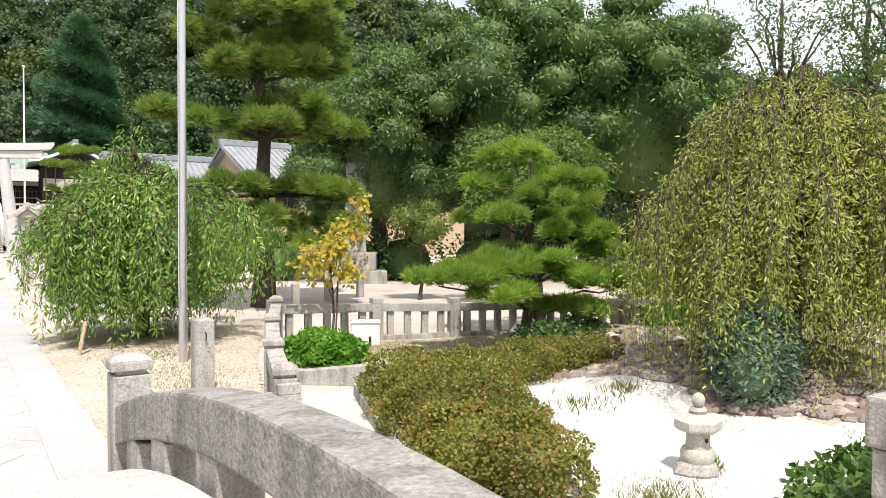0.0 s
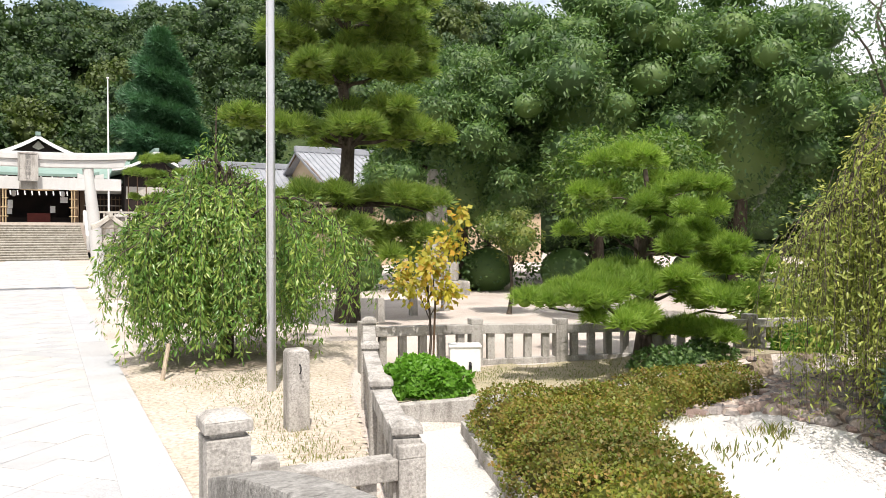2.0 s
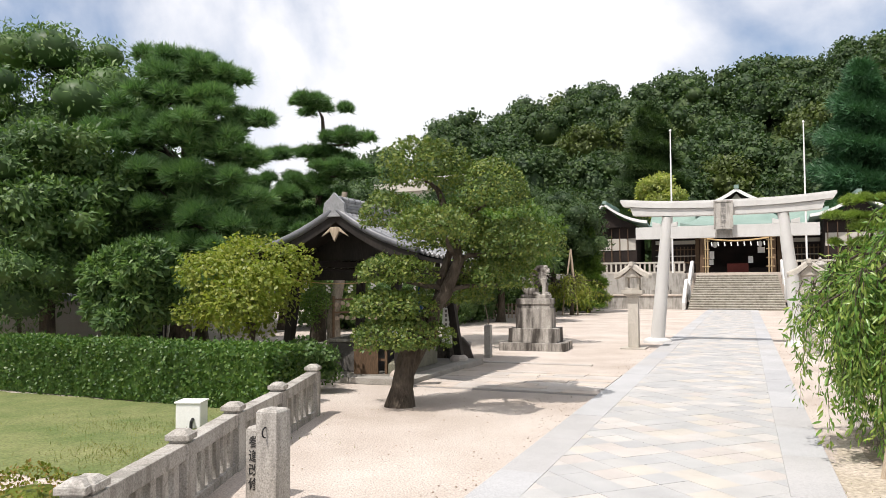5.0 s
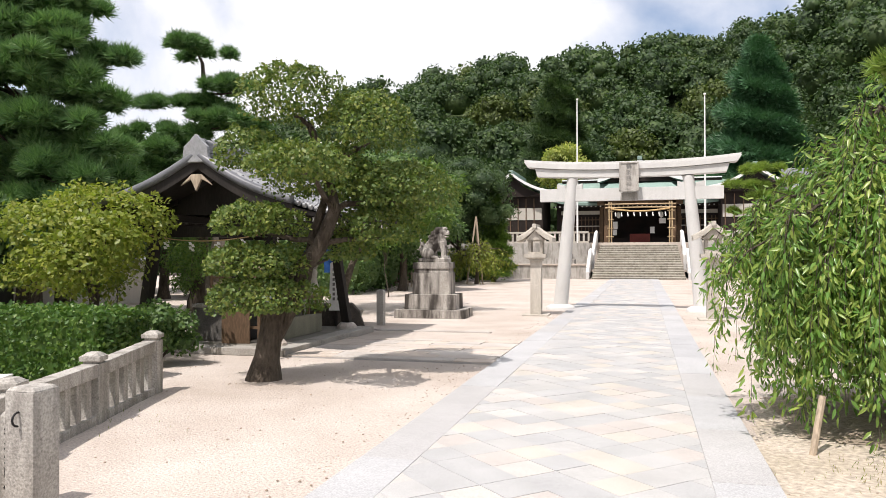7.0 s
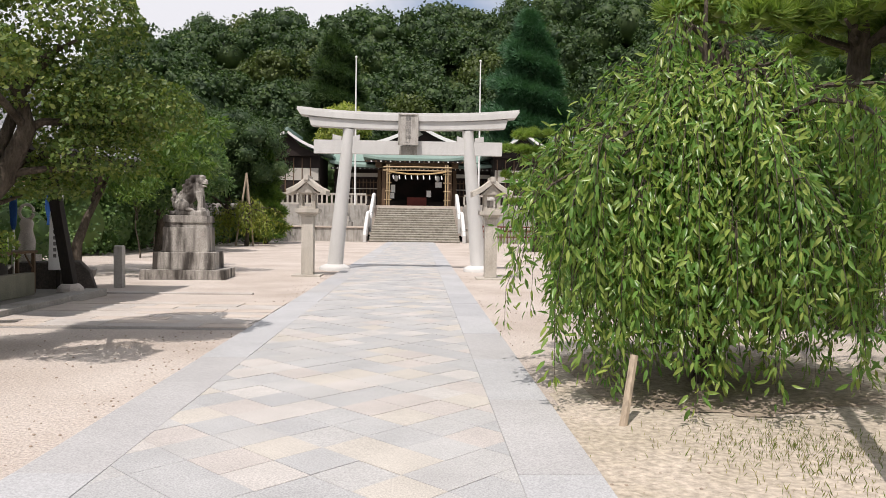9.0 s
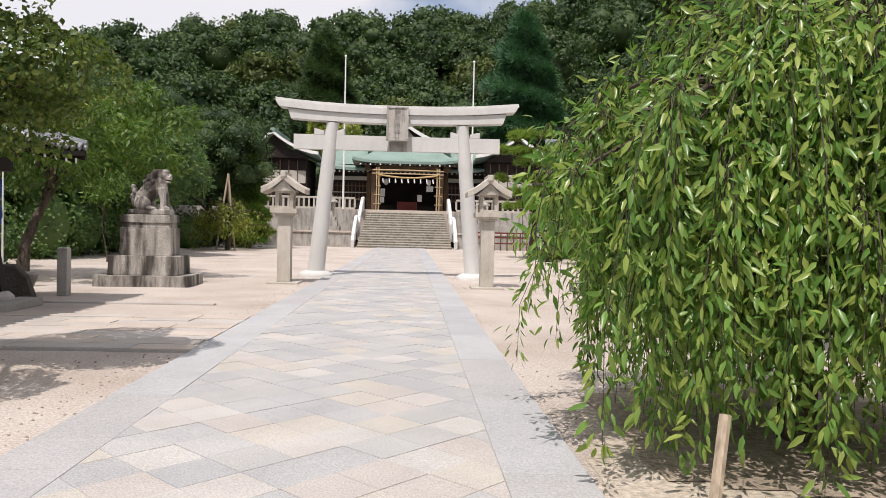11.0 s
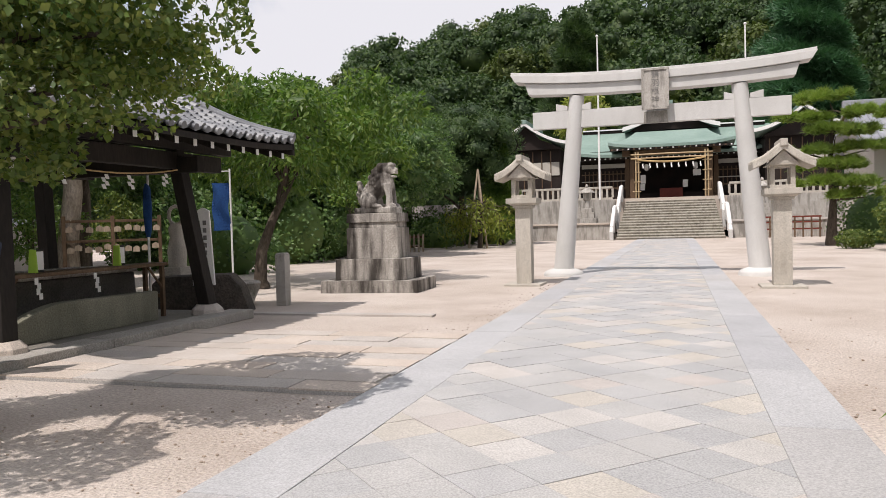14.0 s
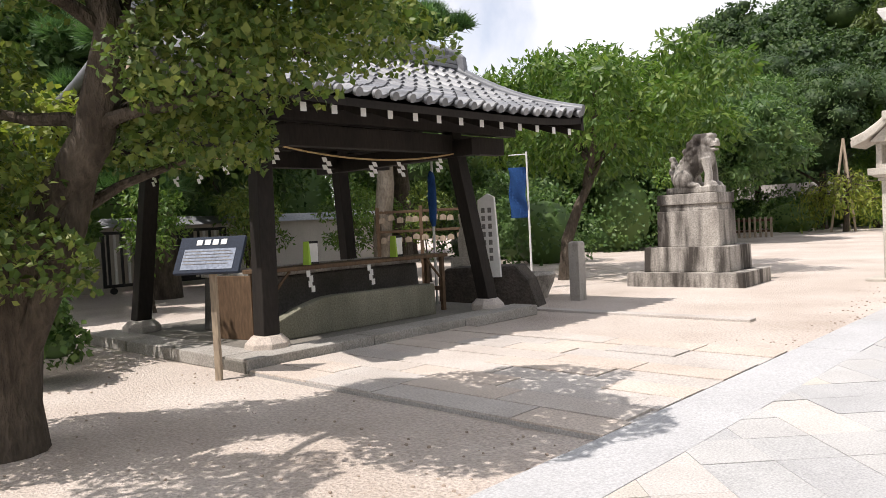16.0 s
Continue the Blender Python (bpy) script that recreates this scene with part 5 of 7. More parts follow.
        for i in range(nr):
            y = ya + 0.25 + (yb - ya - 0.5) * i / (nr - 1)
            a, b = fn(0.45, 0.5), fn(0.965, 0.5)
            rt = part("rafter", Shape().add([(a[0], y - 0.035, a[2] - 0.26), (b[0], y - 0.035, b[2] - 0.24), (b[0], y + 0.035, b[2] - 0.24), (a[0], y + 0.035, a[2] - 0.26),
                                            (a[0], y - 0.035, a[2] - 0.15), (b[0], y - 0.035, b[2] - 0.15), (b[0], y + 0.035, b[2] - 0.15), (a[0], y + 0.035, a[2] - 0.15)],
                                           [(3, 2, 1, 0), (4, 5, 6, 7), (0, 1, 5, 4), (1, 2, 6, 5), (2, 3, 7, 6), (3, 0, 4, 7)]), WOOD, rf)
            if sx > 0:
                part("rafter_end", Shape().box(b[0] + 0.001, b[0] + 0.008, y - 0.037, y + 0.037, b[2] - 0.242, b[2] - 0.148), WHITE, rt, "white painted rafter end")
    for k in range(3):
        part("ridge_course", Shape().box(rx - 0.16 + 0.02 * k, rx + 0.16 - 0.02 * k, ya + 0.28, yb - 0.48, rz + 0.02 + 0.075 * k, rz + 0.085 + 0.075 * k), KAWARA, t, bevel=0.012)
    part("ridge_roll", Shape().tube([(rx, ya + 0.25, rz + 0.29), (rx, yb - 0.45, rz + 0.29)], 0.09, 12), KAWARA, t, smooth=True)
    nb = 18
    knob = mesh_of("ridge_knob", Shape().tube([(0, -0.03, 0), (0, 0.03, 0)], 0.105, 10), KAWARA)
    for i in range(nb):
        put(part("ridge_knob", knob, None, t), rx, ya + 0.45 + (yb - ya - 1.1) * i / (nb - 1), rz + 0.29)
    for y, sg in ((ya + 0.22, -1), (yb - 0.42, 1)):
        part("ridge_end_tile", Shape().prism([(rx - 0.3, rz - 0.12), (rx - 0.26, rz + 0.2), (rx - 0.12, rz + 0.32), (rx, rz + 0.45), (rx + 0.12, rz + 0.32), (rx + 0.26, rz + 0.2), (rx + 0.3, rz - 0.12)], y - 0.05, y + 0.05), KAWARA, t, bevel=0.02)
    part("gable_pendant", Shape().prism([(rx - 0.35, 3.36), (rx - 0.12, 3.48), (rx, 3.24), (rx + 0.12, 3.48), (rx + 0.35, 3.36), (rx + 0.1, 3.58), (rx - 0.1, 3.58)], ya + 0.20, ya + 0.26), POSTWOOD, t, bevel=0.01)
    return t


pavilion()


def sacred_rope(a, b, sag, n, seed, label):
    t = thing("sacred_rope", label, "rope", (0, 0, 0), "ropes of the pavilion")
    a, b = Vector(a), Vector(b)
    pts = []
    for i in range(15):
        u = i / 14
        p = a.lerp(b, u)
        p.z -= sag * 4 * u * (1 - u)
        pts.append(p)
    part("cord", Shape().tube(pts, 0.012, 6), ROPE, t)
    dirv = (b - a).normalized()
    for k in range(n):
        u = (k + 0.7) / (n + 0.4)
        i = min(13, int(u * 14))
        p = pts[i]
        s = Shape()
        for j in range(4):
            off = 0.03 * (1 if j % 2 else -1) * (1 if k % 2 else -1)
            c = p + dirv * off - Vector((0, 0, 0.045 * j + 0.03))
            e1, e2 = dirv * 0.032, Vector((0.004, 0.004, 0))
            s.add([c - e1 - e2, c + e1 - e2, c + e1 * 1.3 + e2 - Vector((0, 0, 0.06)), c - e1 * 0.7 + e2 - Vector((0, 0, 0.06))], [(0, 1, 2, 3)])
            s.add([c - e1 - e2 * 2, c + e1 - e2 * 2, c + e1 * 1.3 - Vector((0, 0, 0.06)), c - e1 * 0.7 - Vector((0, 0, 0.06))], [(3, 2, 1, 0)])
        part("paper_streamer", s, PAPER, t, "folded white paper streamer")
    return t


sacred_rope((-6.82, -13.2, 2.46), (-6.86, -9.7, 2.44), 0.17, 5, 1, "thin straw rope with white paper streamers under the eave")
sacred_rope((-9.7, -13.2, 2.4), (-6.85, -13.2, 2.45), 0.15, 4, 2, "thin straw rope with white paper streamers across the gable")


def basin():
    t = thing("water_basin", "long dark stone water basin inside the pavilion", "water basin", (-8.35, -11.3, 0.12))
    s = Shape().box(-0.6, 0.6, -1.5, 1.5, 0, 0.72, 0.03)
    part("trough", s, surface("wet_dark_stone", [(0.07, 0.065, 0.06), (0.13, 0.12, 0.11)], 2, 40, 0.6, 0.3), t, bevel=0.04)
    part("rim", Shape().box(-0.6, -0.48, -1.5, 1.5, 0.722, 0.80).box(0.48, 0.6, -1.5, 1.5, 0.722, 0.80).box(-0.48, 0.48, -1.5, -1.38, 0.722, 0.80).box(-0.48, 0.48, 1.38, 1.5, 0.722, 0.80), OLDSTONE, t, bevel=0.015)
    sc = thing("stone_screen", "low olive stone slab with a rounded shoulder before the basin", "stone slab", (-7.15, -11.35, 0.12))
    pr = [(-1.5, 0.0), (-1.5, 0.24)] + [(-1.5 + 0.9 * i / 6, 0.24 + 0.22 * math.sin(math.pi / 2 * i / 6)) for i in range(1, 7)] + [(1.15, 0.44), (1.15, 0.0)]
    part("slab", Shape().prism(pr, -0.09, 0.09, "x"), surface("olive_stone", [(0.17, 0.165, 0.12), (0.26, 0.25, 0.19)], 1.5, 50, 0.85, 0.35, streak=0.2), sc, bevel=0.02)
    rk = thing("ladle_rack", "brown wooden ladle rack with bamboo bars over the basin", "rack", (-7.45, -11.3, 0.12))
    part("shelf", Shape().box(-0.2, 0.2, -1.65, 1.6, 0.80, 0.85), BROWN, rk, bevel=0.008)
    for y in (-1.55, 1.5):
        for x in (-0.16, 0.16):
            part("leg", Shape().box(x - 0.03, x + 0.03, y - 0.03, y + 0.03, 0, 0.80), BROWN, rk, bevel=0.006)
        part("brace", Shape().tube([(0.16, y, 0.45), (0.16, y * 0.78, 0.80)], 0.018, 6), BROWN, rk)
        part("crossbar", Shape().box(-0.16, 0.16, y - 0.02, y + 0.02, 0.3, 0.36), BROWN, rk)
    for k, y in enumerate((-0.95, 0.05)):
        s = Shape()
        for j in range(4):
            o = 0.014 * (1 if j % 2 else -1) + 0.012 * j
            s.box(0.205, 0.209, y + o - 0.028, y + o + 0.028, 0.71 - 0.065 * j, 0.79 - 0.065 * j)
        part("paper_streamer", s, PAPER, rk, "zigzag white paper streamer")
    for y in (-0.75, 0.75):
        b = thing("notice_stand", "small white notice stand with a lime green side", "notice", (-7.45, -11.3 + y, 0.972), "notice stands")
        part("panel", Shape().box(-0.02, 0.02, -0.1, 0.1, 0, 0.30), BLACK, b, bevel=0.004)
        part("side", Shape().box(0.0, 0.13, -0.14, -0.1, 0, 0.30, 0.012), LIME, b, bevel=0.006)
        part("face", Shape().box(0.022, 0.03, -0.085, 0.085, 0.03, 0.27), PAPER, b)
    bd = solo("leaning_board", Shape().box(-0.3, 0.3, -0.03, 0.03, 0, 0.78), BROWN, "brown wooden board leaning at the basin's end", "board", (-7.75, -13.0, 0.12), 12, bevel=0.008)
    return t


basin()


def info_sign(at, turn):
    t = thing("notice_sign", "navy framed notice sign on a pale wooden stake", "sign", at, turn=turn)
    part("stake", Shape().box(-0.03, 0.03, -0.025, 0.025, -0.05, 1.13), POSTWOOD, t, bevel=0.004)
    b = part("board", Shape().box(-0.34, 0.34, -0.02, 0.02, -0.2, 0.2), NAVY, t, "navy notice board with a white sheet", bevel=0.006)
    put(b, 0, -0.03, 1.22, -32)
    part("sheet", Shape().box(-0.27, 0.27, -0.025, -0.021, -0.165, 0.06), surface("bluish_notice_paper", [(0.22, 0.255, 0.33), (0.26, 0.295, 0.365)], 3, 30, 0.7, 0.0), b)
    s = Shape()
    for k in range(5):
        s.box(-0.26, 0.22 + 0.03 * (k % 2), -0.0275, -0.0255, 0.03 - 0.035 * k, 0.038 - 0.035 * k)
    part("text_lines", s, GREYINK, b)
    h = Shape()
    for k in range(4):
        h.box(-0.16 + 0.085 * k, -0.10 + 0.085 * k, -0.0245, -0.0215, 0.105, 0.165)
    part("heading", h, PAPER, b)
    return t


info_sign((-6.2, -14.15, 0), 32)

st = thing("white_stele", "white pointed notice slab with dark characters on a dark rock", "stele", (-7.4, -8.55, 0), turn=20)
rk = Shape().prism([(-1.0, -0.05), (-0.98, 0.5), (-0.8, 0.66), (0.42, 0.68), (0.62, 0.45), (0.78, -0.05)], 0.08, 0.62)
rk.v = [(x, y + 0.05 * math.sin(5 * x + 3 * z), z) for x, y, z in rk.v]
part("rock_base", rk, surface("dark_cut_rock", [(0.05, 0.045, 0.04), (0.12, 0.10, 0.085)], 2.2, 24, 0.9, 0.8, bump_dist=0.03), st, "dark rough-cut rock behind the slab", bevel=0.05)
part("stand", Shape().box(-0.04, 0.04, -0.03, 0.03, -0.05, 0.52), WOOD, st, bevel=0.006)
part("slab", Shape().prism([(-0.19, 0.5), (-0.15, 1.76), (0.02, 1.86), (0.13, 1.80), (0.19, 0.5)], -0.04, 0.04), WHITE, st, bevel=0.008)
tx = Shape()
for c in range(2):
    for k in range(7):
        tx.box(-0.09 + 0.11 * c, -0.03 + 0.11 * c, -0.047, -0.042, 1.55 - 0.13 * k, 1.63 - 0.13 * k)
part("text_lines", tx, GREYINK, st)
fig = Shape().lathe([(0.16, 0.5), (0.18, 0.8), (0.12, 1.05), (0.15, 1.2), (0.1, 1.3)], 14).tube([(0.16 * math.cos(a), 0.0, 1.45 + 0.17 * math.sin(a)) for a in [i * 0.55 for i in range(12)]], 0.035, 8)
fig.box(-0.25, 0.25, -0.25, 0.25, -0.32, 0.5, 0.03)
solo("pale_figure", fig, LANTERN, "pale weathered stone figure with a ring on a block", "statue", (-8.35, -8.0, 0.3), smooth=True)


def banner(at, h, turn):
    t = thing("banner", "dark blue cloth banner on a thin pale pole", "banner", at, "blue banners", turn)
    part("pole", Shape().tube([(0, 0, -0.05), (0, 0, h)], [0.022, 0.018], 8), WHITE, t)
    part("arm", Shape().tube([(0, 0, h - 0.05), (-0.36, 0, h - 0.05)], 0.01, 6), WHITE, t)
    part("cloth", Shape().sheet(lambda u, v: (-0.03 - 0.34 * u + 0.02 * math.sin(9 * v), 0.05 * math.sin(7 * v + 5 * u), h - 0.3 - 1.0 * v), 6, 16, 0.004), BLUE, t)
    return t


bn = banner((-8.55, -5.9, 0), 2.75, 30)

bowl = thing("stone_bowl", "round dark stone bowl beside the pavilion", "planter", (-7.55, -7.1, 0))
part("bowl", Shape().lathe([(0.16, -0.02), (0.2, 0.06), (0.3, 0.28), (0.34, 0.42), (0.3, 0.46), (0.25, 0.42), (0.1, 0.38)], 20), MOSSY, bowl, smooth=True)
rolled = thing("rolled_banner", "rolled blue banner on a thin metal pole", "banner", (-8.0, -9.2, 0.12))
part("pole", Shape().tube([(0, 0, -0.02), (0, 0, 1.2), (0.02, 0, 2.3)], 0.022, 10), STEEL, rolled, smooth=True)
part("cloth", Shape().lathe([(0.03, 1.25), (0.055, 1.35), (0.075, 1.7), (0.06, 2.05), (0.03, 2.15)], 12), BLUE, rolled, "tightly rolled blue cloth", smooth=True)


def plaque_rack(at, turn):
    t = thing("votive_rack", "wooden rack hung with small votive plaques before the wall", "rack", at, turn=turn)
    for x in (-1.0, 0.0, 1.0):
        part("post", Shape().box(x - 0.04, x + 0.04, -0.04, 0.04, -0.05, 1.85), BROWN, t, bevel=0.006)
    for z in (1.7, 1.25):
        part("rail", Shape().box(-1.05, 1.05, -0.03, 0.03, z, z + 0.06), BROWN, t, bevel=0.006)
    me = mesh_of("plaque", Shape().prism([(-0.075, -0.05), (-0.075, 0.05), (0, 0.09), (0.075, 0.05), (0.075, -0.05)], -0.006, 0.006), POSTWOOD)
    for z in (1.55, 1.1):
        for k in range(10):
            put(part("plaque", me, None, t), -0.9 + 0.2 * k + RNG.uniform(-0.03, 0.03), -0.045, z + RNG.uniform(-0.04, 0.04), 0, RNG.uniform(-8, 8), RNG.uniform(-10, 10))
    return t


plaque_rack((-11.8, -5.7, 0), 42)

# ---- boundary wall, gate fence and buildings behind the pavilion ----
bw = thing("boundary_wall", "cream plaster boundary wall with a tiled coping", "wall", (0, 0, 0), kind="structure")
part("wall_body", Shape().box(-20.4, -20.1, -17, 1, -0.1, 1.75), PLASTER, bw)
part("coping", Shape().prism([(-20.6, 1.75), (-20.25, 2.0), (-19.9, 1.75)], -17.1, 1.1), KAWARA_FAR, bw)
gf = thing("sliding_fence", "black metal trolley fence with white slats before the wall", "fence", (-19.0, -8.3, 0), turn=88)
part("side_frame", Shape().box(-1.75, 1.75, -0.03, 0.03, 0.18, 0.26).box(-1.75, 1.75, -0.03, 0.03, 1.55, 1.63).box(-1.75, -1.67, -0.03, 0.03, 0.18, 1.6).box(1.67, 1.75, -0.03, 0.03, 0.18, 1.6), BLACK, gf)
part("panel", Shape().box(-0.75, 0.75, -0.02, 0.02, 0.26, 1.55), BLACK, gf)
for k in range(5):
    for sg in (-1, 1):
        part("slat", Shape().box(sg * (0.9 + 0.17 * k) - 0.03, sg * (0.9 + 0.17 * k) + 0.03, -0.025, 0.025, 0.26, 1.55), WHITE if k in (1, 3) else BLACK, gf)
for x in (-1.5, 0, 1.5):
    part("wheel", Shape().tube([(x, -0.03, 0.09), (x, 0.03, 0.09)], 0.09, 12), BLACK, gf)

house_w = thing("office_building", "white flat-roofed building far behind the trees", "building", (-29.5, 44, -1.6))
part("wall", Shape().box(-5, 5, -4, 4, 0, 13.2), PLASTER, house_w)
part("parapet", Shape().box(-5.3, 5.3, -4.3, 4.3, 13.2, 14.1), PLASTER, house_w, bevel=0.05)
part("roof_room", Shape().box(-2, 4.4, -3, 3, 14.1, 14.8), WHITE, house_w)
for k in range(4):
    wd = part("window", Shape().box(-4.1 + 2.2 * k, -2.7 + 2.2 * k, -4.05, -3.98, 11.2, 12.6), BLACK, house_w)
    part("window_frame", Shape().box(-4.2 + 2.2 * k, -4.1 + 2.2 * k, -4.1, -4.0, 11.1, 12.7).box(-2.7 + 2.2 * k, -2.6 + 2.2 * k, -4.1, -4.0, 11.1, 12.7), WHITE, wd)


def tiled_house(at, w, d, eave, ridge, wall_mat, label, windows=3):
    t = thing("shrine_office", label, "house", at)
    part("wall", Shape().box(-w, w, -d, d, 0, eave), wall_mat, t)
    for sg in (-1, 1):
        part("roof_slope", Shape().sheet(lambda u, v: (-w - 0.7 + (2 * w + 1.4) * v, sg * (d + 0.9) * u, ridge - (ridge - eave + 0.35) * u + 0.25 * u * u - 0.25 * u), 6, 10, 0.18), KAWARA_FAR, t)
    rolls = Shape()
    n = int((2 * w + 1.4) / 0.42)
    for i in range(n):
        x = -w - 0.6 + (2 * w + 1.2) * i / (n - 1)
        rolls.tube([(x, -(d + 0.9) * u, ridge - (ridge - eave + 0.35) * u + 0.25 * u * u - 0.25 * u + 0.03) for u in (0.02, 0.35, 0.7, 1)], 0.06, 5)
    tagged(part("roof_ribbing", rolls, KAWARA_FAR, t), kind="stuff")
    part("ridge", Shape().box(-w - 0.75, w + 0.75, -0.22, 0.22, ridge - 0.05, ridge + 0.4), KAWARA_FAR, t, bevel=0.05)
    for sg in (-1, 1):
        part("gable", Shape().prism([(-d, eave - 0.02), (0, ridge - 0.1), (d, eave - 0.02)], sg * w - 0.05, sg * w + 0.05, "x"), wall_mat, t)
        part("verge_board", Shape().prism([(-d - 0.85, eave - 0.28), (0, ridge + 0.02), (d + 0.85, eave - 0.28), (d + 0.85, eave - 0.5), (0, ridge - 0.25), (-d - 0.85, eave - 0.5)], sg * (w + 0.6) - 0.05, sg * (w + 0.6) + 0.05, "x"), BROWN, t)
    for k in range(windows):
        x = -w + 2 * w * (k + 0.5) / windows
        wd = part("window", Shape().box(x - 0.8, x + 0.8, -d - 0.05, -d + 0.02, eave - 2.1, eave - 0.8), DARKIN, t)
        part("window_frame", Shape().box(x - 0.9, x - 0.8, -d - 0.09, -d, eave - 2.2, eave - 0.7).box(x + 0.8, x + 0.9, -d - 0.09, -d, eave - 2.2, eave - 0.7).box(x - 0.9, x + 0.9, -d - 0.09, -d, eave - 0.8, eave - 0.7).box(x - 0.9, x + 0.9, -d - 0.09, -d, eave - 2.2, eave - 2.1).box(x - 0.03, x + 0.03, -d - 0.08, -d, eave - 2.1, eave - 0.8), BROWN, wd)
    return t


tiled_house((13.6, 26, 0), 3.6, 3.5, 5.2, 7.2, PLASTER, "shrine office with a silver-grey tiled roof", 2)
tiled_house((26, 22, 0), 8.5, 6, 5.6, 8.2, TAN, "tan-walled house with a grey tiled roof", 4)

mon = thing("stone_monument", "tall grey stone monument on a stepped base", "monument", (13.7, -6.2, 0), turn=-25)
part("base_step", Shape().box(-1.2, 1.2, -0.9, 0.9, -0.05, 0.5), OLDSTONE, mon, bevel=0.04)
part("base_step", Shape().box(-0.8, 0.8, -0.6, 0.6, 0.5, 1.2), OLDSTONE, mon, bevel=0.04)
part("shaft", Shape().box(-0.42, 0.42, -0.3, 0.3, 1.2, 4.7, 0.05), OLDSTONE, mon, bevel=0.03)
for k, (x, y) in enumerate(((8.2, -13.5), (9.6, -12.6), (11.0, -11.9), (8.9, -9.5))):
    solo("stone_bollard", Shape().box(-0.1, 0.1, -0.1, 0.1, -0.05, 0.62, 0.01), OLDSTONE, "short stone bollard at the edge of the court", "bollard", (x, y, 0), bevel=0.01, group="court bollards")


# ---- stairs, terrace and shrine hall ----
HALL_Z = 3.06


def stairs():
    t = thing("stone_stairs", "broad weathered stone stairs up to the shrine hall", "stairs", (0.05, 34.4, 0), kind="structure")
    y, z, rise = 0.0, 0.0, HALL_Z / 16
    for k in range(16):
        if k == 7:
            y += 0.9
        w = 3.65 - 0.03 * k
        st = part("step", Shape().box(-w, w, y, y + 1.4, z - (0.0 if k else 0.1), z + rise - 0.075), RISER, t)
        x = -w
        while x < w - 0.1:
            d = min(RNG.uniform(1.2, 2.2), w - x)
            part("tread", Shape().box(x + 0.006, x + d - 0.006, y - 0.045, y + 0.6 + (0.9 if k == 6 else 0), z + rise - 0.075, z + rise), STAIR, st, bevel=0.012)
            x += d
        y, z = y + 0.3, z + rise
    for sg in (-1, 1):
        for pts in ([(sg * 3.95, -0.25, 0.55), (sg * 3.93, -0.1, 0.95), (sg * 3.88, 1.9, 2.35), (sg * 3.86, 2.4, 2.4)], [(sg * 3.72, 2.7, 1.9), (sg * 3.7, 2.9, 2.4), (sg * 3.6, 5.2, 3.95), (sg * 3.58, 5.7, 4.0)]):
            part("handrail", Shape().tube(pts, 0.14, 8), WHITE, t, "white painted stair rail", smooth=True)
            for px, py, pz in (pts[0], pts[1], tuple((p + q) / 2 for p, q in zip(pts[1], pts[2])), pts[2], pts[3]):
                part("rail_post", Shape().box(px - 0.12, px + 0.12, py - 0.12, py + 0.12, max(0, pz - 1.15), pz + 0.05), GRANITE, t, bevel=0.02)
    return t


stairs()
terr = thing("terrace", "stone-faced terrace that carries the shrine hall", "terrace", (0, 0, 0), kind="structure")
for sg in (-1, 1):
    x0, x1 = (-26, -4.0) if sg < 0 else (4.15, 26)
    part("lower_wall", Shape().box(x0, x1, 35.2, 39.6, -0.1, 1.1), OLDSTONE, terr, bevel=0.03)
    part("wall_coping", Shape().box(x0, x1, 35.1, 35.5, 1.104, 1.25), SLAB, terr, bevel=0.03)
    part("upper_wall", Shape().box(x0, x1, 39.5, 70, 1.0, HALL_Z - 0.02), OLDSTONE, terr, bevel=0.03)
part("hall_floor", Shape().box(-4.0, 4.15, 39.7, 70, 0.5, HALL_Z), SLAB, terr)


def balustrade(x0, x1, y, z):
    f = thing("balustrade", "pale stone balustrade along the terrace edge", "fence", (0, 0, 0), "terrace balustrades")
    part("top_rail", Shape().box(x0, x1, y - 0.1, y + 0.1, z + 0.85, z + 1.02), LANTERN, f, bevel=0.02)
    part("bottom_rail", Shape().box(x0, x1, y - 0.1, y + 0.1, z, z + 0.15), LANTERN, f, bevel=0.02)
    n = int((x1 - x0) / 0.42)
    me = mesh_of("baluster", Shape().box(-0.08, 0.08, -0.07, 0.07, 0.15, 0.85), LANTERN, 0.01)
    for i in range(n + 1):
        put(part("baluster", me, None, f), x0 + (x1 - x0) * i / n, y, z)


balustrade(-13.5, -4.2, 39.8, HALL_Z - 0.02)
balustrade(4.3, 13.5, 39.8, HALL_Z - 0.02)
for x in (-5.9, 6.3):
    t = thing("terrace_lantern", "weathered stone lantern on a stepped base by the stairs", "stone lantern", (x, 37.2, 1.1), "terrace lanterns")
    part("base", Shape().box(-0.75, 0.75, -0.75, 0.75, 0, 0.5).box(-0.55, 0.55, -0.55, 0.55, 0.5, 0.95).box(-0.4, 0.4, -0.4, 0.4, 0.95, 1.25), OLDSTONE, t, bevel=0.03)
    part("shaft", Shape().lathe([(0.24, 1.25), (0.2, 1.5), (0.18, 1.8), (0.3, 1.95)], 14), OLDSTONE, t, smooth=True)
    part("fire_box", Shape().box(-0.27, 0.27, -0.27, 0.27, 1.95, 2.4), OLDSTONE, t, bevel=0.02)
    part("roof", Shape().lathe([(0.62, 2.4), (0.58, 2.5), (0.25, 2.72), (0.1, 2.8)], 6), OLDSTONE, t, bevel=0.015)
    part("finial", Shape().lathe([(0.06, 2.8), (0.13, 2.9), (0.1, 3.0), (0.02, 3.1)], 10), OLDSTONE, t, smooth=True)


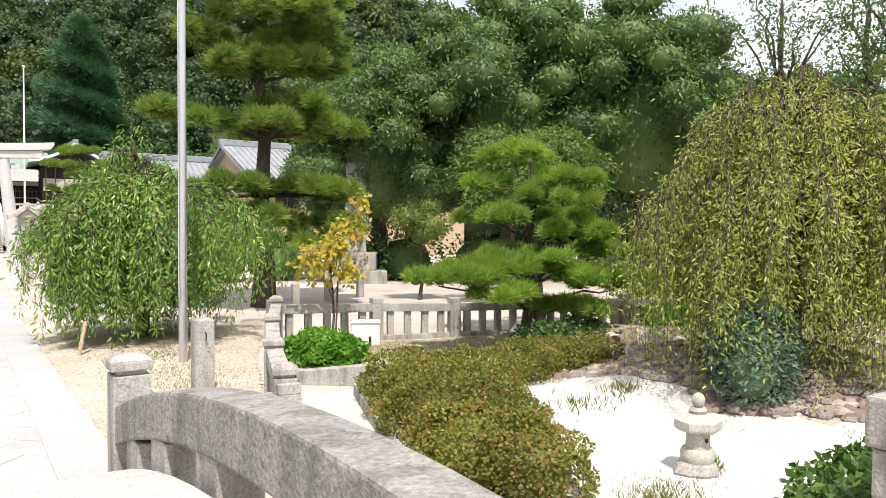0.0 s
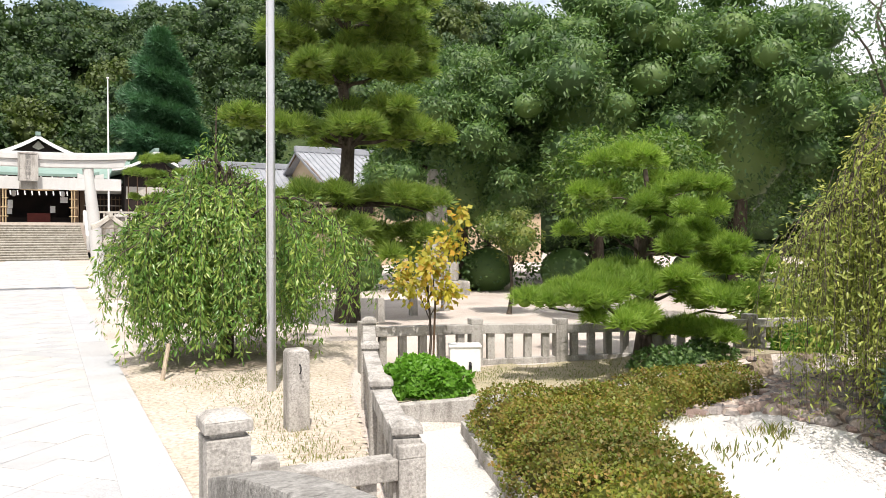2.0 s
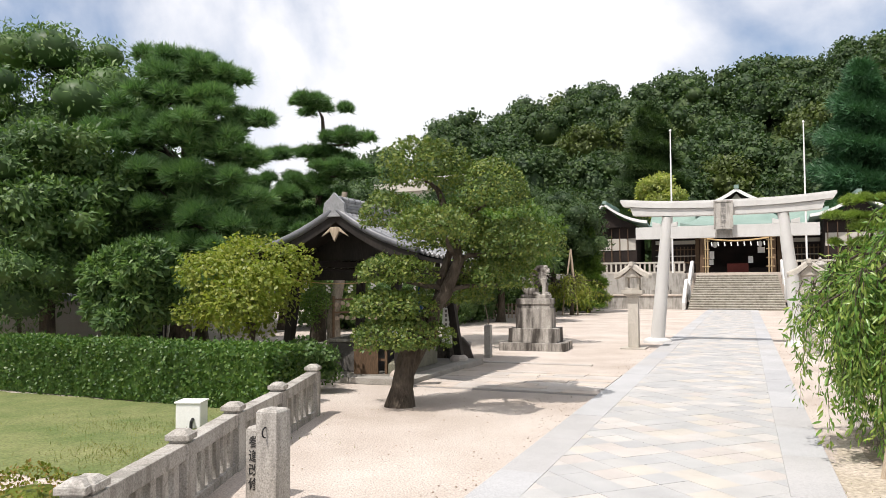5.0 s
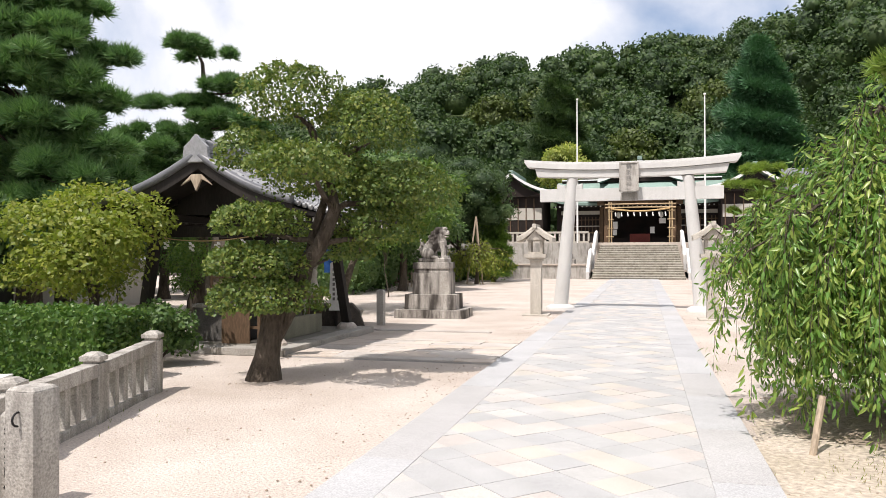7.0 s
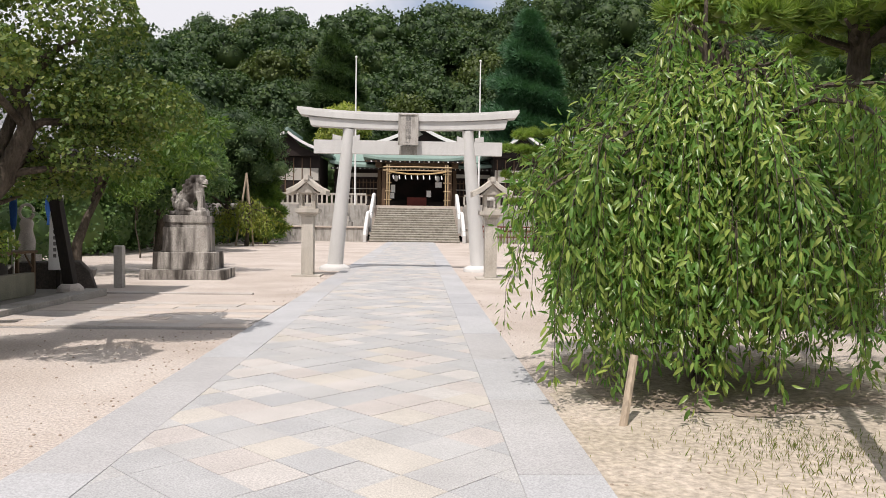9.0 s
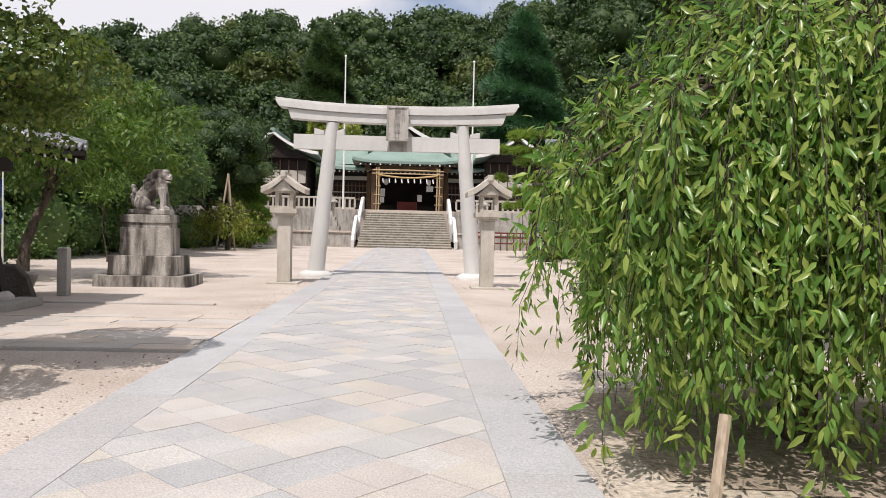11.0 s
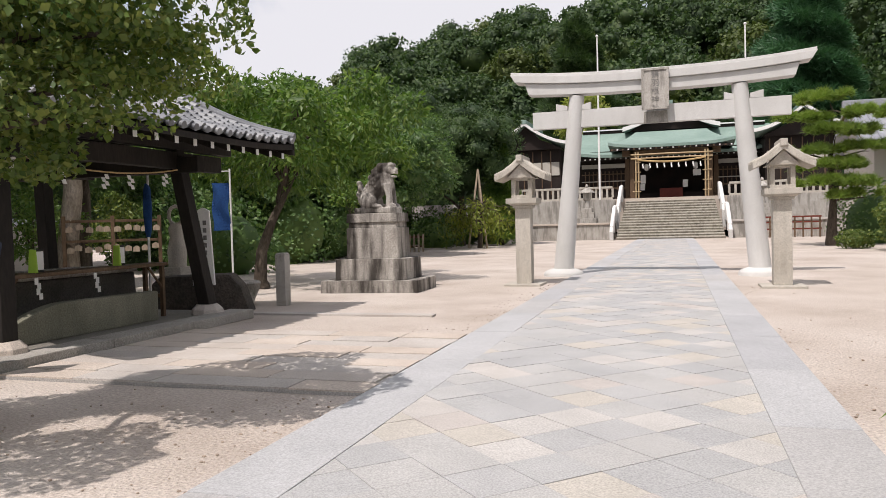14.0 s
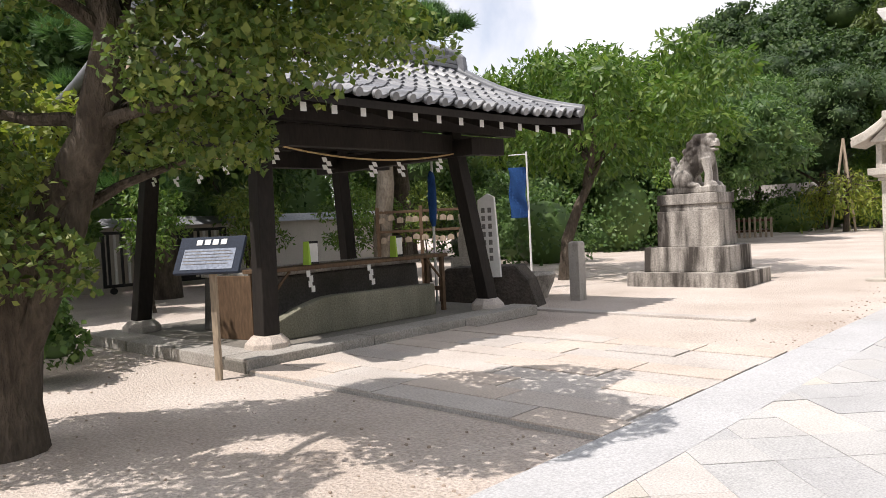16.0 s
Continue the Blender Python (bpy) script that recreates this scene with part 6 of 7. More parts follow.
def shrine_hall():
    t = thing("shrine_hall", "dark timber shrine hall with green copper roofs", "shrine", (0.15, 0, HALL_Z))
    part("rear_wall", Shape().box(-7.7, 7.7, 50, 50.3, 0, 5), DARKIN, t)
    for sg in (-1, 1):
        part("side_wall", Shape().box(sg * 7.55 - 0.15, sg * 7.55 + 0.15, 45, 50, 0, 4.0), DARKIN, t)
        part("lattice_wall", Shape().box(min(sg * 3.4, sg * 7.4), max(sg * 3.4, sg * 7.4), 45.0, 45.15, 0, 3.9), DARKIN, t)
        part("white_panel", Shape().box(min(sg * 3.6, sg * 7.3), max(sg * 3.6, sg * 7.3), 44.9, 44.97, 2.75, 3.1), PLASTER, t)
        for k in range(3):
            part("lattice_rail", Shape().box(min(sg * 3.5, sg * 7.3), max(sg * 3.5, sg * 7.3), 44.84, 44.92, 1.0 + 0.6 * k, 1.08 + 0.6 * k), LANTERN if k == 1 else BROWN, t)
        for k in range(11):
            part("lattice_bar", Shape().box(sg * (3.7 + 0.33 * k) - 0.035, sg * (3.7 + 0.33 * k) + 0.035, 44.86, 44.94, 0.9, 2.5), BROWN, t)
        part("porch_floor_rail", Shape().box(min(sg * 3.3, sg * 5.2), max(sg * 3.3, sg * 5.2), 42.2, 42.3, 0.9, 1.0), BROWN, t)
    for x in (-3.5, -2.95, 2.95, 3.5):
        part("column", Shape().box(x - 0.17, x + 0.17, 41.6 if abs(x) < 3.2 else 44.7, 41.94 if abs(x) < 3.2 else 45.04, 0, 3.85), BROWN, t, bevel=0.02)
    part("front_beam", Shape().box(-3.7, 3.7, 41.6, 41.95, 3.4, 3.85), BROWN, t, bevel=0.02)
    part("inner_wall", Shape().box(-2.6, 2.6, 47.5, 47.6, 0, 3.3), DARKIN, t)
    part("offering_box", Shape().box(-0.9, 0.9, 43.6, 44.3, 0, 0.85), RED, t, "dull red offering box", bevel=0.03)
    part("altar_step", Shape().box(-2.7, 2.7, 44.5, 47.5, 0, 0.5), DARKIN, t)
    for x in (-1.9, 1.9):
        part("paper_lantern", Shape().lathe([(0.06, 2.3), (0.17, 2.4), (0.17, 2.75), (0.06, 2.85)], 12, (x, 43.5, 0)), WHITE, t, "white paper lantern", smooth=True)
    for x, z, w, h in ((-2.2, 1.3, 0.2, 0.35), (-2.25, 0.75, 0.18, 0.25), (2.0, 1.8, 0.3, 0.25), (1.1, 0.9, 0.2, 0.3)):
        part("notice", Shape().box(x - w, x + w, 43.95, 44.0, z, z + 2 * h), PAPER, t)
    # wide main roof
    part("main_roof", Shape().sheet(lambda u, v: (-8.0 + 16.0 * v, 43.6 + 5.4 * u, 3.75 + 2.45 * u - 0.5 * math.sin(math.pi * u) + 0.4 * abs(2 * v - 1) ** 5 * (1 - u)), 8, 20, 0.25), COPPER, t)
    part("main_roof_rear", Shape().sheet(lambda u, v: (-8.0 + 16.0 * v, 49.0 + 5.0 * u, 6.2 - 2.5 * u), 4, 8, 0.25), COPPER, t)
    part("main_ridge", Shape().box(-7.6, 7.6, 48.8, 49.2, 6.1, 6.35), DARKIN, t, bevel=0.04)
    part("ridge_stripe", Shape().box(-7.6, 7.6, 48.7, 49.3, 6.354, 6.46), WHITE, t)
    part("main_eave_board", Shape().box(-7.9, 7.9, 43.75, 43.95, 3.36, 3.5), DARKIN, t)
    for k in range(38):
        x = -7.7 + 15.4 * k / 37
        part("rafter_end", Shape().box(x - 0.05, x + 0.05, 43.66, 43.76, 3.4, 3.48), WHITE, t)
    # porch roof, and the gable that rises behind it
    part("porch_roof", Shape().sheet(lambda u, v: ((-4.7 + 1.9 * u) + (9.4 - 3.8 * u) * v, 40.4 + 4.2 * u, 4.15 + 1.45 * u - 0.26 * math.sin(math.pi * u) + 0.3 * abs(2 * v - 1) ** 4 * (1 - u)), 8, 18, 0.22), COPPER, t)
    for sg in (-1, 1):
        part("porch_side_roof", Shape().sheet(lambda u, v: (sg * (4.7 - 1.9 * u), 40.4 + 4.2 * u + (6.0 - 4.2 * u) * v, 4.15 + 1.45 * u - 0.26 * math.sin(math.pi * u) + 0.3 * (1 - v) ** 4 * (1 - u)), 8, 6, 0.2), COPPER, t)
        part("gable_roof", Shape().sheet(lambda u, v: (sg * 3.9 * u, 46.6 + 9.0 * v, 8.05 - 2.7 * u + 0.9 * u * u), 8, 4, 0.2), COPPER, t)
        part("gable_trim", Shape().prism([(sg * 3.95 * k / 6, 8.08 - 2.7 * k / 6 + 0.9 * (k / 6) ** 2) for k in range(7)] + [(sg * 3.95 * k / 6, 7.74 - 2.7 * k / 6 + 0.9 * (k / 6) ** 2) for k in range(6, -1, -1)], 46.4, 46.58), WHITE, t)
    part("gable_face", Shape().prism([(-3.4, 6.0), (0, 7.8), (3.4, 6.0)], 47.1, 47.2), DARKIN, t)
    part("gable_ornament", Shape().prism([(-0.5, 7.0), (0, 7.6), (0.5, 7.0), (0, 6.75)], 47.0, 47.1), LANTERN, t, bevel=0.03)
    part("ridge_cap", Shape().box(-0.22, 0.22, 46.3, 55.6, 8.0, 8.35), COPPER, t, bevel=0.05)
    part("eave_board", Shape().box(-4.55, 4.55, 40.5, 40.7, 3.78, 3.95), DARKIN, t)
    part("porch_back_wall", Shape().box(-7.4, 7.4, 45.2, 45.3, 3.4, 4.2), DARKIN, t)
    for k in range(22):
        x = -4.4 + 8.8 * k / 21
        part("rafter_end", Shape().box(x - 0.06, x + 0.06, 40.44, 40.7, 3.8, 3.92), WHITE if k % 2 else BROWN, t)
    return t


shrine_hall()
for x, y, w in ((-11.4, 44.5, 3.6), (9.6, 43.6, 3.4)):
    t = thing("side_hall", "side hall with a curved green copper roof and white-edged gable", "shrine", (x, y, HALL_Z), group="side halls")
    part("wall", Shape().box(-w + 0.8, w - 0.8, -2, 4, 0, 4.4), DARKIN, t)
    part("white_panel", Shape().box(-w + 0.9, w - 0.9, -2.06, -2.0, 2.2, 3.3), PLASTER, t)
    for k in range(7):
        part("lattice_bar", Shape().box(-w + 1.1 + 0.75 * k - 0.04, -w + 1.1 + 0.75 * k + 0.04, -2.12, -2.06, 0.6, 4.2), BROWN, t)
    for sg in (-1, 1):
        part("roof_slope", Shape().sheet(lambda u, v: (sg * (w + 0.3) * u, -3 + 8 * v, 6.5 - 3.2 * u + 1.25 * u * u + 0.2 * abs(2 * v - 1) ** 3 * u), 8, 6, 0.2), COPPER, t)
        part("gable_trim", Shape().prism([(sg * (w + 0.3) * k / 6, 6.62 - 3.2 * k / 6 + 1.45 * (k / 6) ** 2) for k in range(7)] + [(sg * (w + 0.3) * k / 6, 6.36 - 3.2 * k / 6 + 1.45 * (k / 6) ** 2) for k in range(6, -1, -1)], -3.16, -3.02), WHITE, t)
    part("gable_face", Shape().prism([(-w + 0.5, 4.35), (-w / 3, 5.2), (0, 6.3), (w / 3, 5.2), (w - 0.5, 4.35)], -2.5, -2.4), DARKIN, t)
    part("ridge", Shape().box(-0.2, 0.2, -3.2, 5.0, 6.45, 6.8), COPPER, t, bevel=0.04)


def bamboo_gate():
    t = thing("bamboo_gate", "bamboo frame with straw rope before the hall", "gate", (0.2, 40.2, HALL_Z + 0.004))
    for x in (-2.65, -2.45, 2.45, 2.65):
        for dy in (-0.1, 0.12):
            part("bamboo_pole", Shape().tube([(x, dy, 0), (x + 0.02, dy, 2), (x, dy, 3.55)], 0.06, 8), BAMBOO, t, smooth=True)
    for z in (3.35, 3.05):
        part("crossbar", Shape().tube([(-3.0, -0.15, z), (0, -0.15, z + 0.02), (3.0, -0.15, z - 0.02)], 0.055, 8), BAMBOO, t, smooth=True)
    for k in range(4):
        part("tie_bar", Shape().tube([(-2.9 + 0.1 * k, -0.16, 0.5 + 0.75 * k), (-2.25, -0.16, 0.5 + 0.75 * k)], 0.04, 6), BAMBOO, t)
        part("tie_bar", Shape().tube([(2.25, -0.16, 0.5 + 0.75 * k), (2.9, -0.16, 0.5 + 0.75 * k)], 0.04, 6), BAMBOO, t)
    part("straw_rope", Shape().tube([(-2.5 + 5 * i / 12, -0.22, 2.95 - 0.22 * math.sin(math.pi * i / 12)) for i in range(13)], 0.07, 8), ROPE, t)
    for k in range(9):
        x = -2.1 + 4.2 * k / 8
        part("paper_streamer", Shape().box(x - 0.045, x + 0.045, -0.3, -0.28, 2.42, 2.64).box(x - 0.015, x + 0.075, -0.33, -0.31, 2.28, 2.45), PAPER, t)
    return t


bamboo_gate()
wf = thing("wooden_fence", "low brown wooden picket fence before the woods", "fence", (-16.3, 17.3, 0), turn=8)
part("rail", Shape().box(-4, 4, -0.04, 0.04, 0.75, 0.87).box(-4, 4, -0.04, 0.04, 0.25, 0.35), BROWN, wf)
me = mesh_of("picket", Shape().box(-0.05, 0.05, -0.02, 0.02, -0.05, 0.95), POSTWOOD, 0.005)
for k in range(34):
    put(part("picket", me, None, wf), -3.95 + 7.9 * k / 33, -0.065, 0)
rf = thing("red_railing", "low dull red railing by the terrace", "fence", (7.4, 33.8, 0))
for k in range(9):
    part("upright", Shape().box(-2 + 0.5 * k - 0.05, -2 + 0.5 * k + 0.05, -0.05, 0.05, 0, 1.3), BROWN, rf)
for z in (0.5, 0.95, 1.3):
    part("rail", Shape().box(-2.1, 2.1, -0.04, 0.04, z, z + 0.1), RED, rf)


# ---- trees beside the approach ----
wt = weeping_tree("weeping_cherry", "green weeping cherry with long drooping leafy branches", (3.45, -17.3, 0), 3.8, 1.72, 60, 18, 0.11, L_CHERRY, (-0.2, 0.75), gap=0.022, steep=1.9, spray=0.62, bush=0.045,
                  arms=[(math.atan2(-1.1, -2.5), 2.3, 2.2, 1.3), (math.atan2(-0.7, -2.3), 2.15, 2.4, 1.3), (math.atan2(-0.3, -2.0), 1.95, 2.6, 1.4), (math.atan2(-1.5, -1.9), 2.0, 2.5, 0.8), (math.atan2(-1.5, 1.4), 2.3, 2.9, 0.5), (math.atan2(0.4, 2.4), 2.6, 2.7, 0.7), (0.6, 2.5, 2.6, 0.8), (-0.35, 2.55, 2.5, 0.7), (1.2, 2.3, 2.8, 0.8), (-1.2, 2.2, 2.7, 0.5), (2.4, 2.1, 2.7, 0.9)])
part("bare_leader", Shape().tube([(-0.2, -0.3, 2.6), (-0.22, -0.32, 3.6), (-0.2, -0.3, 4.6)], [0.03, 0.022, 0.008], 6), BARK, wt)
part("leader_leaves", leaf_heap("leader_leaves", [(-0.2, -0.3, 3.75, 0.3, 0.3, 0.4)], 160, 0.1, L_CHERRY, T_LONG, 0.9, False), None, wt)
for x, y, tx, ty in ((2.1, -19.0, 2.25, -18.8),):
    solo("tree_stake", Shape().tube([(x, y, -0.1), (tx, ty, 0.55)], 0.035, 8), POSTWOOD, "pale wooden stake propping a weeping cherry", "stake", group="tree stakes", smooth=True)

weeping_tree("weeping_tree", "large yellow-green weeping tree on a cobbled mound", (11.1, -26.2, ground_z(11.1, -26.2)), 4.4, 2.42, 90, 22, 0.08, L_GOLD, (-0.7, 0.2), gap=0.030, steep=2.0, spray=1.0, bush=0.06, lowest=-0.6)
weeping_tree("weeping_cherry", "small weeping cherry tied to tall stakes", (-10.5, 22.5, 0), 3.3, 2.3, 22, 10, 0.24, L_SHRUB, (0.1, 0.8), gap=0.10)
for dx, dy in ((-0.6, -0.3), (0.5, -0.2), (0.0, 0.6)):
    solo("tree_stake", Shape().tube([(-10.5 + dx, 22.5 + dy, -0.1), (-10.5, 22.5, 4.6)], 0.06, 8), POSTWOOD, "tall pale stake of a small weeping cherry", "stake", group="cherry stakes")

# The last leaf pad is added to widen the tree's shadow on the sand.
cpt = pad_tree("cloud_pruned_tree", "cloud-pruned tree with flat leafy pads and mossy trunk", (-5.3, -16.3, 0),
         [(0, 0, -0.05), (0.03, 0.05, 0.35), (0.1, 0.1, 0.9), (0.3, 0.25, 1.5), (0.75, 0.45, 2.1), (1.0, 0.5, 2.7), (0.9, 0.4, 3.3), (0.7, 0.25, 4.0)], 0.23,
         [(0.45, 0.1, 4.3, 0.78, 0.78, 0.49), (1.6, 0.5, 3.85, 0.78, 0.8, 0.51), (-0.1, -0.3, 3.45, 0.55, 0.55, 0.35), (0.75, 0.6, 3.1, 0.85, 0.8, 0.46), (2.0, 0.9, 2.9, 0.85, 0.9, 0.40),
          (0.0, -0.3, 2.4, 0.7, 0.65, 0.27), (-0.05, -0.3, 1.76, 0.78, 0.7, 0.27), (0.05, -0.2, 1.2, 0.9, 0.8, 0.30), (1.35, 1.9, 2.75, 0.8, 0.85, 0.30), (0.7, 1.1, 2.0, 0.7, 0.65, 0.28), (1.7, 0.8, 2.3, 0.65, 0.6, 0.32), (1.2, -1.1, 3.15, 0.7, 0.65, 0.28)],
         0.066, 6000, L_CLIP, tmpl=T_WIDE, part_name="leaf_pad")
part("second_trunk", Shape().tube([(0.15, 0.1, 0.6), (0.55, 0.35, 1.5), (0.6, 0.55, 2.3), (0.85, 0.7, 3.2), (1.3, 0.7, 3.75)], [0.10, 0.09, 0.08, 0.06, 0.03], 10), BARK, cpt, "second stem", smooth=True)
broad_tree("flowering_shrub", "rounded yellow-green shrub behind the clipped hedge", (-9.6, -15.0, 0), 1.6, heap(0, 0, 1.85, 1.55, 1.55, 1.3, 16, 0.45, 0.75, 4), 9000, 0.10, L_SHRUB, r=0.08, tmpl=T_WIDE, category="shrub", inner=False, lo=0.55)
broad_tree("dark_shrub", "small dark green shrub at the end of the hedge", (-7.75, -15.5, 0), 0.5, heap(0, 0, 0.55, 0.45, 0.45, 0.45, 7, 0.2, 0.3, 9), 1600, 0.09, L_DARK, r=0.03, tmpl=T_WIDE, category="shrub")


def box_hedge(label, at, lx, ly, h, n, size, leaves, turn=0.0):
    t = thing("clipped_hedge", label, "hedge", at, turn=turn)
    a = RNG.random((n, 2))
    f = RNG.choice(5, n, p=[0.36, 0.28, 0.12, 0.12, 0.12])
    nrm = np.array([(0, 0, 1), (0, -1, 0), (0, 1, 0), (1, 0, 0), (-1, 0, 0)], float)[f]
    u, v = a[:, 0] * 2 - 1, a[:, 1]
    p = np.where((f == 0)[:, None], np.stack([u * lx, (2 * v - 1) * ly, np.full(n, h)], 1), np.where((f < 3)[:, None], np.stack([u * lx, nrm[:, 1] * ly, v * h], 1), np.stack([nrm[:, 0] * lx, u * ly, v * h], 1)))
    p += nrm * (RNG.normal(0, 0.035, (n, 1)) + 0.03 * np.sin(p[:, :1] * 2.1) * np.cos(p[:, 1:2] * 3))
    part("foliage", scatter_mesh("foliage", p, nrm * 0.4 + rand_dirs(n), nrm + rand_dirs(n) * 0.6, size * RNG.uniform(0.7, 1.3, n), T_WIDE, leaves), None, t)
    part("inner_growth", Shape().box(-lx + 0.03, lx - 0.03, -ly + 0.03, ly - 0.03, 0.02, h - 0.03), L_HEDGE, t)
    return t


box_hedge("straight clipped box hedge behind the stone fence", (-11.9, -17.0, 0), 4.7, 0.55, 1.08, 24000, 0.075, L_HEDGE, -2)


def mound(name, label, blobs, n, size, leaves, category="shrub", tmpl=T_WIDE, **kw):
    t = thing(name, label, category, (0, 0, 0))
    part("foliage", leaf_heap("foliage", blobs, n, size, leaves, tmpl, 0.0, True, 0.9, 1.04, **kw), None, t)
    part("stems", limb((blobs[0][0], blobs[0][1], ground_z(blobs[0][0], blobs[0][1]) - 0.03), blobs[0][:3], 0.05, 0.02), BARK, t)
    return t


mound("azalea_hedge", "clipped olive-green azalea mound along the garden walk",
      [(5.75, -23.75, -0.05, 0.7, 0.72, 0.5), (6.3, -24.2, -0.05, 0.75, 0.75, 0.5), (5.5, -24.7, -0.05, 0.78, 0.8, 0.52), (5.95, -25.0, -0.05, 0.6, 0.75, 0.5), (5.05, -25.7, -0.05, 0.7, 0.85, 0.52), (5.35, -26.2, -0.05, 0.58, 0.8, 0.5), (4.75, -26.8, -0.05, 0.7, 0.85, 0.5), (4.85, -27.4, -0.05, 0.5, 0.7, 0.46)], 42000, 0.042, L_AZALEA)
mound("azalea_hedge", "clipped reddish azalea strip behind the gravel", [(6.9, -23.75, -0.1, 0.75, 0.45, 0.45), (7.8, -23.45, -0.1, 0.75, 0.42, 0.45), (8.7, -23.3, -0.08, 0.8, 0.42, 0.45), (9.6, -23.4, -0.05, 0.7, 0.4, 0.4)], 15000, 0.042, L_AZALEA)
mound("azalea_hedge", "clipped olive azalea mound outside the stone fence", [(-5.15, -24.7, -0.05, 0.7, 0.8, 0.5), (-5.9, -23.6, -0.05, 0.7, 0.8, 0.5), (-5.6, -25.9, -0.05, 0.7, 0.8, 0.5)], 11000, 0.045, L_AZALEA)
mound("bright_shrub", "fresh green leafy shrub by the bed wall", [(5.1, -21.7, 0.08, 0.45, 0.38, 0.38), (5.55, -21.85, 0.08, 0.45, 0.36, 0.36), (5.3, -21.6, 0.2, 0.4, 0.36, 0.32)], 3800, 0.085, L_BRIGHT)
mound("low_shrub", "low dark green shrub beneath a pine", [(9.5, -22.3, 0.1, 0.6, 0.5, 0.35), (10.3, -22.4, 0.15, 0.55, 0.5, 0.35)], 2600, 0.08, L_DARK)
mound("low_shrub", "low fresh green shrub by the fence", [(13.0, -22.3, 0.2, 0.6, 0.5, 0.4)], 1600, 0.09, L_BRIGHT)
mound("blue_shrub", "blue-green upright shrub on the cobble bank", [(9.5, -26.6, 0.45, 0.6, 0.6, 0.75), (9.85, -26.4, 0.55, 0.5, 0.5, 0.65), (9.2, -26.8, 0.3, 0.45, 0.45, 0.55)], 5200, 0.095, L_BLUE, tmpl=T_LEAF, up=0.1)
mound("azalea_hedge", "clipped golden azalea mound beyond the cobbles", [(13.2, -29.0, 0.1, 1.0, 1.1, 0.5), (14.5, -28.4, 0.1, 1.1, 1.0, 0.5)], 7000, 0.06, L_AZALEA)
mound("glossy_hedge", "glossy green hedge beside the gravel pond", [(5.9, -30.1, -0.1, 0.75, 0.7, 0.55), (6.8, -29.9, -0.1, 0.8, 0.75, 0.55), (7.7, -29.9, -0.1, 0.85, 0.75, 0.55), (8.7, -30.1, -0.1, 0.9, 0.8, 0.55), (6.4, -30.9, -0.1, 0.9, 0.8, 0.55), (7.8, -30.9, -0.1, 1.0, 0.8, 0.55)], 11000, 0.085, L_HEDGE)
mound("broad_hedge", "dense brownish hedge behind the weeping tree", [(16.5, -27.5, 0.7, 1.6, 1.6, 0.9), (18.6, -26.6, 0.8, 1.6, 1.6, 0.9)], 5000, 0.12, L_OLIVE)
mound("rounded_shrub", "large rounded clipped shrub by the office", [(9.8, 12.6, 1.3, 1.9, 1.7, 1.5)], 6000, 0.13, L_CLIP)
mound("rounded_shrub", "small clipped shrub on the lawn", [(7.6, 15.0, 0.35, 0.7, 0.6, 0.4)], 1500, 0.1, L_CLIP)

# ---- pines ----
pad_tree("low_pine", "low spreading garden pine with layered needle pads", (10.3, -20.95, 0.0),
         [(0, 0, -0.05), (-0.1, -0.1, 0.5), (0.15, 0.05, 1.1), (0.0, 0.1, 1.9), (0.1, 0.0, 2.8), (0.0, 0, 3.5)], 0.16,
         [(0, 0, 3.55, 0.8, 0.8, 0.3), (0.6, -0.4, 3.1, 0.8, 0.7, 0.26), (-0.7, 0.1, 3.0, 0.75, 0.7, 0.25), (0.1, -0.6, 2.65, 1.0, 0.8, 0.26), (1.1, 0.1, 2.3, 0.9, 0.8, 0.26), (-1.0, -0.2, 2.3, 0.85, 0.8, 0.24), (0.2, -0.9, 1.95, 1.0, 0.8, 0.24),
          (1.3, -0.6, 1.6, 1.0, 0.8, 0.24), (-0.8, -0.7, 1.55, 0.8, 0.7, 0.22), (0.5, -1.1, 1.15, 1.0, 0.8, 0.22), (1.7, -0.8, 0.95, 0.9, 0.7, 0.22), (0.3, -1.2, 0.55, 0.9, 0.7, 0.22),
          (-1.5, -0.9, 1.35, 0.95, 0.75, 0.26), (-2.3, -1.1, 1.25, 0.95, 0.75, 0.28), (-2.9, -1.0, 1.2, 0.75, 0.65, 0.22), (-1.9, -1.3, 0.95, 0.8, 0.6, 0.2)], 0.18, 1200, L_LOWPINE)
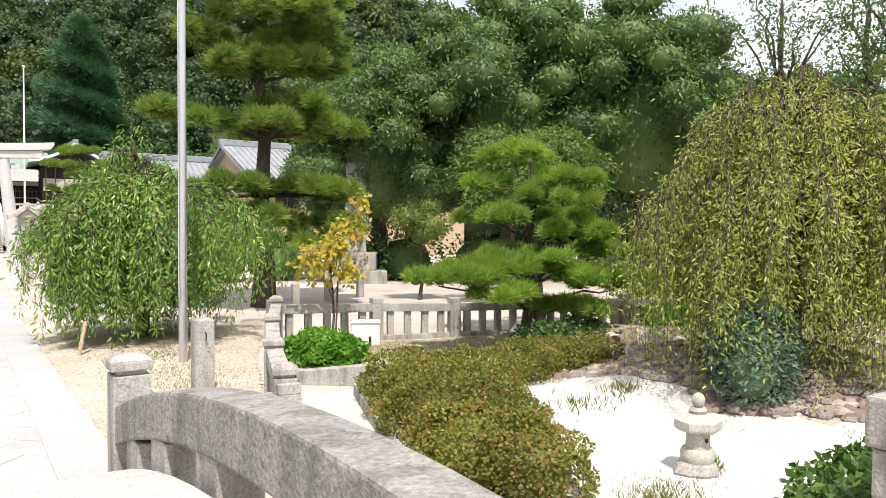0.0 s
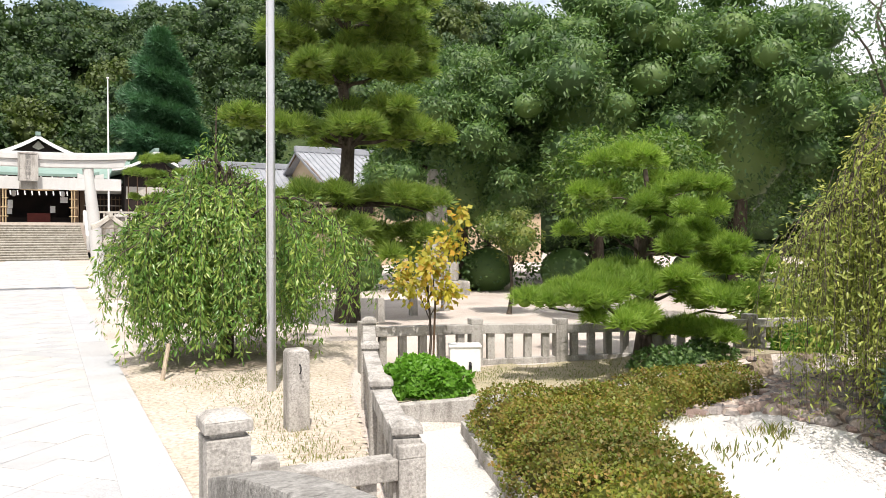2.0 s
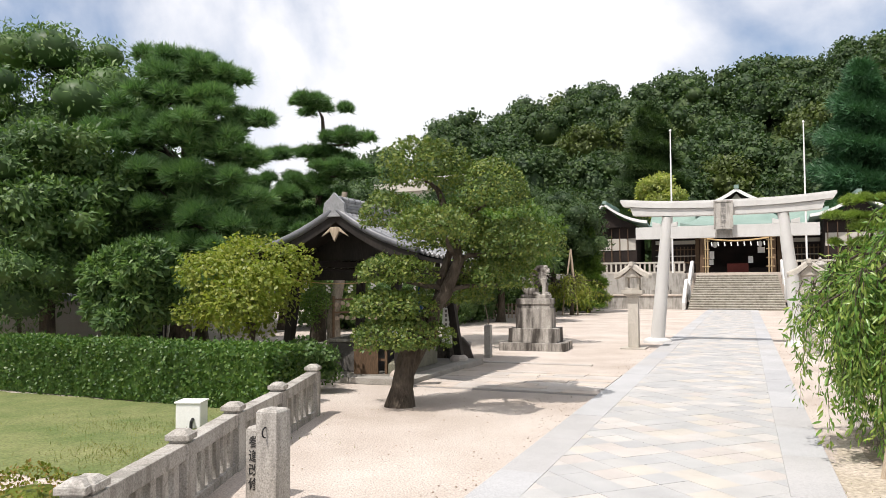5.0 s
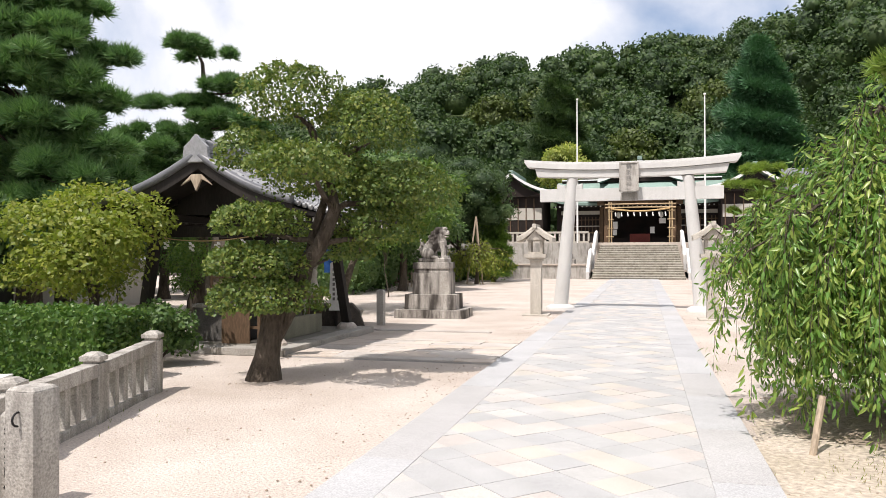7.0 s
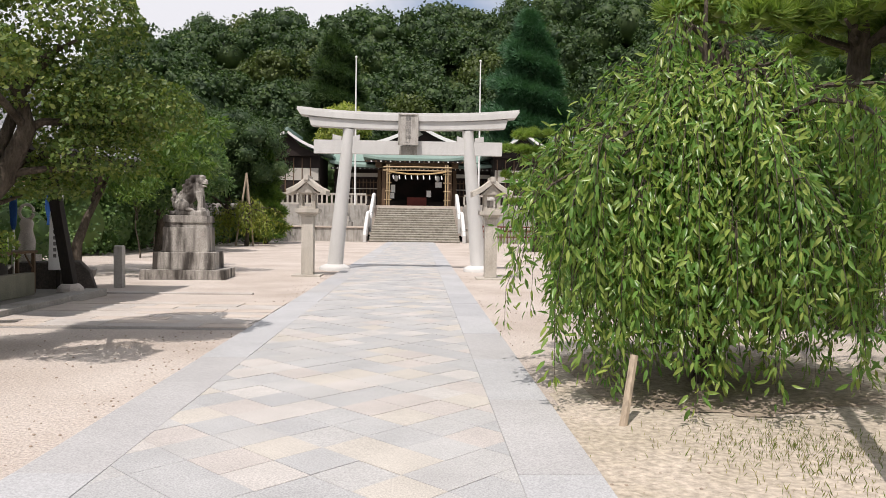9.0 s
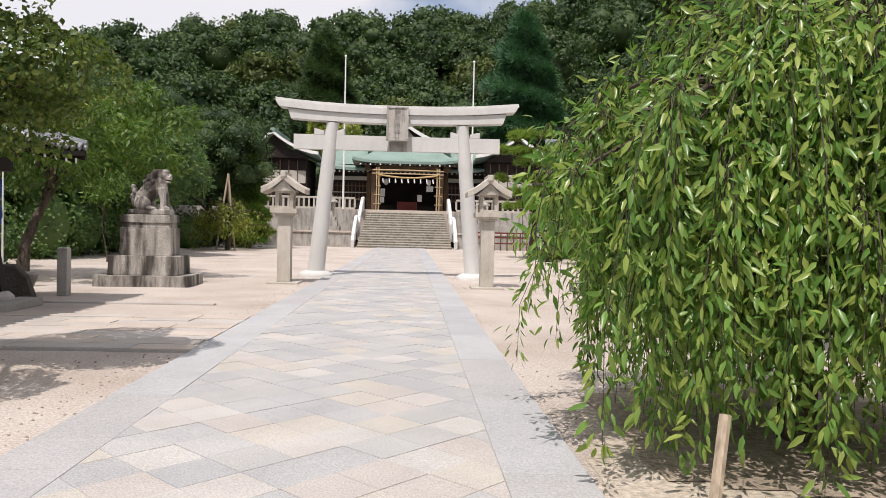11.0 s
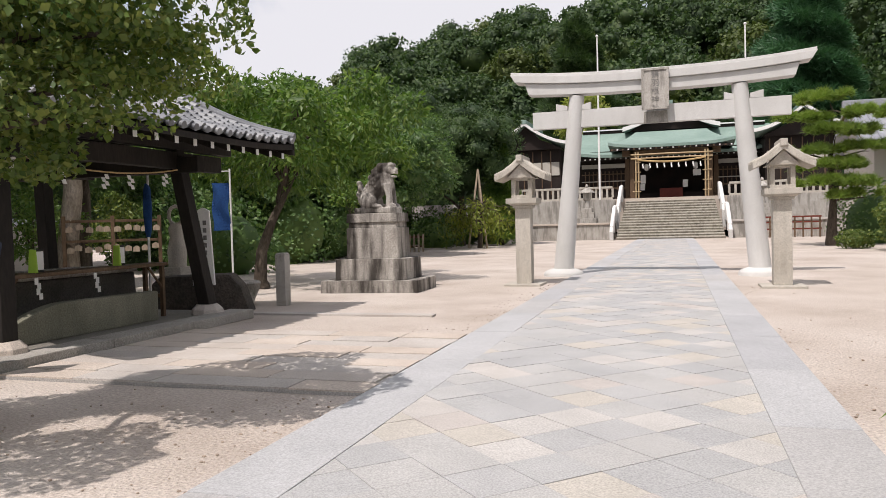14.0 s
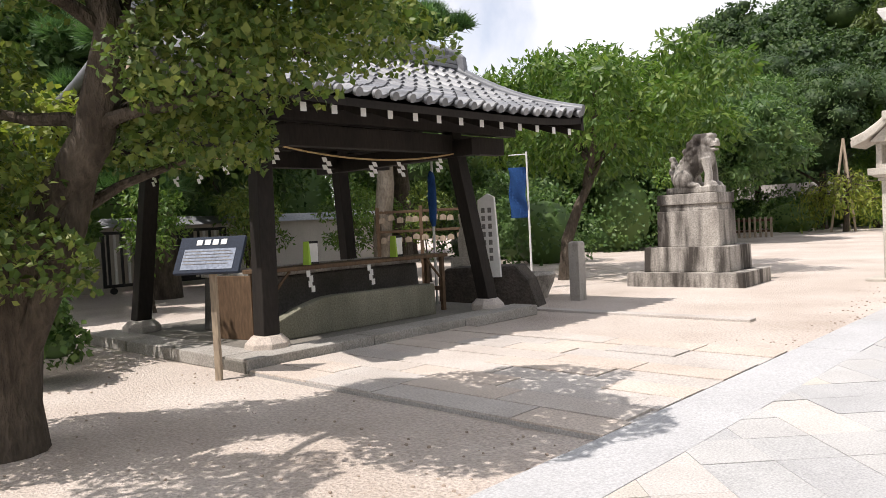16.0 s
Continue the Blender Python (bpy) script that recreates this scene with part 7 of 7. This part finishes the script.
pad_tree("tall_pine", "tall red-barked pine with tiered needle pads", (7.45, -13.1, 0),
         [(0, 0, -0.05), (0.05, 0, 1.5), (-0.05, 0, 3), (0.05, 0.05, 4.5), (-0.1, 0, 6), (0.0, 0, 7.5), (0.1, 0, 9.5)], 0.27,
         [(0.1, 0, 9.6, 1.4, 1.4, 0.5), (-1.3, -0.4, 8.4, 1.5, 1.3, 0.42), (1.3, 0.3, 8.2, 1.5, 1.3, 0.42), (0.2, -1.0, 7.5, 1.6, 1.3, 0.4), (1.5, -0.2, 7.1, 1.3, 1.2, 0.36), (-1.5, 0.2, 6.9, 1.5, 1.2, 0.36), (0.9, -0.6, 6.4, 1.3, 1.1, 0.32), (-0.7, -0.9, 6.2, 1.5, 1.1, 0.32),
          (0.6, -0.8, 5.3, 1.0, 1.0, 0.28), (1.7, 0.2, 5.2, 0.9, 0.9, 0.26), (-2.2, 0.2, 5.0, 1.0, 0.9, 0.28), (-0.8, -1.0, 4.75, 1.3, 1.0, 0.28), (1.6, -0.7, 4.75, 1.3, 1.0, 0.28), (0.5, 1.2, 4.8, 1.3, 1.0, 0.3),
          (-0.6, -0.8, 3.1, 1.3, 1.0, 0.4), (0.9, -0.7, 3.05, 1.4, 1.0, 0.42), (2.0, -0.4, 2.95, 1.1, 1.0, 0.4), (-1.5, -0.2, 2.9, 1.0, 0.9, 0.38), (-0.8, -0.9, 2.3, 1.0, 0.9, 0.35), (0.9, -0.9, 2.2, 1.1, 0.9, 0.35), (0.1, -1.1, 1.7, 1.1, 0.8, 0.35), (2.0, -0.7, 2.1, 0.9, 0.8, 0.3)], 0.29, 700, L_PINE)
pad_tree("tall_pine", "dense blue-green pine beyond the hedge", (-16.2, -9.8, 0),
         [(0, 0, -0.05), (0.1, 0, 2), (0, 0.1, 4), (0.15, 0, 6), (0.1, 0, 8.6)], 0.3,
         [(0.1, 0, 9.2, 1.3, 1.3, 0.6), (1.2, -0.4, 8.6, 1.3, 1.2, 0.55), (-0.9, 0.3, 8.5, 1.3, 1.2, 0.5), (0.2, -0.9, 7.8, 1.7, 1.4, 0.6), (1.9, 0, 7.3, 1.2, 1.2, 0.5), (-1.7, -0.2, 7.2, 1.4, 1.2, 0.5), (0.5, -1.0, 6.5, 1.8, 1.4, 0.6), (2.0, -0.4, 6.0, 1.4, 1.2, 0.5), (-1.9, -0.3, 5.8, 1.6, 1.3, 0.55),
          (0.2, -1.2, 5.3, 1.9, 1.4, 0.6), (2.2, -0.2, 4.7, 1.4, 1.2, 0.5), (-2.4, -0.2, 4.5, 1.5, 1.3, 0.5), (0.4, -1.2, 4.2, 1.9, 1.4, 0.55), (-1.2, -1.0, 3.3, 1.7, 1.3, 0.5), (1.4, -0.8, 3.2, 1.6, 1.3, 0.5), (-0.4, -1.0, 2.3, 1.6, 1.2, 0.45), (0.6, -0.6, 8.4, 1.6, 1.3, 0.6), (-0.6, -0.7, 7.0, 1.6, 1.3, 0.6), (1.3, -0.8, 6.9, 1.5, 1.2, 0.55), (-1.0, -0.9, 5.2, 1.6, 1.3, 0.6), (1.6, -0.9, 5.3, 1.5, 1.2, 0.55), (-1.4, -1.0, 4.0, 1.6, 1.3, 0.5), (2.0, -0.7, 3.9, 1.5, 1.2, 0.5), (-2.6, -0.4, 3.2, 1.5, 1.2, 0.45), (1.4, -1.1, 2.2, 1.4, 1.1, 0.4)], 0.34, 620, L_BPINE)
pad_tree("cloud_pine", "cloud-pruned dark pine behind the pavilion", (-15.0, -3.4, 0),
         [(0, 0, -0.05), (0.2, 0, 2.5), (-0.1, 0.1, 4.5), (0.15, 0, 6.3), (0.3, 0, 7.6), (0.2, 0, 8.9)], 0.26,
         [(0.0, 0, 9.25, 1.3, 1.2, 0.42), (1.5, -0.2, 7.75, 1.2, 1.0, 0.3), (-0.5, -0.2, 7.2, 1.6, 1.3, 0.4), (1.2, -0.5, 6.5, 1.5, 1.2, 0.36), (-1.2, -0.4, 6.1, 1.7, 1.3, 0.38), (0.4, -0.7, 5.5, 1.8, 1.3, 0.38), (-1.8, -0.4, 5.0, 1.6, 1.2, 0.36), (1.6, -0.5, 4.8, 1.6, 1.2, 0.34), (0, -0.9, 4.2, 1.9, 1.3, 0.38), (-1.4, -0.6, 3.4, 1.6, 1.2, 0.35), (1.3, -0.7, 3.3, 1.5, 1.2, 0.35)], 0.30, 640, L_BPINE)
pad_tree("garden_pine", "rounded garden pine beside the stairs", (7.3, 18.5, 0),
         [(0, 0, -0.05), (0.1, 0, 2), (0, 0, 4), (0.1, 0, 6.2)], 0.2,
         [(0.1, -0.9, 2.7, 1.5, 1.1, 0.4), (1.3, -0.6, 2.2, 1.2, 1.0, 0.4), (0, 0, 6.6, 1.3, 1.2, 0.45), (1.2, -0.3, 5.8, 1.2, 1.1, 0.4), (-1.2, -0.2, 5.7, 1.2, 1.1, 0.4), (0.1, -0.7, 5.0, 1.5, 1.1, 0.42), (1.5, -0.3, 4.3, 1.2, 1.0, 0.4), (-1.4, -0.3, 4.2, 1.2, 1.0, 0.4), (0.2, -0.8, 3.5, 1.5, 1.1, 0.4)], 0.3, 480, L_PINE)
pad_tree("cloud_pine", "tiered clipped tree at the garden's edge", (20.5, -23.6, 0),
         [(0, 0, -0.05), (0.1, 0, 2), (-0.1, 0, 4), (0, 0, 6)], 0.2,
         [(0, 0, 6.1, 1.0, 0.9, 0.4), (0.9, -0.3, 5.3, 0.9, 0.8, 0.35), (-0.9, 0.1, 5.0, 0.9, 0.8, 0.35), (0.6, -0.3, 4.2, 1.1, 0.9, 0.35), (-0.8, -0.2, 3.7, 1.0, 0.9, 0.35), (0.7, -0.4, 3.0, 1.1, 0.9, 0.35), (-0.6, -0.3, 2.3, 1.1, 0.9, 0.35), (0.7, -0.3, 1.6, 1.1, 0.9, 0.35)], 0.08, 2600, L_CLIP, tmpl=T_WIDE, part_name="leaf_pad")

# ---- broadleaf trees round the court ----
sap = broad_tree("yellow_sapling", "slender sapling with yellowing leaves in the bed", (6.05, -20.5, 0), 1.9, [(0, 0, 1.75, 0.42, 0.4, 0.5), (0.45, 0.1, 2.1, 0.3, 0.28, 0.4), (-0.4, 0, 1.55, 0.35, 0.3, 0.35), (0.6, 0, 2.6, 0.16, 0.15, 0.3), (0.2, -0.1, 1.35, 0.4, 0.3, 0.3)], 900, 0.11, L_YELLOW, r=0.025, tmpl=T_WIDE, inner=False, lo=0.2, droop=0.6)
solo("sapling_stake", Shape().tube([(6.12, -20.5, -0.05), (6.2, -20.45, 1.4)], 0.018, 6), BROWN, "thin brown stake beside the sapling", "stake")
broad_tree("cherry_tree", "leafy green cherry with a leaning dark trunk", (-9.2, -3.6, 0), 3.0, heap(0.3, 1.2, 3.5, 3.6, 3.6, 2.0, 44, 0.4, 0.8, 21), 14000, 0.2, L_YOUNG, r=0.15, droop=0.55, lean=(0.5, 0.8), inner=False, lo=0.5, branches=8)
broad_tree("cherry_sapling", "thin young cherry with a few fresh leaves", (-11.2, 6.2, 0), 2.2, heap(0, 0, 2.6, 0.8, 0.8, 0.9, 6, 0.3, 0.5, 5), 900, 0.16, L_YOUNG, r=0.03, inner=False, lo=0.3)
broad_tree("garden_cherry", "fresh green leafy tree behind the low pine", (14.2, -16.6, 0), 2.6, heap(0, 0, 3.3, 2.3, 2.1, 1.6, 20, 0.55, 0.9, 31), 11000, 0.16, L_YOUNG, r=0.1, droop=0.5, inner=False, lo=0.55)
broad_tree("small_evergreen", "small rounded evergreen by the monument", (12.2, -13.6, 0), 1.6, heap(0, 0, 2.1, 0.85, 0.85, 1.0, 8, 0.35, 0.55, 8), 3200, 0.10, L_CLIP, r=0.06)
for k, (x, y, h, rr, rz, mat, seed) in enumerate(((15.2, -5.6, 6.8, 3.6, 4.0, L_DARK, 41), (19.5, -8.5, 9.6, 4.4, 5.4, L_DARK, 42), (24.0, -11.5, 9.2, 4.2, 5.0, L_DARK, 43), (17.5, -1.0, 9.0, 4.4, 4.6, L_DARK, 44), (25.0, -5.5, 10.4, 5.0, 5.4, L_DARK, 45), (28.5, -15.5, 5.6, 3.0, 3.6, L_DARK, 47))):
    broad_tree("evergreen_oak", "tall dark evergreen with glossy leaves", (x, y, 0), h, heap(0, 0, h * 0.66, rr, rr, rz * 1.15, 70, rr * 0.15, rr * 0.30, seed), 30000, 0.20, mat, r=0.28, droop=0.35, group="court evergreens", branches=6)
for k, (x, y, h, seed) in enumerate(((33, -12, 13.5, 51), (34, -15.5, 13, 52), (31, -18.5, 12.5, 53), (35, -20.5, 12.5, 54), (30, -21.5, 11.5, 55))):
    broad_tree("thin_tree", "tall thinly leaved tree against the sky", (x, y, 0), h, heap(0, 0, h * 0.72, 2.8, 2.8, 4.6, 34, 0.5, 0.9, seed), 2000, 0.24, L_DARK, r=0.2, group="thin trees", inner=False, lo=0.3, branches=14)
# Seeds 76, 84, 85: invented trees that shade ground and wall behind the pavilion.
for k, (x, y, h, rr, mat, seed) in enumerate(((-12.5, 12.5, 6.2, 3.2, L_DARK, 61), (-16.5, 8.5, 6.0, 3.2, L_DARK, 62), (-15.0, 18.5, 8.5, 4.0, L_DARK, 63), (-20.5, 2.5, 6.6, 3.4, L_DARK, 64), (-22.0, 14.0, 8.5, 4.4, L_FOREST, 65), (-13.0, 27.5, 9.5, 4.4, L_FOREST, 66), (-19.5, 26.0, 11.0, 5.0, L_FOREST, 67),
                                           (-25.0, -7.5, 13.0, 4.4, L_DARK, 68), (-18.4, -13.0, 7.0, 2.6, L_DARK, 84), (-18.6, -6.0, 6.5, 2.6, L_DARK, 85), (-17.0, 13.5, 6.5, 3.4, L_DARK, 86), (-22.0, 21.0, 8.5, 4.2, L_DARK, 87), (-26.0, 30.0, 10.0, 4.6, L_FOREST, 88), (-24.0, -13.5, 8.0, 3.6, L_DARK, 69), (-27, 6.0, 8.0, 4.0, L_FOREST, 70), (-18.5, 32.5, 11.5, 4.8, L_FOREST, 71), (-22.0, -20.0, 7.5, 3.6, L_DARK, 72), (-30, -14, 9, 4, L_DARK, 73), (-31, -2, 9, 4.2, L_DARK, 74), (-30, -26, 9, 4, L_DARK, 75), (-14.3, -13.6, 3.4, 1.4, L_DARK, 76), (21, 2, 8, 4, L_DARK, 80), (30, -6, 9, 4, L_DARK, 81), (33, -26, 8, 4, L_DARK, 82), (26, -30, 7, 4, L_DARK, 83))):
    broad_tree("woodland_tree", "dense green broadleaf tree at the edge of the court", (x, y, 0), h * 0.8, heap(0, 0, h * 0.54, rr, rr, h * 0.46, 48, rr * 0.17, rr * 0.33, seed), 17000, 0.22, mat, r=0.22, group="woodland edge", branches=5)
mound("hedge_belt", "dark evergreen undergrowth at the court's far edge", [(9 + 2.4 * k, -3.5 - 1.1 * k + 1.0 * (k % 2), 0.8, 1.7, 1.3, 1.3) for k in range(8)] + [(-23.2, -19 + 2.6 * k, 2.2, 1.7, 1.9, 2.6) for k in range(8)], 14000, 0.15, L_DARK)
mound("hedge_belt", "dark shrubs closing the court by the woods", [(-13.5 - 1.8 * k, 1.5 + 1.4 * k, 0.9, 1.5, 1.4, 1.5) for k in range(5)] + [(9.5 + 2.3 * k, 20.5 + 0.5 * (k % 2), 1.0, 1.7, 1.3, 1.9) for k in range(5)], 12000, 0.16, L_DARK)
mound("hedge_belt", "green shrubs beyond the garden fence", [(14.8 + 2.0 * k, -20.6 - 0.5 * k, 0.6, 1.4, 1.1, 1.0) for k in range(6)] + [(20 + 2 * k, -25 - 1.2 * k, 0.9, 1.6, 1.5, 1.4) for k in range(4)], 12000, 0.13, L_CLIP)
mound("hedge_belt", "tall dark shrubs under the woodland edge", [(-14.5 - 2.2 * (k % 4), 8.0 + 3.2 * (k // 4) + 0.8 * (k % 2), 1.4, 1.7, 1.5, 2.0) for k in range(12)], 14000, 0.18, L_DARK)
mound("hedge_belt", "dark undergrowth beneath the woodland trees", [(-14 - 2.6 * k + 1.2 * (k % 2), 11 - 3.0 * k + 14 * (k % 3 == 0), 0.6, 1.8, 1.6, 1.3) for k in range(7)] + [(-11.5 - 2.4 * k, 30.5, 0.9, 1.9, 1.4, 1.6) for k in range(5)], 16000, 0.16, L_DARK)
broad_tree("pomegranate_shrub", "dark shrub with a few red flowers", (-17.5, -14.5, 0), 1.6, heap(0, 0, 2.0, 1.7, 1.5, 1.4, 10, 0.5, 0.8, 19), 4200, 0.14, L_DARK, r=0.08, category="shrub")

for k, (x, y, r) in enumerate(((-13.2, -11.5, 0.9), (-14.0, -9.0, 1.0), (-13.0, -6.8, 0.8), (-15.5, -12.8, 1.1), (-14.5, -4.6, 0.9), (-12.4, -4.9, 0.7), (-16.5, -7.0, 0.9))):
    broad_tree("garden_shrub", "loose green shrub between pavilion and boundary wall", (x, y, 0), 1.3, heap(0, 0, 1.35, r * 0.7, r * 0.7, 1.1, 9, 0.28, 0.45, 90 + k), 1500, 0.12, L_CLIP if k % 2 else L_YOUNG, r=0.03, category="shrub", inner=False, lo=0.35, group="wall shrubs")
solo("bare_trunk", Shape().tube([(-12.6, -6.2, -0.1), (-12.7, -6.1, 1.2), (-12.4, -6.2, 2.4), (-12.6, -6.0, 3.6), (-12.3, -6.0, 5.5)], [0.26, 0.22, 0.2, 0.17, 0.1], 12), PALEBARK, "grey tree trunk behind the water pavilion", "tree", smooth=True)


def conifer(label, at, h, r, n, size, mat, group=""):
    t = thing("conifer", label, "tree", at, group)
    part("trunk", Shape().tube([(0, 0, -0.1), (0, 0, h * 0.5), (0, 0, h * 0.97)], [r * 0.12, r * 0.08, 0.02], 10), BARK, t, smooth=True)
    u, a = RNG.random(n) ** 0.62, RNG.uniform(0, 2 * math.pi, n)
    z = h * (1 - u * 0.93)
    tier = 0.8 + 0.24 * np.sin(z * (14 / max(2, h * 0.35)) + a * 2) + 0.12 * np.sin(5 * a)
    q = r * (1.15 * u ** 0.62 - 0.15 * u) * tier * RNG.uniform(0.6, 1.0, n)
    p = np.stack([np.cos(a) * q, np.sin(a) * q, z], 1)
    o = np.stack([np.cos(a), np.sin(a), 0 * a], 1)
    part("crown", scatter_mesh("crown", p, o * 0.9 + rand_dirs(n) * 0.45 + np.array([0, 0, 0.15]), o + np.array([0, 0, 0.8]) + rand_dirs(n) * 0.5, size * RNG.uniform(0.7, 1.3, n), T_SPRAY, mat), None, t)
    return t


conifer("tall blue-green cedar behind the shrine", (12.0, 56, 2), 22.5, 6.6, 16000, 0.95, L_CEDAR)
conifer("dark pointed cedar on the slope", (-10.5, 70, 4), 21.5, 6.5, 9000, 1.1, L_FOREST)
conifer("slender fresh green conifer by the terrace", (-10.2, 27.0, 0), 6.6, 1.5, 4200, 0.42, L_YOUNG)
broad_tree("golden_tree", "yellowish tree behind the shrine", (-7.5, 54, 2.6), 7, heap(0, 0, 8.0, 2.6, 2.6, 3.2, 14, 0.8, 1.3, 77), 3500, 0.4, L_GOLD, r=0.2)


# ---- wooded hill ----
def hill_height(x, y):
    r, az = math.hypot(x, y + 10), math.degrees(math.atan2(x, y + 10))
    keys = [(-180, 0), (-60, 0), (-40, 9), (-30, 24), (-24, 32.5), (-12, 39.5), (0, 42), (10, 45), (20, 52), (30, 54), (40, 44), (55, 30), (75, 20), (100, 0), (180, 0)]
    for (a, ha), (b, hb) in zip(keys, keys[1:]):
        if a <= az <= b:
            top = ha + (hb - ha) * (az - a) / (b - a)
            break
    k = min(1, max(0, (r - 68) / 100))
    k = k * k * (3 - 2 * k)
    return top * k + (1.5 if r > 68 else 0) * noise.noise((x * 0.03, y * 0.03, 0)) - (0.0 if k > 0 else 0.5)


def wooded_hill():
    hs = Shape()
    na, nr = 60, 16
    for i in range(na + 1):
        az = radians(-62 + 160 * i / na)
        for j in range(nr + 1):
            r = 66 + 170 * j / nr
            x, y = r * math.sin(az), r * math.cos(az) - 10
            hs.v.append((x, y, hill_height(x, y)))
    w = nr + 1
    hs.f = [(i * w + j, (i + 1) * w + j, (i + 1) * w + j + 1, i * w + j + 1) for i in range(na) for j in range(nr)]
    hill = solo("hill", hs, surface("mossy_forest_floor", [(0.03, 0.05, 0.015), (0.07, 0.10, 0.03)], 0.3, 3, 0.95, 1.0, bump_dist=0.3), "steep wooded hill behind the shrine", "hill", smooth=True, kind="structure")
    P, O, S, blobs = {0: [], 1: []}, {0: [], 1: []}, {0: [], 1: []}, {0: [], 1: []}
    az = -50.0
    while az < 78:
        r = 70.0
        while r < 194:
            a, q = radians(az + RNG.uniform(-1.7, 1.7)), r + RNG.uniform(-3, 3)
            x, y = q * math.sin(a), q * math.cos(a) - 10
            z = hill_height(x, y)
            s = RNG.uniform(3.4, 6.4) * (0.85 + 0.15 * r / 120)
            if z < 2.0 and r > 100:
                r += 8
                continue
            kind = 1 if RNG.random() < 0.12 else 0
            c = [(x, y, z + 4.2, s, s, s * 0.85)]
            for k in range(9):
                u, w = rand_dirs(1)[0], s * RNG.uniform(0.26, 0.46)
                c.append((x + u[0] * s * 0.82, y + u[1] * s * 0.82, z + 4.4 + abs(u[2]) * s * 0.8, w, w, w * 0.85))
            p, o = shell(c, int(1250 if r < 130 else 900), 0.78, 1.1, 0.1)
            P[kind].append(p), O[kind].append(o), S[kind].append(np.full(len(p), 0.07 * s + 0.32))
            blobs[kind] += c
            r += 5.5 + s * 0.85
        az += 3.6
    for kind, nm, mat, lab in ((0, "hill_woods", L_FOREST, "dense green broadleaf woods covering the hill"), (1, "hill_olive_trees", L_OLIVE, "olive-toned trees scattered through the hill woods")):
        p, o, s = np.concatenate(P[kind]), np.concatenate(O[kind]), np.concatenate(S[kind])
        me = scatter_mesh(nm, p, o * 0.15 + rand_dirs(len(p)) * 0.9, o * 1.1 + rand_dirs(len(p)) * 0.7 + np.array([0, 0, 0.3]), s * RNG.uniform(0.7, 1.3, len(p)), T_WIDE, mat, core(blobs[kind], 0.7))
        tagged(new(nm, me), lab, "forest", "", "stuff")


wooded_hill()


# ---- grass, clods, small litter ----
def grass(name, label, spots, n, size):
    pts = []
    for k in range(n):
        cx, cy, rx, ry = spots[k % len(spots)]
        x, y = cx + RNG.normal() * rx * 0.5, cy + RNG.normal() * ry * 0.5
        pts.append((x, y, ground_z(x, y) + 0.005))
    p = np.array(pts)
    d = np.array([0, 0, 1.0]) + rand_dirs(len(p)) * 0.6
    d[:, 2] = np.abs(d[:, 2])
    tagged(new(name, scatter_mesh(name, p, d, rand_dirs(len(p)), size * RNG.uniform(0.5, 1.4, len(p)), (T_LEAF[0] * np.array([1, 0.35, 1]), T_LEAF[1]), L_GRASS)), label, "grass", "", "stuff")


grass("lawn_grass", "thin dry grass tufts on the verges and beds", [(3.2, -21.5, 0.8, 1.6), (3.3, -19.6, 1.0, 0.8), (3.0, -23.8, 0.5, 1.4), (7.3, -21.4, 2.2, 0.8), (9.0, -21.9, 1.8, 0.6), (8.6, -23.75, 1.0, 0.3), (10.2, -28.3, 1.2, 0.3), (5.9, -28.1, 0.5, 0.35), (-8, -19.6, 2.2, 1.0), (-7.0, -21.2, 1.2, 0.7), (6.5, -21.0, 1.6, 0.6)], 11000, 0.05)
grass("pond_weeds", "sparse weeds growing in the white gravel", [(7.6, -25.2, 0.7, 0.5), (5.7, -28.3, 0.35, 0.3), (6.9, -27.9, 0.15, 0.1), (8.7, -25.0, 0.3, 0.3)], 420, 0.12)


def clods():
    s = Shape()
    for k in range(800):
        kind = k % 5
        if kind < 2:
            x, y = PX0 - abs(RNG.normal()) * 0.35 - 0.03, RNG.uniform(-24, -2)
            if -13.9 < y < -10.5:
                continue
        elif kind == 2:
            x, y = PX1 + abs(RNG.normal()) * 0.4 + 0.03, RNG.uniform(-24, -2)
        else:
            x, y = RNG.uniform(-8, PX0 - 0.2), RNG.uniform(-21, -14.0)
        r = RNG.uniform(0.004, 0.014)
        s.ball((x, y, r * 0.4), (r * 1.2, r, r * 0.7), 5, 4)
    tagged(solo("sand_clods", s, CLOD, "small clods and litter lying on the sand", "debris"), kind="stuff")


clods()
lay_slabs()
lay_tiles()
